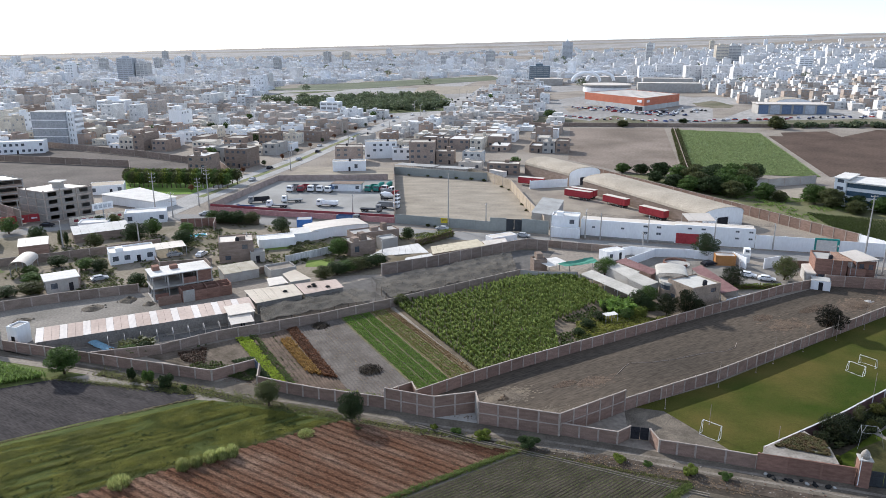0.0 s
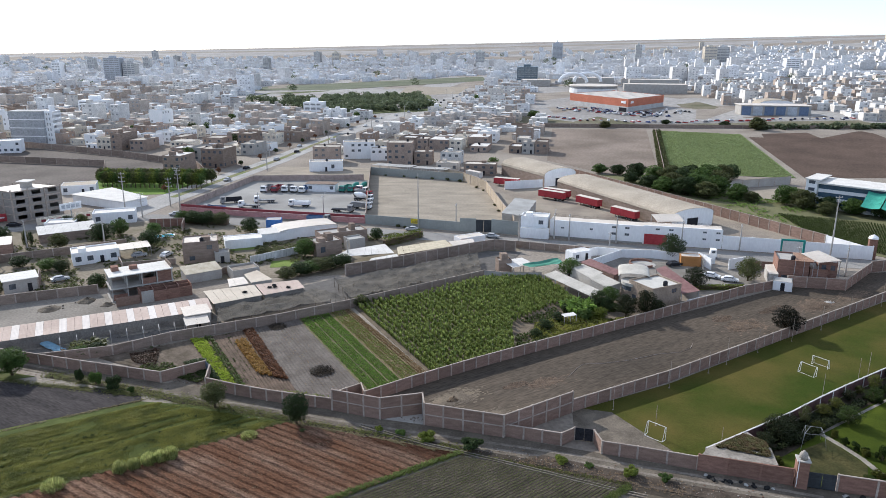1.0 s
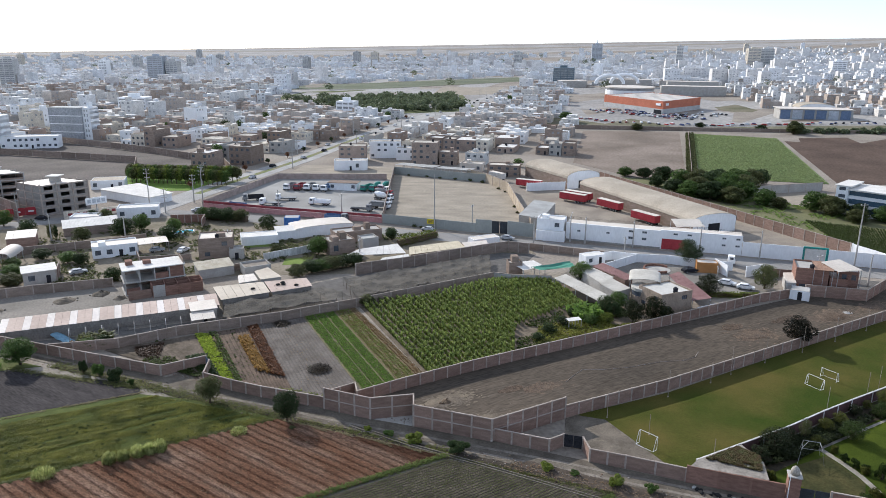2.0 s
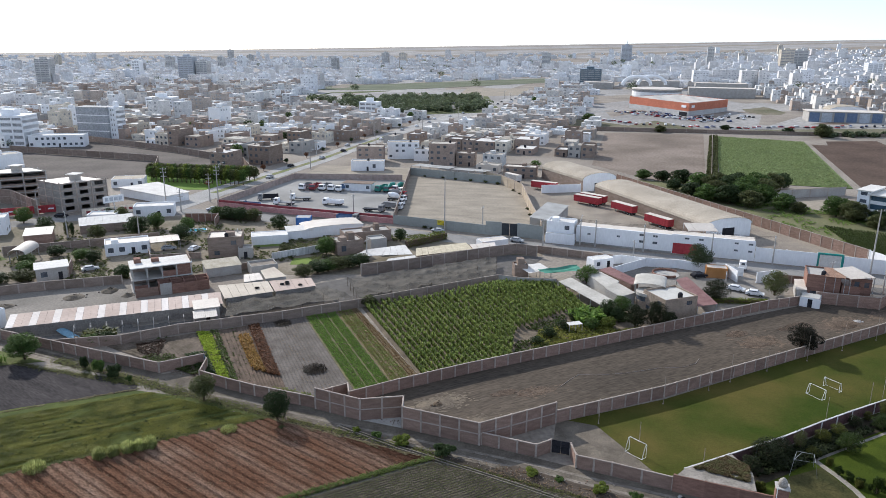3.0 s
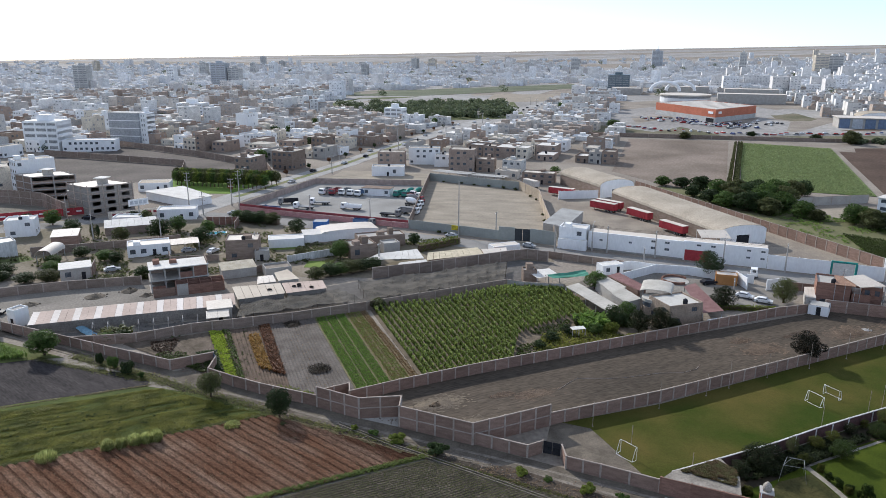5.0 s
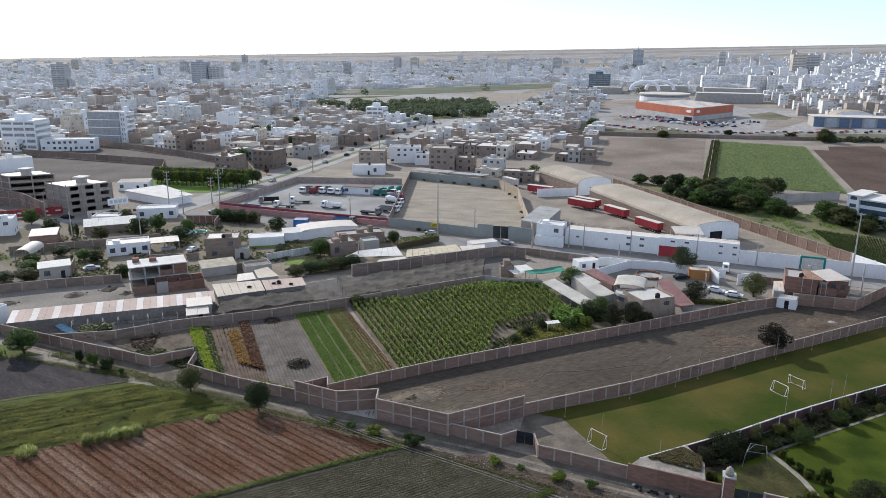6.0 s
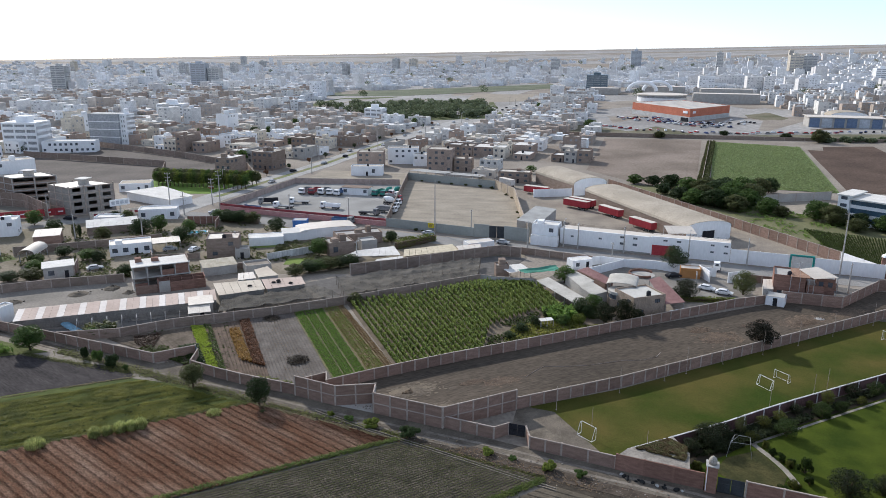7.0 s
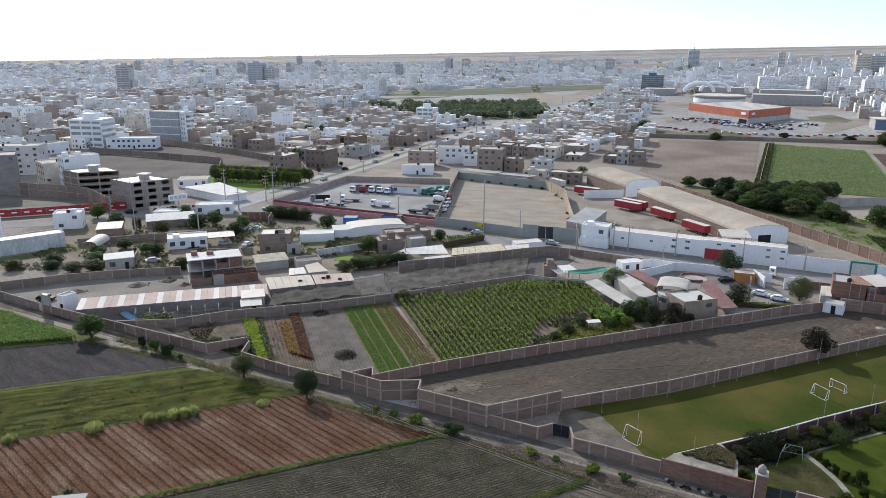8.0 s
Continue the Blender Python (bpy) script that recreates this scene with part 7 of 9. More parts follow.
# strips of grass and weeds along the edges
VERGE = leafy("verge_grass", (0.20, 0.20, 0.075), (0.12, 0.135, 0.045), trans=0.4, scale=0.3)
HEDGE_GREEN = leafy("border_green", (0.235, 0.27, 0.085), (0.11, 0.155, 0.045), trans=0.45, scale=0.4)
DRY_GRASS = leafy("dry_grass", (0.30, 0.255, 0.15), (0.20, 0.17, 0.09), trans=0.35, scale=0.3)
STRIPS = (((-32, 67.3), (10.6, 95.8), 0.8, 5200, HEDGE_GREEN, "hedge_weeds", 0.12, 0.42),
          ((10.8, 95.9), (34.5, 88.0), 0.8, 700, VERGE, "verge_weeds", 0.03, 0.25),
          ((22, 77.2), (34, 87.4), 0.9, 1500, HEDGE_GREEN, "hedge_weeds", 0.12, 0.42),
          ((-58, 79), (-18, 104.6), 0.7, 1500, VERGE, "verge_weeds", 0.1, 0.22),
          ((-34, 110.6), (-17, 105.4), 2.0, 1300, VERGE, "verge_weeds", 0.03, 0.28),
          ((-66, 121.4), (-34, 110.6), 2.4, 2400, VERGE, "verge_weeds", 0.03, 0.28),
          ((-17, 105.2), (12, 96.9), 1.3, 1000, VERGE, "verge_weeds", 0.03, 0.26),
          ((-16.6, 103.9), (10.6, 95.4), 0.6, 1600, DRY_GRASS, "dry_verge", 0.1, 0.3),
          ((20, 94.2), (42, 86.6), 2.6, 500, STUBBLE, "dry_verge", 0.03, 0.2),
          ((-110, 72.6), (-44, 111.8), 0.5, 1500, DRY_GRASS, "dry_verge", 0.04, 0.16),
          ((-20, 115.0), (-9, 112), 1.0, 300, LEAF_BRIGHT, "verge_weeds", 0.03, 0.35),
          ((62, 171.2), (84, 172.0), 1.6, 400, LEAF_BRIGHT, "hedge_weeds", 0.03, 0.35),
          ((-46, 113.4), (-74, 119), 1.4, 1100, VERGE, "verge_weeds", 0.03, 0.26))
for k, (a, b, wd, n, mat, nm, z_, tall) in enumerate(STRIPS):
    rnd = random.Random(200 + k)
    g = Geo()
    for i in range(n):
        t_ = rnd.random()
        if noise.noise((t_ * 14, k, 1.0)) < -0.3 and nm != "hedge_weeds":
            continue
        p = lerp(a, b, t_)
        tuft(g, p[0] + rnd.gauss(0, wd * 0.35), p[1] + rnd.gauss(0, wd * 0.35), z_, rnd.uniform(0.1, 0.24), tall * rnd.uniform(0.35, 1.1), 6, rnd, width=0.2)
    tagged(new(nm, g.mesh(nm, mat)), "strip of pale dry grass along a field edge" if nm == "dry_verge" else "strip of weeds and grass along a field edge", "weeds", kind="stuff")
rub = Geo()
rr = random.Random(61)
for k in range(1500):
    a, b, wd = (((20, 94.6), (60, 82.2), 1.3), ((-66, 121.6), (-17, 105.8), 0.9), ((-17, 105.4), (20, 95), 0.9), ((-43, 119.6), (17, 101.8), 0.5))[k % 4]
    p = lerp(a, b, rr.random())
    x, y, s_ = p[0] + rr.gauss(0, wd), p[1] + rr.gauss(0, wd), rr.uniform(0.04, 0.13)
    an = rr.uniform(0, 6.28)
    q = [(x + s_ * rr.uniform(0.6, 1.3) * math.cos(an + t_ * 1.571), y + s_ * rr.uniform(0.6, 1.3) * math.sin(an + t_ * 1.571)) for t_ in range(4)]
    rub.prism(q, 0.0, 0.06 + s_ * rr.uniform(0.5, 1.0))
tagged(new("rubble", rub.mesh("rubble", palette("rubble_stone", [(0.20, 0.155, 0.12), (0.24, 0.21, 0.18), (0.13, 0.105, 0.085), (0.22, 0.135, 0.10), (0.28, 0.25, 0.22)]))), "scattered stones and brick rubble along the lane", "rubble", kind="stuff")
sow("yard_weeds", "patchy weeds and grass between the houses", [(-140, 156), (-78, 170), (-10, 206), (-118, 226)], 90, 60, 0.6, 0.5, 6, YARD_WEED, 41, jitter=0.9, keep=0.6, patchy=0.5, z=0.02)
sow("yard_weeds", "patchy weeds between sheds and road", [(-110, 205), (-35, 205), (-5, 224), (-90, 236)], 60, 40, 0.6, 0.5, 6, YARD_WEED, 42, jitter=0.9, keep=0.6, patchy=0.48, z=0.02)
sow("garden_plants", "rough rows of garden plants behind the lot wall", [(25.5, 135), (52, 152), (49, 158), (27.5, 148)], 50, 26, 0.42, 0.5, 7, MEADOW, 43, jitter=0.7, keep=0.75, patchy=0.34)
sow("garden_plants", "rough low plants beside the tall crop", [(22.6, 133.6), (29.5, 138), (34, 158.5), (23, 148)], 18, 36, 0.42, 0.45, 7, WEED, 48, jitter=0.8, keep=0.55, patchy=0.4)
# Dark leaves sown here also stand for the wall's shade on the bed.
sow("bed_plants", "dark low plants in the garden bed", [(57, 96.5), (60, 97.5), (112, 134.5), (101, 129.0)], 6, 120, 0.4, 0.6, 7, GARDEN_DARK, 46, jitter=0.6, keep=0.6)
sow("bed_plants", "dark low plants in the garden bed", [(58, 99.5), (63, 98.6), (80, 111.8), (72.6, 110.4)], 22, 60, 0.4, 0.6, 7, GARDEN_DARK, 47, jitter=0.6, keep=0.5)
sow("banana_plants", "broad-leaved banana plants", [(37, 151), (43, 154), (40, 160), (34.5, 157)], 7, 7, 1.3, 2.2, 9, BEDGREEN, 44, jitter=0.6, keep=0.8, width=0.22)
sow("banana_plants", "broad-leaved banana plants beside the yard wall", [(-66.5, 129.6), (-59, 131.5), (-61, 134.5), (-67.5, 132.5)], 6, 4, 1.2, 2.0, 9, LEAF_OLIVE, 45, jitter=0.6, keep=0.8, width=0.2)

# ---- shade net and yard structures ----
NET = material("shade_net_cloth", (0.135, 0.122, 0.104), (0.085, 0.077, 0.066), scale=0.3, fine=3, rough=0.9, bump=0.3)
_t = NET.node_tree
_tr, _mx = _t.nodes.new("ShaderNodeBsdfTransparent"), _t.nodes.new("ShaderNodeMixShader")
_mx.inputs[0].default_value = 0.22
_t.links.new(_t.nodes["Principled BSDF"].outputs[0], _mx.inputs[1])
_t.links.new(_tr.outputs[0], _mx.inputs[2])
_t.links.new(_mx.outputs[0], _t.nodes["Material Output"].inputs[0])


def shade_net(label, quad, nu, nv, seed, top=2.5, sag=0.65):
    rnd = random.Random(seed)
    root = thing("shade_net", label, "shade net")
    peaks = [[top + rnd.choice((-0.35, -0.15, 0.0, 0.2)) for _ in range(nv + 1)] for _ in range(nu + 1)]

    def f(u, v):
        x, y = bil(quad, u, v)
        a, b = u * nu, v * nv
        i, j = min(int(a), nu - 1), min(int(b), nv - 1)
        fa, fb = a - i, b - j
        z = lerp((lerp((peaks[i][j],), (peaks[i + 1][j],), fa)[0],), (lerp((peaks[i][j + 1],), (peaks[i + 1][j + 1],), fa)[0],), fb)[0]
        d = math.hypot(min(fa, 1 - fa), min(fb, 1 - fb)) * 2
        return (x, y, z - sag * min(1, d) ** 0.55 + 0.18 * noise.noise((x * 0.4, y * 0.4, seed)))

    part("net", Geo().grid(nu * 6, nv * 6, f), NET, root, smooth=True)
    for i in range(nu + 1):
        for j in range(nv + 1):
            x, y = bil(quad, i / nu, j / nv)
            part("pole", Geo().tube([(x, y, 0), (x, y, peaks[i][j] + 0.05)], [0.05, 0.04], 5), BARK, root)
    return root


shade_net("sagging grey shade net on wooden poles", [(-14.2, 158.4), (17, 181.0), (16.5, 196.5), (-20.5, 172.0)], 14, 4, 1, top=2.3, sag=0.35)
shade_net("flat grey shade net behind the plot wall", [(-41.2, 143.6), (-15.7, 158.6), (-23.8, 165.0), (-43.6, 151.4)], 8, 3, 2, top=2.25, sag=0.2)
# Darker slab: the nets' shade is put into the ground colour.
flat("net_yard", [(-30, 172), (-18, 157), (22, 183), (30, 205), (20, 206), (-20, 180)], material("dark_yard", (0.15, 0.14, 0.13), (0.11, 0.10, 0.09)), "yard ground under the nets, coloured dark as if shaded", "ground", z=0.03)
flat("yard_west", [(-150, 119), (-110, 138), (-84, 128.5), (-40, 150), (-40, 158), (-62, 160), (-78, 166), (-94.2, 158.8), (-104, 153), (-116, 143.6)], material("pale_yard", (0.25, 0.225, 0.195), (0.17, 0.155, 0.135), scale=0.1, fine=2, bump=0.4), "pale dusty yard with gravel heaps", "ground", z=0.03)
flat("compound_yard", [(36, 186), (64, 170), (88, 176), (92, 190), (80, 194), (45, 203)], material("compound_ground", (0.25, 0.23, 0.205), (0.17, 0.155, 0.135), scale=0.15, fine=2, bump=0.2), "grey paved compound yard", "ground", z=0.035)
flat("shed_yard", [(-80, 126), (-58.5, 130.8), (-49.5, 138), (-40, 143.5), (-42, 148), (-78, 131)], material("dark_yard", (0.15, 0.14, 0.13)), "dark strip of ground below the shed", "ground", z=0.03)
for k in range(9):
    x, y = lerp((-70, 133.5), (-47, 143.2), k / 8)
    fr = thing("pipe_frame", "bent pale pipe frame of an old greenhouse", "frame", "greenhouse frames", at=Matrix.Translation((x, y, 0)) @ Matrix.Rotation(radians(118), 4, "Z"))
    part("hoop", Geo().tube([(-1.8, 0, 0), (-1.7, 0, 1.5), (-1.0, 0, 2.1), (0.4, 0, 2.2), (1.6, 0, 1.7), (1.8, 0, 0)], [0.06] * 6, 6), CONCRETE, fr)
    part("tie", Geo().bar((-1.7, 0, 1.5), (1.6, 0, 1.6), 0.05), CONCRETE, fr)
bt = thing("blue_sheet", "crumpled pale blue sheet boat cover on rubble", "tarpaulin", at=Matrix.Translation((-72, 133.6, 0)) @ Matrix.Rotation(radians(-28), 4, "Z"))
part("sheet", Geo().grid(10, 5, lambda u, v: (-4 + 8 * u, -1 + 2 * v, 1.5 - 1.1 * u + 0.35 * noise.noise((u * 5, v * 4, 2)) - 1.2 * abs(v - 0.5))), material("pale_blue", (0.22, 0.36, 0.45), (0.17, 0.29, 0.38)), bt)
part("keel", Geo().bar((-4, 0, 0.2), (4, 0, 0.15), 0.6, 0.4), BARK, bt)
GREEN_NET = material("green_net", (0.10, 0.27, 0.20), (0.075, 0.21, 0.15), rough=0.8)
gn = thing("green_canopy", "sagging dull green net canopy on poles", "canopy")
GQ = [(29.6, 180.8), (39.2, 184.6), (38.4, 189.4), (27.6, 183.4)]
part("net", Geo().grid(12, 8, lambda u, v: (*bil(GQ, u, v), 2.9 + 0.4 * noise.noise((u * 3, v * 3, 1)) - 0.6 * math.sin(math.pi * u) * math.sin(math.pi * v))), GREEN_NET, gn)
for q in GQ:
    part("pole", Geo().bar((*q, 0), (*q, 2.85), 0.1), METAL, gn)
pool = thing("pool", "small pool of bright blue water", "pool", at=Matrix.Translation((-85, 217.5, 0)) @ Matrix.Rotation(radians(25), 4, "Z"))
part("rim", Geo().box(-0.4, -0.4, 0, 6.4, 0, 0.3).box(-0.4, 3.5, 0, 6.4, 3.9, 0.3).box(-0.4, 0, 0, 0, 3.5, 0.3).box(6, 0, 0, 6.4, 3.5, 0.3), WHITE, pool)
part("water", Geo().box(0, 0, 0, 6, 3.5, 0.2), material("pool_water", (0.08, 0.42, 0.55), rough=0.1, bump=0.05), pool)


def heap(label, at, r, h, mat, seed, category="heap"):
    """A heap of earth or rubble with a ragged foot."""
    root = thing("heap", label, category, at=Matrix.Translation((*at, 0)))
    g = Geo()
    g.grid(14, 6, lambda u, v: (lambda a, q: (r * q * math.cos(a) * (1 + 0.25 * noise.noise((math.cos(a) * 1.5, math.sin(a) * 1.5, seed))), r * q * math.sin(a) * (1 + 0.25 * noise.noise((math.cos(a), math.sin(a) * 2, seed + 3))), h * (1 - q) ** 0.8 * (1 + 0.3 * noise.noise((q * 4, a, seed))) - 0.02))(2 * math.pi * u, v))
    part("mound", g, mat, root)
    rnd = random.Random(seed)
    for i in range(5):
        a, q = rnd.uniform(0, 6.28), rnd.uniform(0.6, 1.2) * r
        s = rnd.uniform(0.15, 0.35)
        part("lump", Geo().tube([(q * math.cos(a), q * math.sin(a), -0.05), (q * math.cos(a), q * math.sin(a), s * 0.6), (q * math.cos(a) + 0.05, q * math.sin(a), s)], [s, s * 0.8, s * 0.2], 6), mat, root)
    return root


for i, (x, y, r, h) in enumerate(((-78, 160.5, 2.2, 1.0), (-84, 155, 2.6, 0.9), (-96, 147, 2.0, 0.7), (-72, 158, 1.5, 0.8), (-62, 139.5, 1.4, 0.5), (-66, 137, 1.5, 0.6), (-54, 141.5, 1.3, 0.6))):
    heap("grey heap of gravel in the yard", (x, y), r, h, GRAVEL if i < 4 else material("dark_yard", (0.15, 0.14, 0.13)), i)


def brush_heap(label, at, r, h, seed):
    """A heap of cut twigs over a low earthen core."""
    root = heap(label, at, r * 0.75, h * 0.6, BARK, seed)
    rnd = random.Random(seed)
    g = Geo()
    for _ in range(150):
        a, q = rnd.uniform(0, 6.28), r * rnd.random() ** 0.6
        tuft(g, q * math.cos(a), q * math.sin(a), h * 0.5 * (1 - q / r) - 0.02, 0.5, h * 0.55, 5, rnd, 0.7, 0.1)
    part("twig", g, leafy("dark_twig", (0.06, 0.046, 0.034), (0.035, 0.028, 0.02), trans=0.05), root, "dark dry twigs")
    return root


brush_heap("dark heap of cut brush on the grey plot", (-15.0, 123.2), 2.3, 1.2, 21)
brush_heap("small dark heap of cut brush by the plot wall", (-28.7, 145.0), 1.9, 0.8, 25)
heap("dark heap of earth in the dirt lot", (9.6, 112.8), 1.0, 0.5, BARK, 22)
heap("pale rubble by the lot wall", (99.5, 163.2), 0.9, 0.4, CONCRETE, 23)
PALE_DIRT = material("pale_dirt", (0.19, 0.155, 0.115), (0.115, 0.096, 0.077), scale=0.3, fine=3, bump=0.5)
BROWN_EARTH = material("brown_earth", (0.165, 0.122, 0.088), (0.105, 0.082, 0.064), scale=0.35, fine=3, bump=0.6, grain=0.4)


def spill(name, label, x, y, a, b, mat, n=420):
    """Loose earth strewn in ragged shreds, thick in the middle and thin at its rim."""
    g = Geo()
    rnd = random.Random(round(x * 7 + y))
    c, s_ = math.cos(0.575), math.sin(0.575)
    for k in range(n):
        q, an = abs(rnd.gauss(0, 0.5)), rnd.uniform(0, 6.28)
        px, py = a * q * math.cos(an), b * q * math.sin(an)
        ex, ey = a * rnd.uniform(0.05, 0.17) * (1.15 - 0.5 * min(1, q)), b * rnd.uniform(0.05, 0.15) * (1.15 - 0.5 * min(1, q))
        ring = [(px + ex * w_ * math.cos(t_), py + ey * w_ * math.sin(t_)) for t_, w_ in [(m * 1.047, rnd.uniform(0.6, 1.2)) for m in range(6)]]
        z = 0.034 + 0.00006 * k
        g.poly([(x + u * c - v * s_, y + u * s_ + v * c, z) for u, v in ring])
    tagged(new(name, g.mesh(name, mat)), label, "earth", kind="stuff")


spill("pale_earth", "pale trodden earth in the lot corner", 9.5, 113.2, 6.4, 3.0, PALE_DIRT)
spill("pale_earth", "pale trodden earth along the lot wall", 16.0, 107.6, 5.0, 2.0, PALE_DIRT, 200)
for x, y, a, b in ((73.5, 148, 6.5, 3.6), (95, 161, 8.5, 3.4), (27, 119.8, 5, 1.8), (108, 168, 7, 2.8)):
    spill("brown_earth", "brown loose earth on the dirt lot", x, y, a, b, BROWN_EARTH)
for i, (x, y, a, b) in enumerate(((73.0, 148, 5.0, 2.6), (26, 119.6, 3.2, 1.4), (21, 118.5, 2.6, 1.0), (70, 152, 3, 1.6), (84, 158, 5, 1.6), (95, 160, 4, 2))):
    g = Geo()
    rnd = random.Random(300 + i)
    for k in range(190):
        q, an = rnd.random() ** 0.5, rnd.uniform(0, 6.28)
        px, py = q * a * math.cos(an), q * b * math.sin(an)
        c, s = math.cos(0.55), math.sin(0.55)
        tuft(g, x + px * c - py * s, y + px * s + py * c, 0.03, 0.3, 0.05, 5, rnd)
    tagged(new("dry_brush", g.mesh("dry_brush", leafy("dead_brush", (0.17, 0.125, 0.09), (0.12, 0.085, 0.062), trans=0.1))), "scattered dry brown brush on the dirt lot", "brush", kind="stuff")
hose = thing("hose", "pale water pipe lying across the dirt lot", "pipe")
part("pipe", Geo().tube([(31.0, 122.1, 0.07), (33.0, 125.4, 0.07), (34.6, 127.5, 0.07), (38.5, 127.9, 0.07), (43.3, 129.2, 0.07), (50.4, 132.4, 0.07), (55.0, 133.4, 0.07), (57.8, 135.4, 0.07), (59.0, 137.8, 0.07)], [0.04] * 9, 6), PILLAR, hose)


# ---- goals, poles, pitch ----
def goal(a, b, back, h=2.15, label="small white football goal"):
    root = thing("football_goal", label, "football goal", "football goals")
    W = material("goal_white", (0.78, 0.78, 0.76), rough=0.5, bump=0)
    A, B = Vector((*a, 0.05)), Vector((*b, 0.05))
    K = Vector((*back, 0))
    H = Vector((0, 0, h))
    for n, p, q in (("post", A, A + H), ("post", B, B + H), ("crossbar", A + H, B + H), ("back_stay", A + H * 0.98 + K * 0.35, A + K), ("back_stay", B + H * 0.98 + K * 0.35, B + K), ("top_bar", A + H * 0.98, A + H * 0.98 + K * 0.35), ("top_bar", B + H * 0.98, B + H * 0.98 + K * 0.35), ("ground_bar", A, A + K), ("ground_bar", B, B + K), ("ground_bar", A + K, B + K)):
        part(n, Geo().bar(p, q, 0.065), W, root)
    return root


goal((40.5, 102.3), (42.7, 100.2), (-0.7, -0.75))
goal((75.4, 125.5), (77.1, 122.9), (-0.7, -0.4), 1.8)
goal((78.9, 128.4), (80.7, 126.0), (0.7, 0.5), 1.8)
goal((108.6, 151.6), (110.8, 148.8), (0.75, 0.65))
for i, (x, y, h) in enumerate(((62.3, 127.9, 5.6), (70.6, 133.6, 5), (80, 139.4, 5.6), (89.1, 145.6, 5.6), (98.6, 152.2, 5.6), (110.6, 160.6, 5.6), (48.4, 117.8, 5.2), (36.6, 109.6, 4.6), (42.4, 104.6, 3.6), (50.4, 97.6, 3.8), (73.7, 113.9, 5), (83.3, 120.3, 5), (86.6, 123.0, 5), (57.5, 124.0, 4.4))):
    pl = thing("net_pole", "slender pale pole beside the football pitch", "pole", "pitch poles", at=Matrix.Translation((x, y, 0)))
    part("shaft", Geo().tube([(0, 0, 0), (0, 0, h)], [0.042, 0.034], 6), PILLAR, pl)
    part("foot", Geo().box(-0.12, -0.12, 0, 0.12, 0.12, 0.1), PILLAR, pl)

# ---- garden corner ----
panel_wall("wall_pitch_garden", [(47.2, 94.9), (54.5, 99.5), (64.1, 105.6), (71.9, 111.2), (78.4, 115.6), (88.3, 122.0), (97.3, 127.7), (140, 155.6)], 2.0, "dark maroon brick wall with white coping between pitch and garden", gap=5.0, mat=material("maroon_brick", (0.15, 0.085, 0.08), (0.10, 0.06, 0.058), scale=0.6, fine=5), post=material("white_coping", (0.62, 0.6, 0.58)), proud=0.04)
cr = thing("corner_building", "low corner store with flat concrete roof and creeper", "store")
CP = [(45.4, 91.9), (55.2, 89.2), (56.0, 93.6), (54.4, 98.2), (50.6, 95.8), (47.0, 93.8)]
part("wall", Geo().prism([lerp(p, (50.5, 93.5), 0.03) for p in CP], 0, 2.4), BRICK, cr)
# Worn concrete, its colour lowered for tree shade over this corner.
part("roof", Geo().prism(CP, 2.4, 2.72), material("old_concrete", (0.29, 0.26, 0.225), (0.19, 0.17, 0.145), scale=0.5, fine=3), cr)
g = Geo()
rnd = random.Random(41)
for k in range(1400):
    p = bil([(48.0, 93.8), (54.9, 91.2), (55.8, 95.0), (53.6, 97.4)], rnd.random(), rnd.random())
    if noise.noise((p[0] * 0.6, p[1] * 0.6, 3)) > -0.32:
        tuft(g, p[0], p[1], 2.7, 0.32, 0.28, 5, rnd)
part("creeper", g, leafy("dry_creeper", (0.10, 0.10, 0.04), (0.10, 0.065, 0.035), trans=0.2), cr, "green creeper spreading over the roof")
tp = thing("tank_pillar", "brick pillar carrying a white water tank", "water tank")
part("pillar", Geo().prism([(57.1, 87.9), (58.6, 87.4), (59.0, 88.9), (57.5, 89.4)], 0, 4.2), BRICK_RED, tp)
part("cap", Geo().prism([(57.0, 87.8), (58.7, 87.3), (59.1, 89.0), (57.4, 89.5)], 4.2, 4.35), CONCRETE, tp)
part("tank", Geo().tube([(58.05, 88.4, 4.35), (58.05, 88.4, 5.0), (58.05, 88.4, 5.3), (58.05, 88.4, 5.42), (58.05, 88.4, 5.55)], [0.56, 0.56, 0.42, 0.2, 0.18], 20), material("stained_plastic", (0.36, 0.33, 0.29), (0.25, 0.23, 0.20), scale=2, fine=8), tp, "stained white plastic water tank", smooth=True)
part("pipe", Geo().tube([(57.2, 87.7, 0.4), (57.2, 87.7, 4.8)], [0.06, 0.06], 6), WHITE, tp)
ribbon("garden_path", [(66.4, 105.2), (67.8, 102.6), (69.6, 98.4), (70.6, 95.2), (71.2, 91.4)], 0.9, material("old_concrete", (0.29, 0.26, 0.225)), "pale concrete garden path", "path", z=0.06)
ribbon("garden_kerb", [(68.0, 102.6), (80, 110.6), (92, 118.6), (112, 132)], 0.5, material("old_concrete", (0.29, 0.26, 0.225)), "pale concrete kerb path through the garden", "path", z=0.06)
gf = thing("climbing_frame", "grey pipe climbing frame over the garden path", "climbing frame")
tops = [(63.2, 98.4, 2.4), (64.4, 100.8, 2.4), (66.6, 100.2, 2.4), (66.0, 97.9, 2.4)]
feet = [(62.6, 97.8, 0), (64.2, 101.4, 0), (67.0, 100.6, 0), (66.4, 97.6, 0)]
for i in range(4):
    part("leg", Geo().tube([feet[i], tops[i]], [0.028, 0.028], 6), METAL, gf)
    part("beam", Geo().tube([tops[i], tops[(i + 1) % 4]], [0.028, 0.028], 6), METAL, gf)
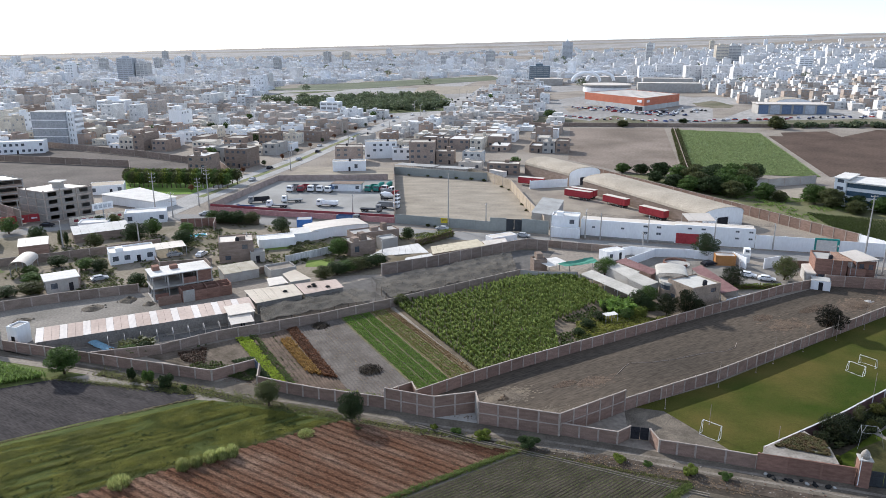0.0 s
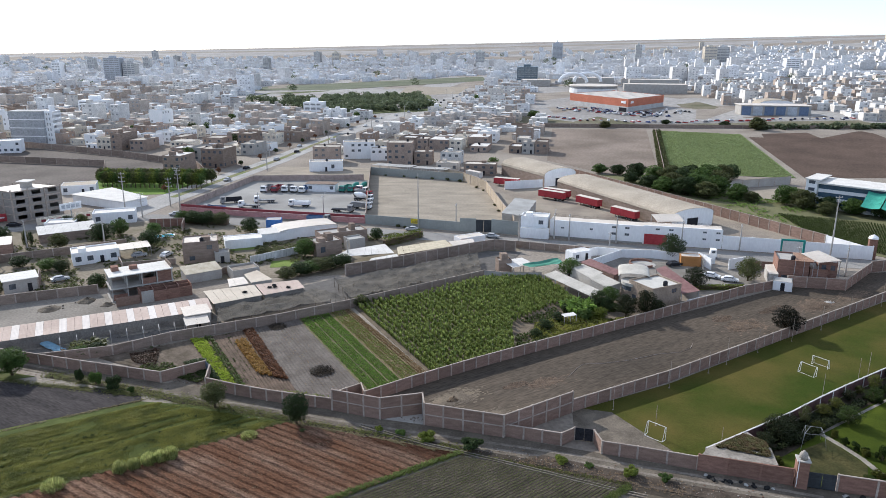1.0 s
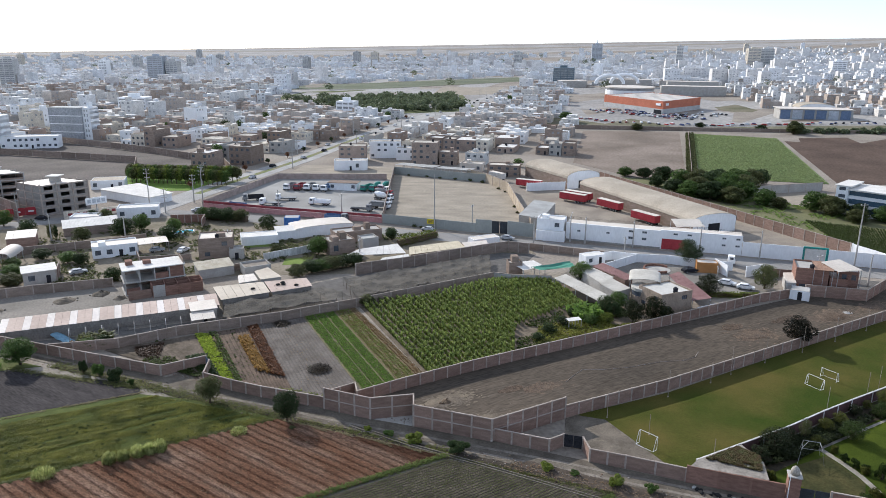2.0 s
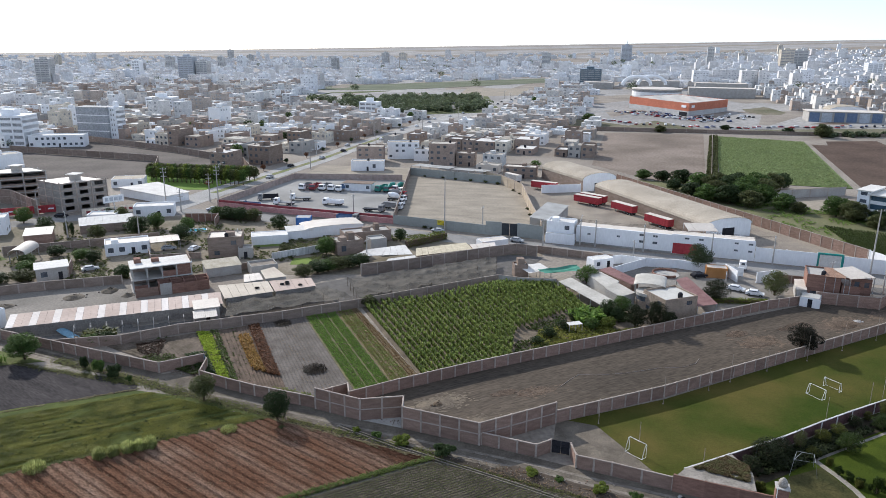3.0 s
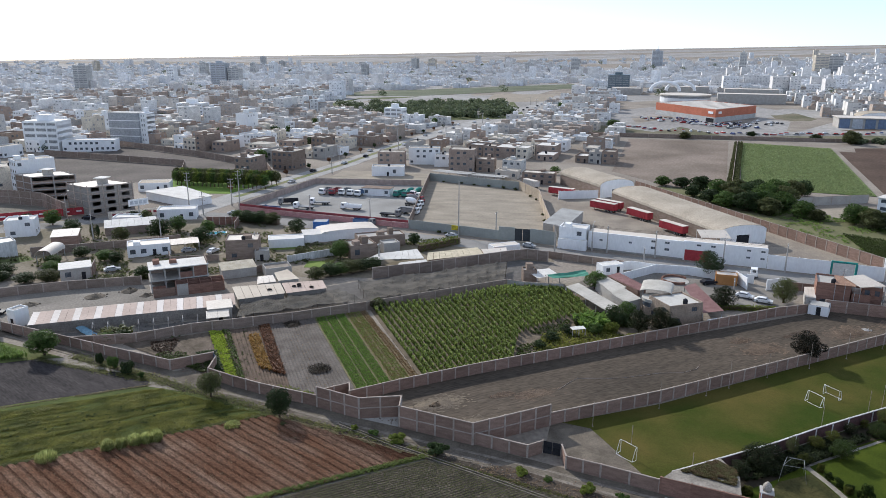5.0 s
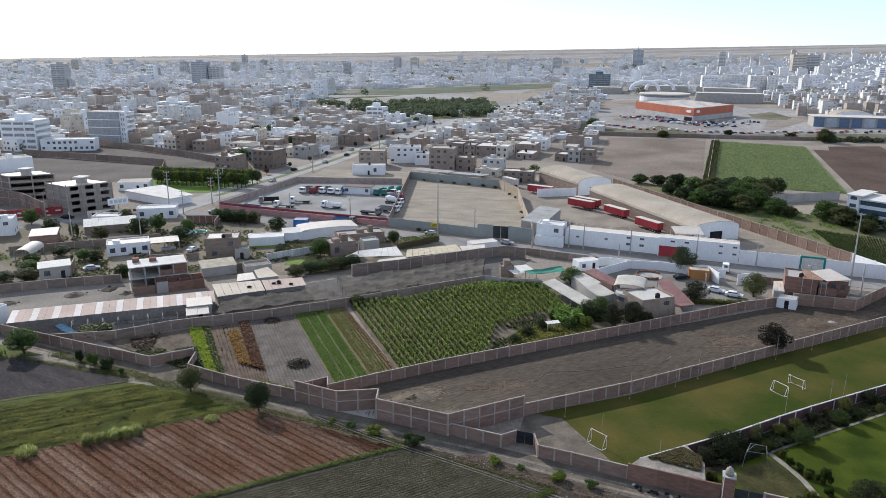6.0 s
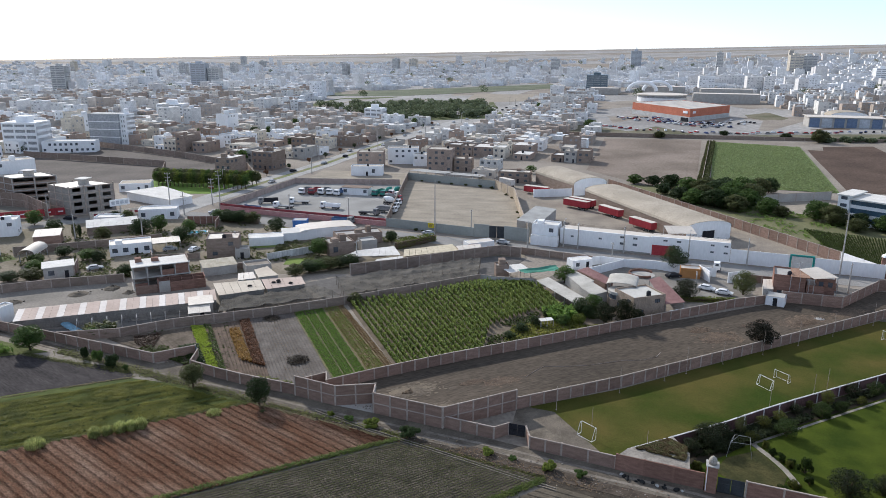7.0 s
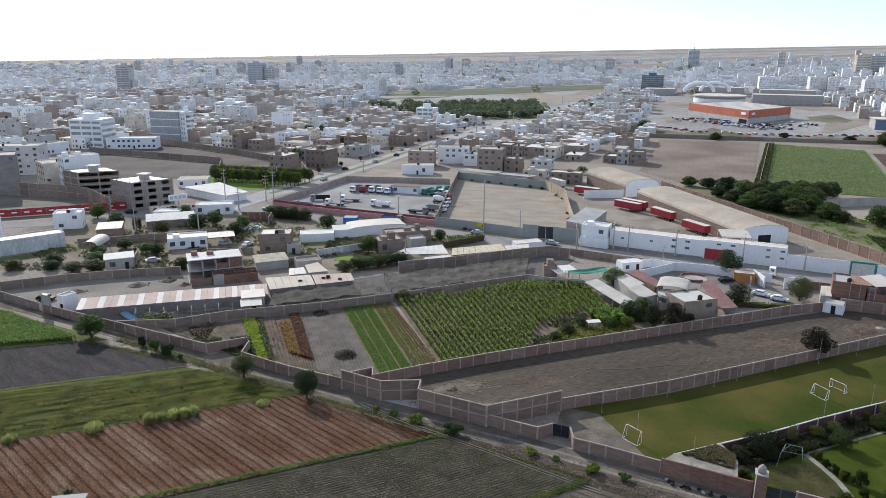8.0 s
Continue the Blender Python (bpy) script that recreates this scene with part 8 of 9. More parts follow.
part("ridge", Geo().tube([tops[0], (64.9, 100.2, 2.6), tops[2]], [0.028] * 3, 6), METAL, gf)
# Dark soil colour that also holds the garden wall's shade.
flat("garden_bed", [(55.5, 99.0), (64.3, 105.2), (72.1, 110.9), (97.5, 127.3), (112, 136.6), (113, 133), (92, 119.4), (80, 111.4), (68.2, 103.4), (62.5, 98.2), (57, 94.4)], material("bed_mulch", (0.055, 0.045, 0.032), (0.035, 0.03, 0.022), scale=0.6, fine=3, bump=0.6), "planted bed under the garden trees, wall shade in its dark colour", "bed", z=0.045)
# Dry grass colour, taken down to include the trees' shade.
flat("play_ground", [(59.8, 93.6), (62.6, 97.6), (68.2, 100.6), (70.4, 93.6), (68.4, 89.6), (63.5, 89.2)], material("dry_lawn", (0.075, 0.066, 0.028), (0.04, 0.042, 0.018), scale=0.3, fine=3, bump=0.5), "dry grass of the play corner, darkened for tree shade", "ground", z=0.05)
for i, (x, y, r) in enumerate(((-22, 330.4, 0.9), (-13, 327.6, 1.2), (-7, 325.0, 1.0), (0, 322.2, 1.2), (7, 319.4, 1.4), (12.5, 316.4, 1.3), (19.5, 302.5, 1.0), (22.2, 296, 0.9), (25.4, 268, 0.9), (26.2, 258, 0.9), (27.6, 247, 1.0), (-17.6, 240.6, 1.0), (-9, 234.0, 1.1), (-6.6, 233.2, 0.8))):
    bush("bush", "dusty weed bush at the foot of the lot wall", (x, y), r, r * 0.9, LEAF_OLIVE, i % 3, group="lot wall weeds")
for i, (x, y, r, h) in enumerate(((69.4, 101.4, 0.75, 1.5), (69.9, 99.1, 0.75, 1.5), (70.8, 97.6, 0.9, 1.7), (71.6, 96.0, 0.8, 1.4), (73.2, 94.8, 1.2, 2.6), (72.8, 91.8, 1.0, 1.6), (70.4, 90.6, 1.2, 1.1), (68.6, 89.4, 1.1, 1.0), (66.5, 89.6, 0.9, 0.9), (57.2, 93.8, 1.1, 1.3), (83.0, 112.6, 0.7, 1.0), (72.2, 97.4, 0.8, 0.9))):
    bush("garden_bush", "clipped dark green garden bush", (x, y), r, h, GARDEN_LEAF if i % 3 else GARDEN_YELLOW, i % 3, leaves=2400, size=0.07, group="garden bushes")
for i, (x, y, h, r, m) in enumerate(((60.6, 101.0, 3.8, 2.9, LEAF_DARK), (57.2, 98.4, 2.6, 1.7, LEAF_DARK), (63.0, 103.0, 3.2, 1.7, LEAF_DARK), (66.6, 105.4, 3.6, 1.1, LEAF_OLIVE), (68.0, 103.6, 1.6, 1.3, LEAF_BRIGHT), (70.9, 108.0, 2.3, 1.5, LEAF_BRIGHT), (74.3, 110.4, 2.2, 1.3, LEAF_BRIGHT), (74.0, 105.8, 3.2, 2.3, LEAF), (78.2, 113.6, 2.2, 1.3, LEAF_DARK), (81.2, 116.0, 1.8, 0.8, LEAF_BRIGHT), (82.4, 113.2, 2.8, 1.7, LEAF), (84.6, 117.6, 3.3, 1.3, LEAF_BRIGHT), (86.4, 115.4, 2.4, 1.3, LEAF), (90.6, 121.6, 3.0, 1.5, LEAF_DARK), (91.2, 118.8, 1.8, 1.0, LEAF_BRIGHT), (95, 123.0, 3.0, 1.6, LEAF), (100, 127, 3.2, 1.6, LEAF_DARK), (106, 131, 3.4, 1.7, LEAF), (77.6, 89.5, 4.0, 3.3, LEAF_DARK), (82.2, 90.2, 3.2, 2.2, LEAF_DARK), (113, 135.4, 3.4, 1.8, LEAF))):
    tree("garden_tree", "leafy ornamental tree of the walled garden", (x, y), h, r, {LEAF.name: GARDEN_LEAF, LEAF_BRIGHT.name: GARDEN_YELLOW, LEAF_DARK.name: GARDEN_DARK}.get(m.name, m), i % 4, turn=i * 1.7, clear=0.12, leaves=6000, size=0.1, group="garden trees")
br_ = random.Random(9)
for i in range(26):
    a, b = (((45.5, 90.6), (56.5, 87.3)), ((63.0, 85.9), (71.5, 83.6)))[i % 2]
    p = lerp(a, b, br_.random())
    s_ = br_.uniform(0.18, 0.4)
    bag = thing("rubbish_bag", "dark rubbish bag dumped below the garden wall", "rubbish bag", "rubbish bags", at=Matrix.Translation((p[0], p[1] + br_.uniform(-0.9, 0.2), 0.03)) @ Matrix.Rotation(br_.uniform(0, 6), 4, "Z") @ Matrix.Diagonal((1.5, 1, 1, 1)))
    part("sack", Geo().tube([(0, 0, -0.02), (0.02, 0, s_ * 0.5), (0, 0.03, s_), (0, 0, s_ * 1.25)], [s_ * 0.8, s_, s_ * 0.55, s_ * 0.1], 7), ROOF_GREY if i % 5 == 0 else RUBBER, bag)
hut = thing("pump_hut", "corner of a low concrete pump hut roof", "hut", at=Matrix.Translation((-36.44, 63.89, 0)) @ Matrix.Rotation(radians(20.5), 4, "Z"))
part("wall", Geo().box(0, 0, 0, 4, 2.6, 1.6), BRICK_RED, hut)
part("roof", Geo().box(-0.3, -0.3, 1.6, 4.3, 2.9, 1.85), CONCRETE, hut)
ag = Geo()
rnd = random.Random(9)
tuft(ag, 0, 0, 0, 1.7, 1.5, 44, rnd, width=0.09)
part("leaves", ag, LEAF_OLIVE, thing("agave", "spiky agave plant beside the pump hut", "plant", at=Matrix.Translation((-36.66, 68.19, 0.2))))


# ---- power poles and lamps ----
def power_pole(at, h, arms=2, ang=0.0, lamp=False, label="tall concrete power pole with cross arms"):
    root = thing("power_pole", label, "power pole", "power poles", at=Matrix.Translation((*at, relief(*at))) @ Matrix.Rotation(ang, 4, "Z"))
    part("shaft", Geo().tube([(0, 0, -0.2), (0, 0, h)], [0.26, 0.13], 9), CONCRETE, root)
    for i in range(arms):
        z = h - 0.6 - i * 1.4
        part("arm", Geo().box(-1.1, -0.07, z, 1.1, 0.07, z + 0.14), CONCRETE, root)
        for x in (-1.0, 0.0, 1.0):
            part("insulator", Geo().tube([(x, 0.1, z + 0.12), (x, 0.1, z + 0.42)], [0.07, 0.05], 6), WHITE, root)
    if lamp:
        part("lamp_arm", Geo().tube([(0, 0, h - 0.2), (0.5, 0, h + 0.3), (1.7, 0, h + 0.5)], [0.06, 0.05, 0.05], 6), METAL, root)
        part("lamp_head", Geo().box(1.5, -0.15, h + 0.42, 2.2, 0.15, h + 0.56), METAL, root)
    return root


power_pole((-2.1, 232.5), 18.5, 0, label="tall slender steel mast by the sand lot")
power_pole((117.9, 199.2), 18.6, 1, 0.2, label="tall thick concrete mast by the white wall")
for x, y, h in ((-109.3, 252.2, 15), (-92, 259.5, 15), (-97.4, 264, 11), (-100.5, 246, 9)):
    power_pole((x, y), h, 3)
for i, (x, y) in enumerate(((-150, 236.6), (-60, 249.6), (-36, 245.4), (10.5, 232.8), (41.5, 220.0), (46, 218.6), (78.5, 209.8), (94.6, 206.2), (150, 193), (60, 215.2))):
    power_pole((x, y), 8.5, 1, radians(75), lamp=i % 2 == 0, label="concrete street pole with lamp along the road")
for i in range(14):
    x, y = along(AVENUE, 60 + i * 46)
    power_pole((x + (9 if i % 2 else -9), y), 9, 1, 0, lamp=True, label="street lamp pole along the avenue")
for i, (x, y, h) in enumerate(((101.5, 184.4, 8), (114, 183.5, 8.5), (74.2, 178.2, 6), (55, 201.5, 7), (-118, 205, 9), (-96, 208, 8), (-60, 199, 7), (30, 216, 9), (-69, 171, 6), (-20, 193, 7))):
    power_pole((x, y), h, 1, radians(30 + i * 25), label="weathered pole among the houses")
wires = thing("wires", "thin power wires along the road", "cable", kind="stuff")
for k in range(3):
    ps = [(41.5, 220.0), (60, 215.2), (78.5, 209.8), (94.6, 206.2)]
    for a, b in zip(ps, ps[1:]):
        part("wire", Geo().tube([(*lerp(a, b, t), 8.3 - k * 0.35 - 1.6 * t * (1 - t)) for t in (0, 0.25, 0.5, 0.75, 1)], [0.025] * 5, 4), DARK, wires)


# ---- vehicles ----
def wheel(root, x, y, r, w=0.28):
    o = part("wheel", Geo().tube([(x, y - w / 2, r), (x, y + w / 2, r)], [r, r], 12), RUBBER, root)
    part("rim", Geo().tube([(x, y - w / 2 - 0.01, r), (x, y + w / 2 + 0.01, r)], [r * 0.5, r * 0.5], 8), METAL, o)


def trailer(at, ang, label="red box trailer with pale roof parked in the yard", L=11.2, paint=RED):
    root = thing("trailer", label, "trailer", "red trailers", at=Matrix.Translation((*at, 0)) @ Matrix.Rotation(radians(ang), 4, "Z"))
    part("box", Geo().box(0, -1.3, 1.05, L, 1.3, 3.5), paint, root)
    for i in range(9):
        part("rib", Geo().box(0.3 + i * (L - 0.7) / 8, -1.36, 1.1, 0.42 + i * (L - 0.7) / 8, -1.304, 3.45), paint, root)
    part("roof", Geo().box(-0.02, -1.32, 3.5, L + 0.02, 1.32, 3.6), ROOF_PALE, root)
    part("chassis", Geo().box(0.4, -0.5, 0.75, L - 0.2, 0.5, 1.05), DARK, root)
    for x in (L - 1.2, L - 2.4, L - 3.6):
        for y in (-1.1, 1.1):
            wheel(root, x, y, 0.48)
    for y in (-0.8, 0.8):
        part("landing_leg", Geo().box(2.0, y - 0.08, 0, 2.2, y + 0.08, 1.05), METAL, root)


TRUCKS = {}


def truck(at, ang, cab, load, body="tipper", label="parked truck"):
    root = thing("truck", label, "truck", "parked trucks", at=Matrix.Translation((*at, 0)) @ Matrix.Rotation(radians(ang), 4, "Z"))
    g = Geo().prism([(0.0, -1.2), (1.9, -1.2), (1.9, 1.2), (0.0, 1.2)], 0.7, 1.7).prism([(0.15, -1.15), (1.85, -1.15), (1.85, 1.15), (0.15, 1.15)], 1.7, 2.7)
    part("cab", g, cab, root)
    part("windscreen", Geo().box(0.1, -1.0, 1.75, 0.146, 1.0, 2.5), GLASS, root)
    for y in (-1.16, 1.154):
        part("window", Geo().box(0.5, y, 1.75, 1.4, y + 0.006, 2.45), GLASS, root)
    part("bumper", Geo().box(-0.12, -1.2, 0.45, 0.0, 1.2, 0.75), DARK, root)
    part("chassis", Geo().box(1.9, -0.45, 0.7, 8.0, 0.45, 1.0), DARK, root)
    if body == "tipper":
        part("load_bed", Geo().box(2.1, -1.25, 1.0, 8.0, 1.25, 1.15).box(2.1, -1.25, 1.15, 8.0, -1.15, 2.2).box(2.1, 1.15, 1.15, 8.0, 1.25, 2.2).box(2.1, -1.15, 1.15, 2.2, 1.15, 2.5).box(7.9, -1.15, 1.15, 8.0, 1.15, 2.2), load, root)
    elif body == "mixer":
        part("drum", Geo().tube([(2.6, 0, 1.9), (4.0, 0, 2.2), (6.0, 0, 2.4), (7.8, 0, 2.8)], [0.5, 1.1, 1.15, 0.4], 12), load, root)
    else:
        part("flatbed", Geo().box(2.0, -1.2, 1.0, 8.0, 1.2, 1.2), load, root)
    for x in (0.9, 5.6, 6.9):
        for y in (-1.0, 1.0):
            wheel(root, x, y, 0.5, 0.3)
    return root


GREENT = material("truck_green", (0.06, 0.24, 0.2), (0.05, 0.2, 0.16), rough=0.4)
DUSKBLUE = material("truck_blue", (0.10, 0.16, 0.28), (0.08, 0.13, 0.23), rough=0.4)
GREYT = material("truck_grey", (0.25, 0.25, 0.25), (0.2, 0.2, 0.2), rough=0.4)
trailer((67.0, 252.7), -55)
trailer((57.7, 272.0), -54)
trailer((44.3, 283.0), -38)
trailer((46.8, 286.6), -38)
trailer((16.2, 327.6), -50, "white box trailer behind the sand lot wall", 9.0, ROOF_WHITE)
trailer((27.6, 309.5), -24, "red truck body with pale roof behind the lot wall")
for i, (x, y, a, c, l, b) in enumerate(((-52.5, 265.0, -6, WHITE, WHITE, "tipper"), (-69, 290, 80, WHITE, GREYT, "tipper"), (-64.5, 290, 82, MAROON, MAROON, "tipper"), (-60.5, 290.5, 80, WHITE, GREYT, "tipper"), (-56.6, 290, 80, WHITE, GREYT, "flat"), (-53.0, 289, 80, WHITE, DUSKBLUE, "tipper"), (-36.8, 291, 70, GREENT, GREENT, "tipper"), (-33.2, 291, 70, GREENT, GREENT, "mixer"), (-29.8, 292, 70, WHITE, GREENT, "mixer"), (-80, 269, 20, GREYT, DARK, "tipper"), (-71, 262.5, 0, WHITE, GREYT, "flat"), (-67.5, 271, 10, WHITE, GREYT, "flat"), (-25.5, 289, 150, WHITE, MAROON, "tipper"), (-23, 281, 160, RED, GREYT, "mixer"), (-22, 274, 160, WHITE, WHITE, "mixer"), (-21.5, 267, 165, WHITE, GREYT, "flat"), (-21, 260, 165, WHITE, GREYT, "tipper"), (-27, 255.5, 172, GREYT, DARK, "flat"), (-82, 256, -8, GREYT, DUSKBLUE, "tipper"))):
    truck((x, y), a, c, l, b, "parked " + {"tipper": "tipper truck", "flat": "flatbed truck", "mixer": "concrete mixer truck"}[b] + " in the concrete yard")
truck((-33, 240), 170, GREYT, DUSKBLUE, "tipper", "grey tipper truck on the main road")
truck((85.5, 199.5), 165, WHITE, GREYT, "flat", "white lorry beside the compound wall")
house("site_office", "long white site office with brown roof", (-51.5, 293.5), -5, 12, 5, 3.2, wall=WHITE, roof=BRICK_DULL, front=0.7, bay=3, parapet=0, overhang=0.5)


def car(at, ang, paint, label):
    key = paint.name
    if key not in TRUCKS:
        root = thing("car", label, "car", "parked cars", at=Matrix.Identity(4))
        side = [(0, 0.35), (4.3, 0.35), (4.35, 0.8), (3.3, 0.95), (2.7, 1.45), (1.0, 1.48), (0.35, 0.98), (0, 0.9)]
        g = Geo()
        n = len(side)
        g.v += [(x, -0.85 if z < 1.2 else -0.68, z) for x, z in side] + [(x, 0.85 if z < 1.2 else 0.68, z) for x, z in side]
        g.f += [tuple(range(n)), tuple(range(2 * n - 1, n - 1, -1))] + [(i, n + i, n + (i + 1) % n, (i + 1) % n) for i in range(n)]
        part("body", g, paint, root)
        part("glazing", Geo().prism([(0.75, -0.79), (2.95, -0.79), (2.95, 0.79), (0.75, 0.79)], 1.0, 1.36), GLASS, root)
        for x in (0.8, 3.5):
            for y in (-0.78, 0.78):
                wheel(root, x, y, 0.33, 0.2)
        TRUCKS[key] = root
        root.matrix_world = Matrix.Translation((*at, relief(*at) + 0.05)) @ Matrix.Rotation(radians(ang), 4, "Z")
        return root
    ob = copy_thing(TRUCKS[key], Matrix.Translation((*at, relief(*at) + 0.05)) @ Matrix.Rotation(radians(ang), 4, "Z"))
    return tagged(ob, label)


SILVER = material("car_silver", (0.45, 0.46, 0.47), rough=0.3, bump=0)
BLACKP = material("car_black", (0.03, 0.03, 0.035), rough=0.25, bump=0)
WHITEP = material("car_white", (0.75, 0.75, 0.75), rough=0.3, bump=0)
for x, y, a, p, l in ((-73.8, 196, 80, WHITEP, "white car before the brick house"), (69.0, 190.8, 20, BLACKP, "black car in the compound yard"), (76.0, 182.5, -30, WHITEP, "white car in the compound yard"), (79.5, 179.0, -20, WHITEP, "white car by the lot wall"), (-101.5, 139.5, 10, BLACKP, "black car at the end of the lane"), (-83, 196.5, 30, SILVER, "silver car under a carport"), (-94, 174, 40, SILVER, "car wreck beside a small house"), (20, 221.5, -20, SILVER, "silver car on the main road"), (-88, 250, 200, SILVER, "silver car at the crossing"), (-126, 231, 5, WHITEP, "white car at the roadside"), (-140, 231.5, 5, BLACKP, "dark car at the roadside"), (-2, 228.5, 160, SILVER, "silver car on the main road")):
    car((x, y), a, p, l)
vr = random.Random(77)
for i in range(34):
    x, y = along(AVENUE, 80 + i * 28)
    car((x + vr.uniform(-6, 6), y), vr.choice((78, 258)), vr.choice((SILVER, BLACKP, WHITEP)), "small car on the avenue")
for i in range(46):
    u, v = vr.random(), vr.choice((0.1, 0.3, 0.5, 0.7, 0.9))
    x, y = bil([(100, 668), (160, 622), (228, 640), (215, 668)], u, v)
    if not inside((x, y), [(118, 735), (165, 642), (220, 705), (182, 785)]):
        car((x, y), vr.choice((60, 240)), vr.choice((SILVER, BLACKP, WHITEP)), "car parked before the shopping hall")
pc = Geo()
for i in range(190):
    if i < 120:
        x, y = bil([(96, 690), (162, 604), (256, 622), (226, 686)], vr.random(), vr.choice((0.08, 0.2, 0.32)) + vr.uniform(-0.01, 0.01))
    else:
        x, y = along([(60, 640), (110, 580), (175, 560), (260, 580), (340, 590), (460, 600)], (i - 120) * 6.0)
        y += vr.choice((-3, 3))
    if inside((x, y), [(118, 735), (165, 642), (220, 705), (182, 785)]):
        continue
    z, c, s_ = relief(x, y) + 0.1, math.cos(i * 0.1 + 0.4), math.sin(i * 0.1 + 0.4)
    for l0, l1, wd_, z0, z1 in ((0, 4.3, 0.85, 0.3, 0.95), (0.9, 3.5, 0.72, 0.95, 1.5)):
        pc.prism([(x + l * c - w_ * s_, y + l * s_ + w_ * c) for l, w_ in ((l0, -wd_), (l1, -wd_), (l1, wd_), (l0, wd_))], z + z0, z + z1)
tagged(new("parked_cars", pc.mesh("parked_cars", palette("far_car_paint", [(0.7, 0.7, 0.7), (0.04, 0.04, 0.045), (0.3, 0.3, 0.31), (0.35, 0.05, 0.05), (0.72, 0.72, 0.7), (0.08, 0.1, 0.2)], rough=0.35))), "countless small cars parked before the shopping hall", "cars", kind="stuff")
flat("mall_parking", [(85, 690), (165, 600), (260, 620), (225, 690), (165, 656), (118, 700)], material("parking", (0.26, 0.255, 0.25), (0.2, 0.2, 0.195), scale=0.05, fine=1), "grey car park before the shopping hall", "car park", z=0.05)
WASTE = material("waste_soil", (0.185, 0.165, 0.12), (0.115, 0.112, 0.07), scale=0.04, fine=0.6, bump=0.4)
flat("waste_lot", [(84, 534), (150, 538), (150, 560), (131, 612), (104, 572), (58, 632), (58, 560)], WASTE, "scrubby waste ground beyond the far wall", "ground", z=0.12)
flat("waste_lot", [(157, 540), (330, 545), (330, 578), (262, 572), (176, 552)], WASTE, "bare brown ground along the far road", "ground", z=0.12)
flat("waste_lot", [(236, 600), (330, 600), (330, 616), (254, 617)], material("brown_waste", (0.20, 0.155, 0.12), (0.14, 0.11, 0.085), scale=0.05, fine=0.6), "brown earth before the workshops", "ground", z=0.12)
flat("waste_lot", [(228, 700), (246, 640), (262, 694), (262, 780), (236, 760)], WASTE, "weedy lot beside the shopping hall", "ground", z=0.12)
ribbon("far_road", [(60, 640), (110, 580), (175, 560), (260, 580), (340, 590), (460, 600)], 12, ASPHALT, "asphalt road before the car park", "road", z=0.08)

# ---- trees beyond ----
for i, (x, y, h, r) in enumerate(((94, 329, 7, 5), (99, 318, 7.5, 5.4), (104, 311, 8, 5.6), (109, 306, 9, 6), (115, 301, 9.5, 6.2), (121, 299, 9, 6), (113, 312, 9, 6), (121, 309, 9.5, 6), (130, 320, 8, 5), (136, 326, 7, 4.6), (122, 281, 6.5, 4.6), (126, 276, 4.5, 3.4), (87, 336, 5, 4), (79, 340, 4.6, 4), (141, 265, 7.5, 5), (148, 262, 5.5, 4), (155, 256, 6, 4.5), (145, 255, 5, 4), (162, 250, 6.5, 4.5), (138, 272, 7.5, 5.2), (107, 318, 8, 5.4), (93, 303, 6, 4.6), (97, 296, 6.5, 5), (102, 299, 8, 5.4), (104, 289, 8, 5.4), (109, 292, 8.5, 5.6), (111, 283, 7, 5), (88, 316, 5, 4), (118, 291, 8, 5.4), (121, 531, 5, 4.5), (171, 552, 4, 4), (77, 603, 6, 6), (225, 517, 9.5, 6.5), (208, 532, 5, 4.5))):
    tree("shade_tree", "large dark shade tree beside the warehouse wall", (x, y), h, r, (LEAF_DARK, LEAF, LEAF_OLIVE)[i % 3], i % 4, turn=i * 2.1, clear=0.1, leaves=4200, size=0.2, lumps=14, group="shade trees")
sow("vineyard", "rows of a green vineyard", [(127, 255), (162, 236), (140, 196), (125.5, 222)], 44, 64, 0.36, 0.8, 6, WEED, 31, jitter=0.2)
sow("dry_grass", "rough yellow-green grass", [(90, 315), (125, 300), (150, 262), (124, 224)], 60, 60, 0.6, 0.45, 5, MAIZE, 32, keep=0.5, patchy=0.5)
for i in range(44):
    u = i % 22
    x, y = bil([(-140, 300), (-97.5, 297), (-96, 311), (-146, 311)], u / 21, 0.1 if i < 22 else 0.85)
    tree("park_tree", "round-crowned park tree in a row", (x, y), 7.0, 2.7, (LEAF, LEAF_OLIVE, LEAF_BRIGHT)[i % 3], i % 3, turn=i, clear=0.3, leaves=1400, size=0.26, group="park trees")
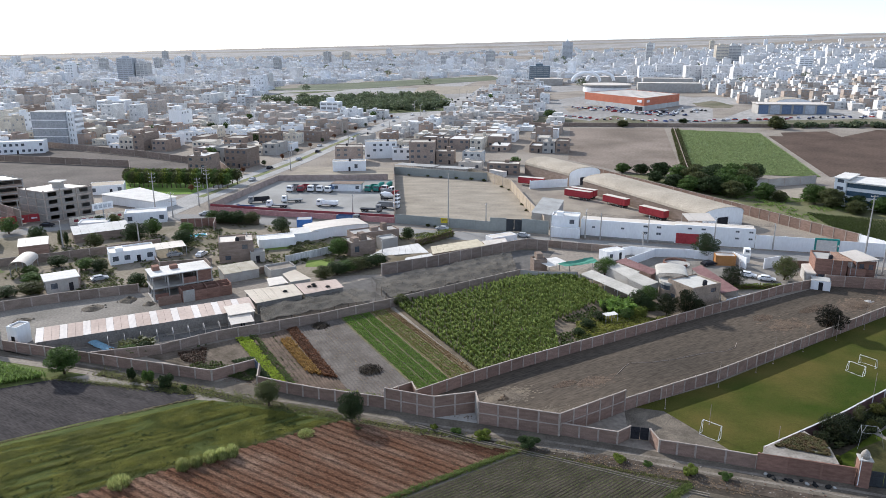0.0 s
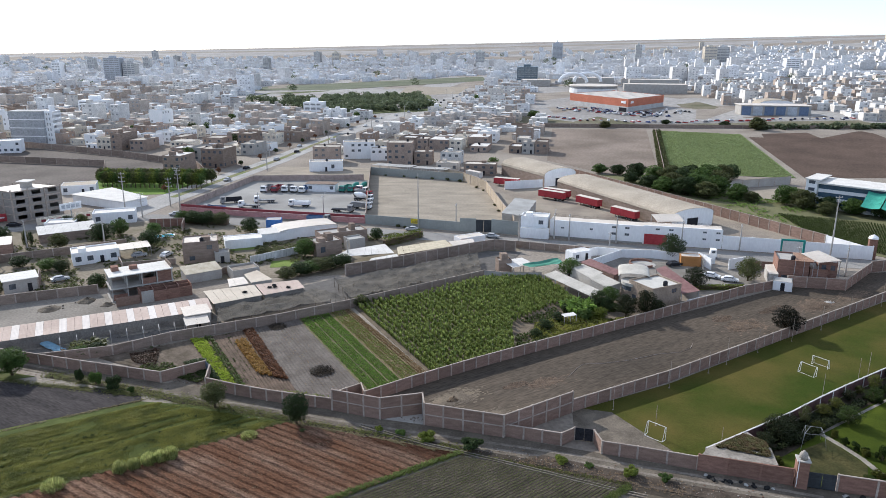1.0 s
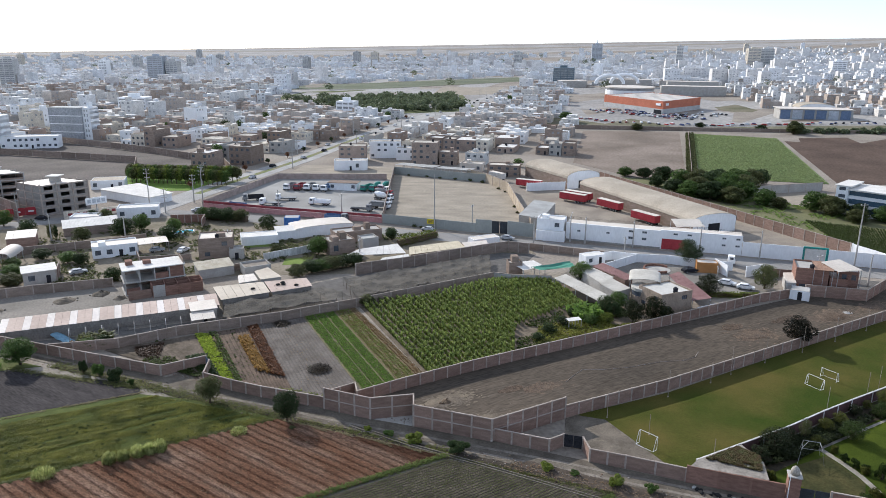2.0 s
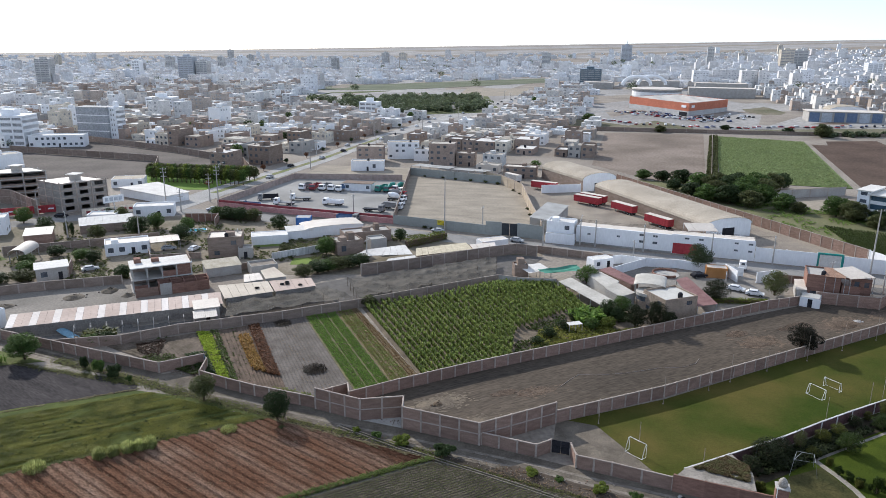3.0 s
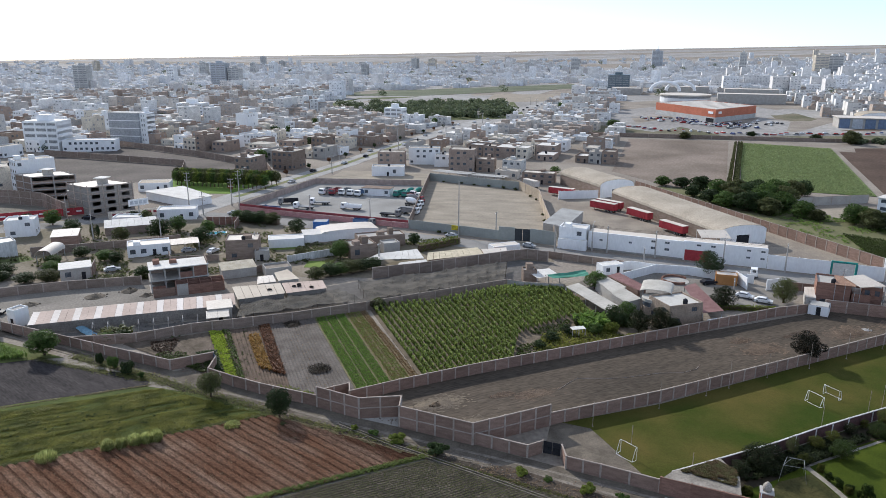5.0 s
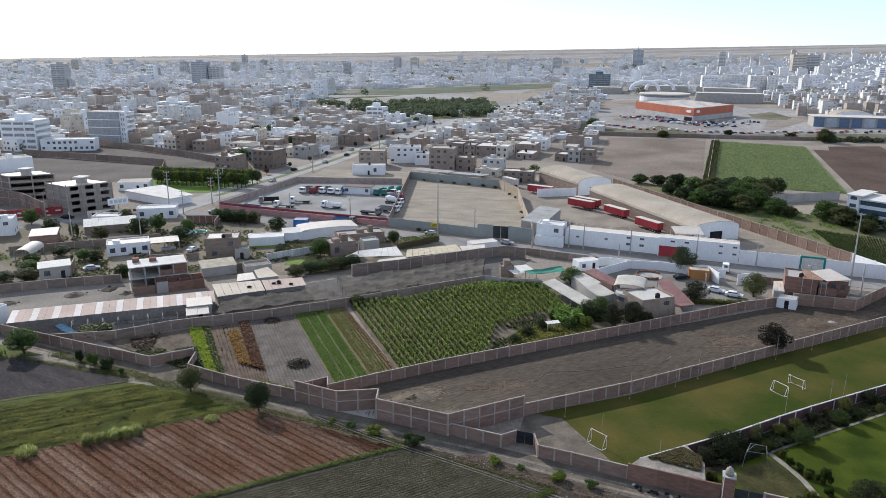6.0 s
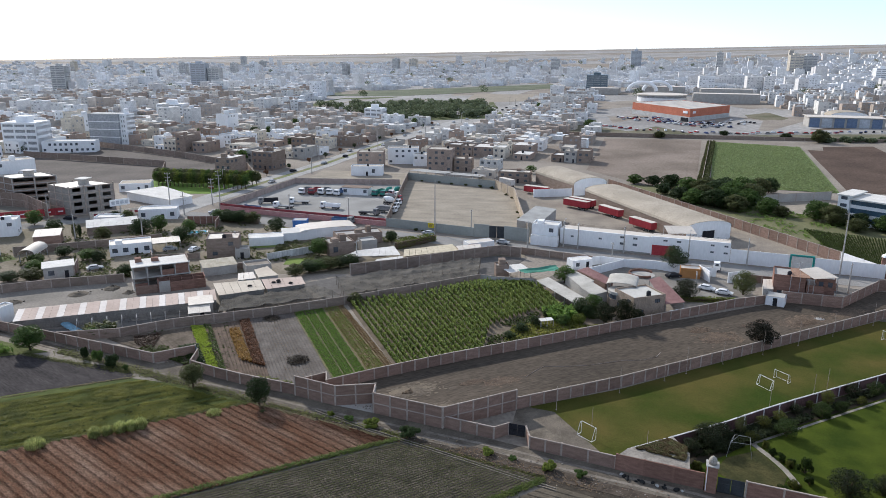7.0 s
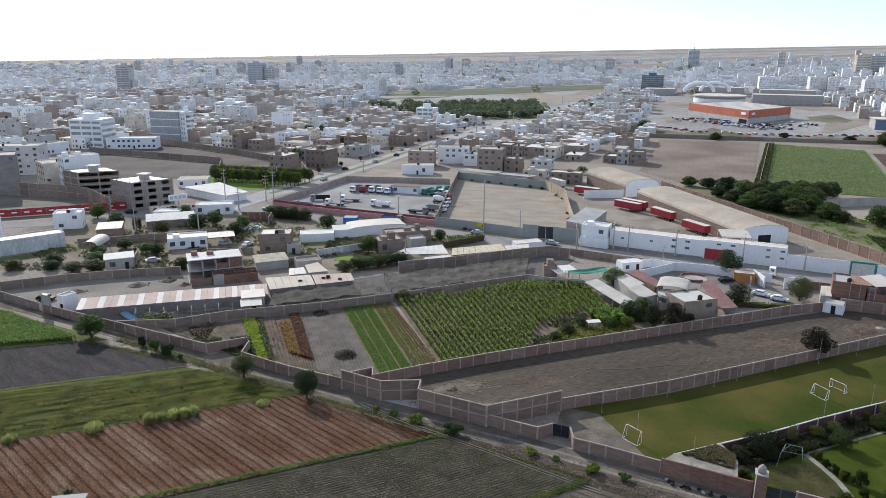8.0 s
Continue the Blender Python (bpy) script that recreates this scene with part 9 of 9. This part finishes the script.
for i, (x, y, h, r) in enumerate(((-127.6, 208.4, 5.5, 3.0), (-109.2, 206.6, 4.2, 2.8), (-99.7, 213.6, 5.6, 4.0), (-97.2, 221.1, 5, 3), (-82.4, 207.5, 5, 3.4), (-120.2, 208.2, 4.6, 0.9), (-118.8, 208.8, 4.0, 0.8), (-33.5, 199.0, 5, 3.4), (-31.0, 181.6, 3.2, 3.2), (-26.3, 185.4, 3.4, 3.4), (-21.4, 189.8, 3.2, 3.0), (-28.6, 183.5, 3, 3), (-24.0, 187.6, 3, 3), (-34.0, 178.6, 3.0, 2.8), (-109.6, 187.1, 3, 2.8), (-100.8, 184.5, 3, 2.6), (-95.9, 183.2, 3.2, 2.2), (-104.3, 164.2, 3, 3.2), (-109.2, 162.0, 2.6, 3), (-107.6, 171.4, 3.2, 2.6), (-80.5, 170.8, 3.2, 2.4), (-45.6, 198.4, 2.6, 1.8), (-79.0, 237.2, 4.4, 3.0), (-83.5, 238.0, 4, 2.6), (-74.4, 236.6, 4.4, 3.2), (-69.4, 236.0, 4, 3.0), (-56.8, 226.3, 4.4, 3.0), (-85.5, 219.6, 4.4, 2.6), (-14.4, 217.4, 3.6, 2.2), (-113.8, 229.6, 4.6, 2.4), (-119, 230.4, 4, 2.2), (-145, 222, 5, 3.2), (-152, 218, 4.4, 2.8), (-12, 158.6, 2.4, 2.0), (-61, 130.5, 2.2, 1.8), (-64, 129.4, 2.0, 1.8), (-119, 168, 3, 2.8), (-127, 160, 2.8, 2.8), (-116.5, 162.5, 2.6, 2.4), (-112, 178, 2.8, 2.4))):
    tree("yard_tree", "dusty green tree among the houses", (x, y), h * 1.12, r * 1.08, (LEAF_DARK, LEAF_OLIVE, LEAF_DARK, LEAF)[i % 4], i % 4, turn=i * 0.9, clear=0.14, leaves=6000, size=0.14, group="yard trees")
for i in range(70):
    y = vr.uniform(300, 900)
    x = vr.uniform(-0.75, 0.4) * y
    if free((x, y)):
        tree("street_tree", "small dusty street tree between the houses", (x, y), vr.uniform(4, 8), vr.uniform(2.5, 4.5), (LEAF, LEAF_DARK)[i % 2], i % 3, turn=i, clear=0.25, leaves=700, size=0.34, group="street trees")
for i in range(16):
    x, y = along(AVENUE, 30 + i * 22)
    tree("avenue_tree", "small clipped tree on the avenue", (x - 9.5, y), 3.2, 1.4, RUST if i % 2 else LEAF_DARK, i % 3, clear=0.35, leaves=700, size=0.34, group="avenue trees")
wd = Geo()
wr = random.Random(12)
for k in range(330):
    if k < 190:
        x, y = bil([(-225, 800), (-92, 630), (-6, 690), (-30, 830)], wr.random(), wr.random() ** 0.8)
    elif k < 215:
        x, y = bil([(-408, 625), (-322, 615), (-395, 736), (-480, 741)], wr.random(), wr.random())
    elif k < 250:
        x, y = wr.uniform(228, 345), wr.uniform(517, 530)
    else:
        y = wr.uniform(950, 2600)
        x = wr.uniform(-0.85, 0.75) * y
    r = wr.uniform(4, 7) * (1 if k < 190 else 0.45 if k < 250 else 1.5)
    z = relief(x, y)
    for _ in range(3):
        leaf_ball(wd, (x + wr.uniform(-3, 3), y + wr.uniform(-3, 3), z + r * wr.uniform(0.5, 0.9)), r * 0.7, 60, 1.1, wr, 0.8)
# Leaf green greyed and lightened; the distance haze is in the colour.
tagged(new("woods", wd.mesh("woods", leafy("dusty_leaf", (0.15, 0.175, 0.10), (0.10, 0.125, 0.07)))), "dense dark green woods beyond the houses", "woods", kind="stuff")
flat("woods_floor", [(-235, 790), (-95, 620), (0, 670), (0, 700), (-20, 880), (-160, 990), (-230, 950)], material("woods_soil", (0.13, 0.14, 0.07), (0.09, 0.1, 0.05), scale=0.03, fine=0.5), "green ground under the woods", "ground", z=0.1)
flat("far_green", [(-282, 1010), (-160, 1000), (70, 1200), (60, 1340), (-278, 1120)], material("far_green_field", (0.155, 0.165, 0.115), (0.115, 0.125, 0.085), scale=0.02, fine=0.5), "dark green far field", "field", z=0.2)
flat("far_sand", [(-58, 862), (16, 897), (32, 1035), (-57, 1047)], PALE_LOT, "sandy far field beside the avenue", "field", z=0.15)
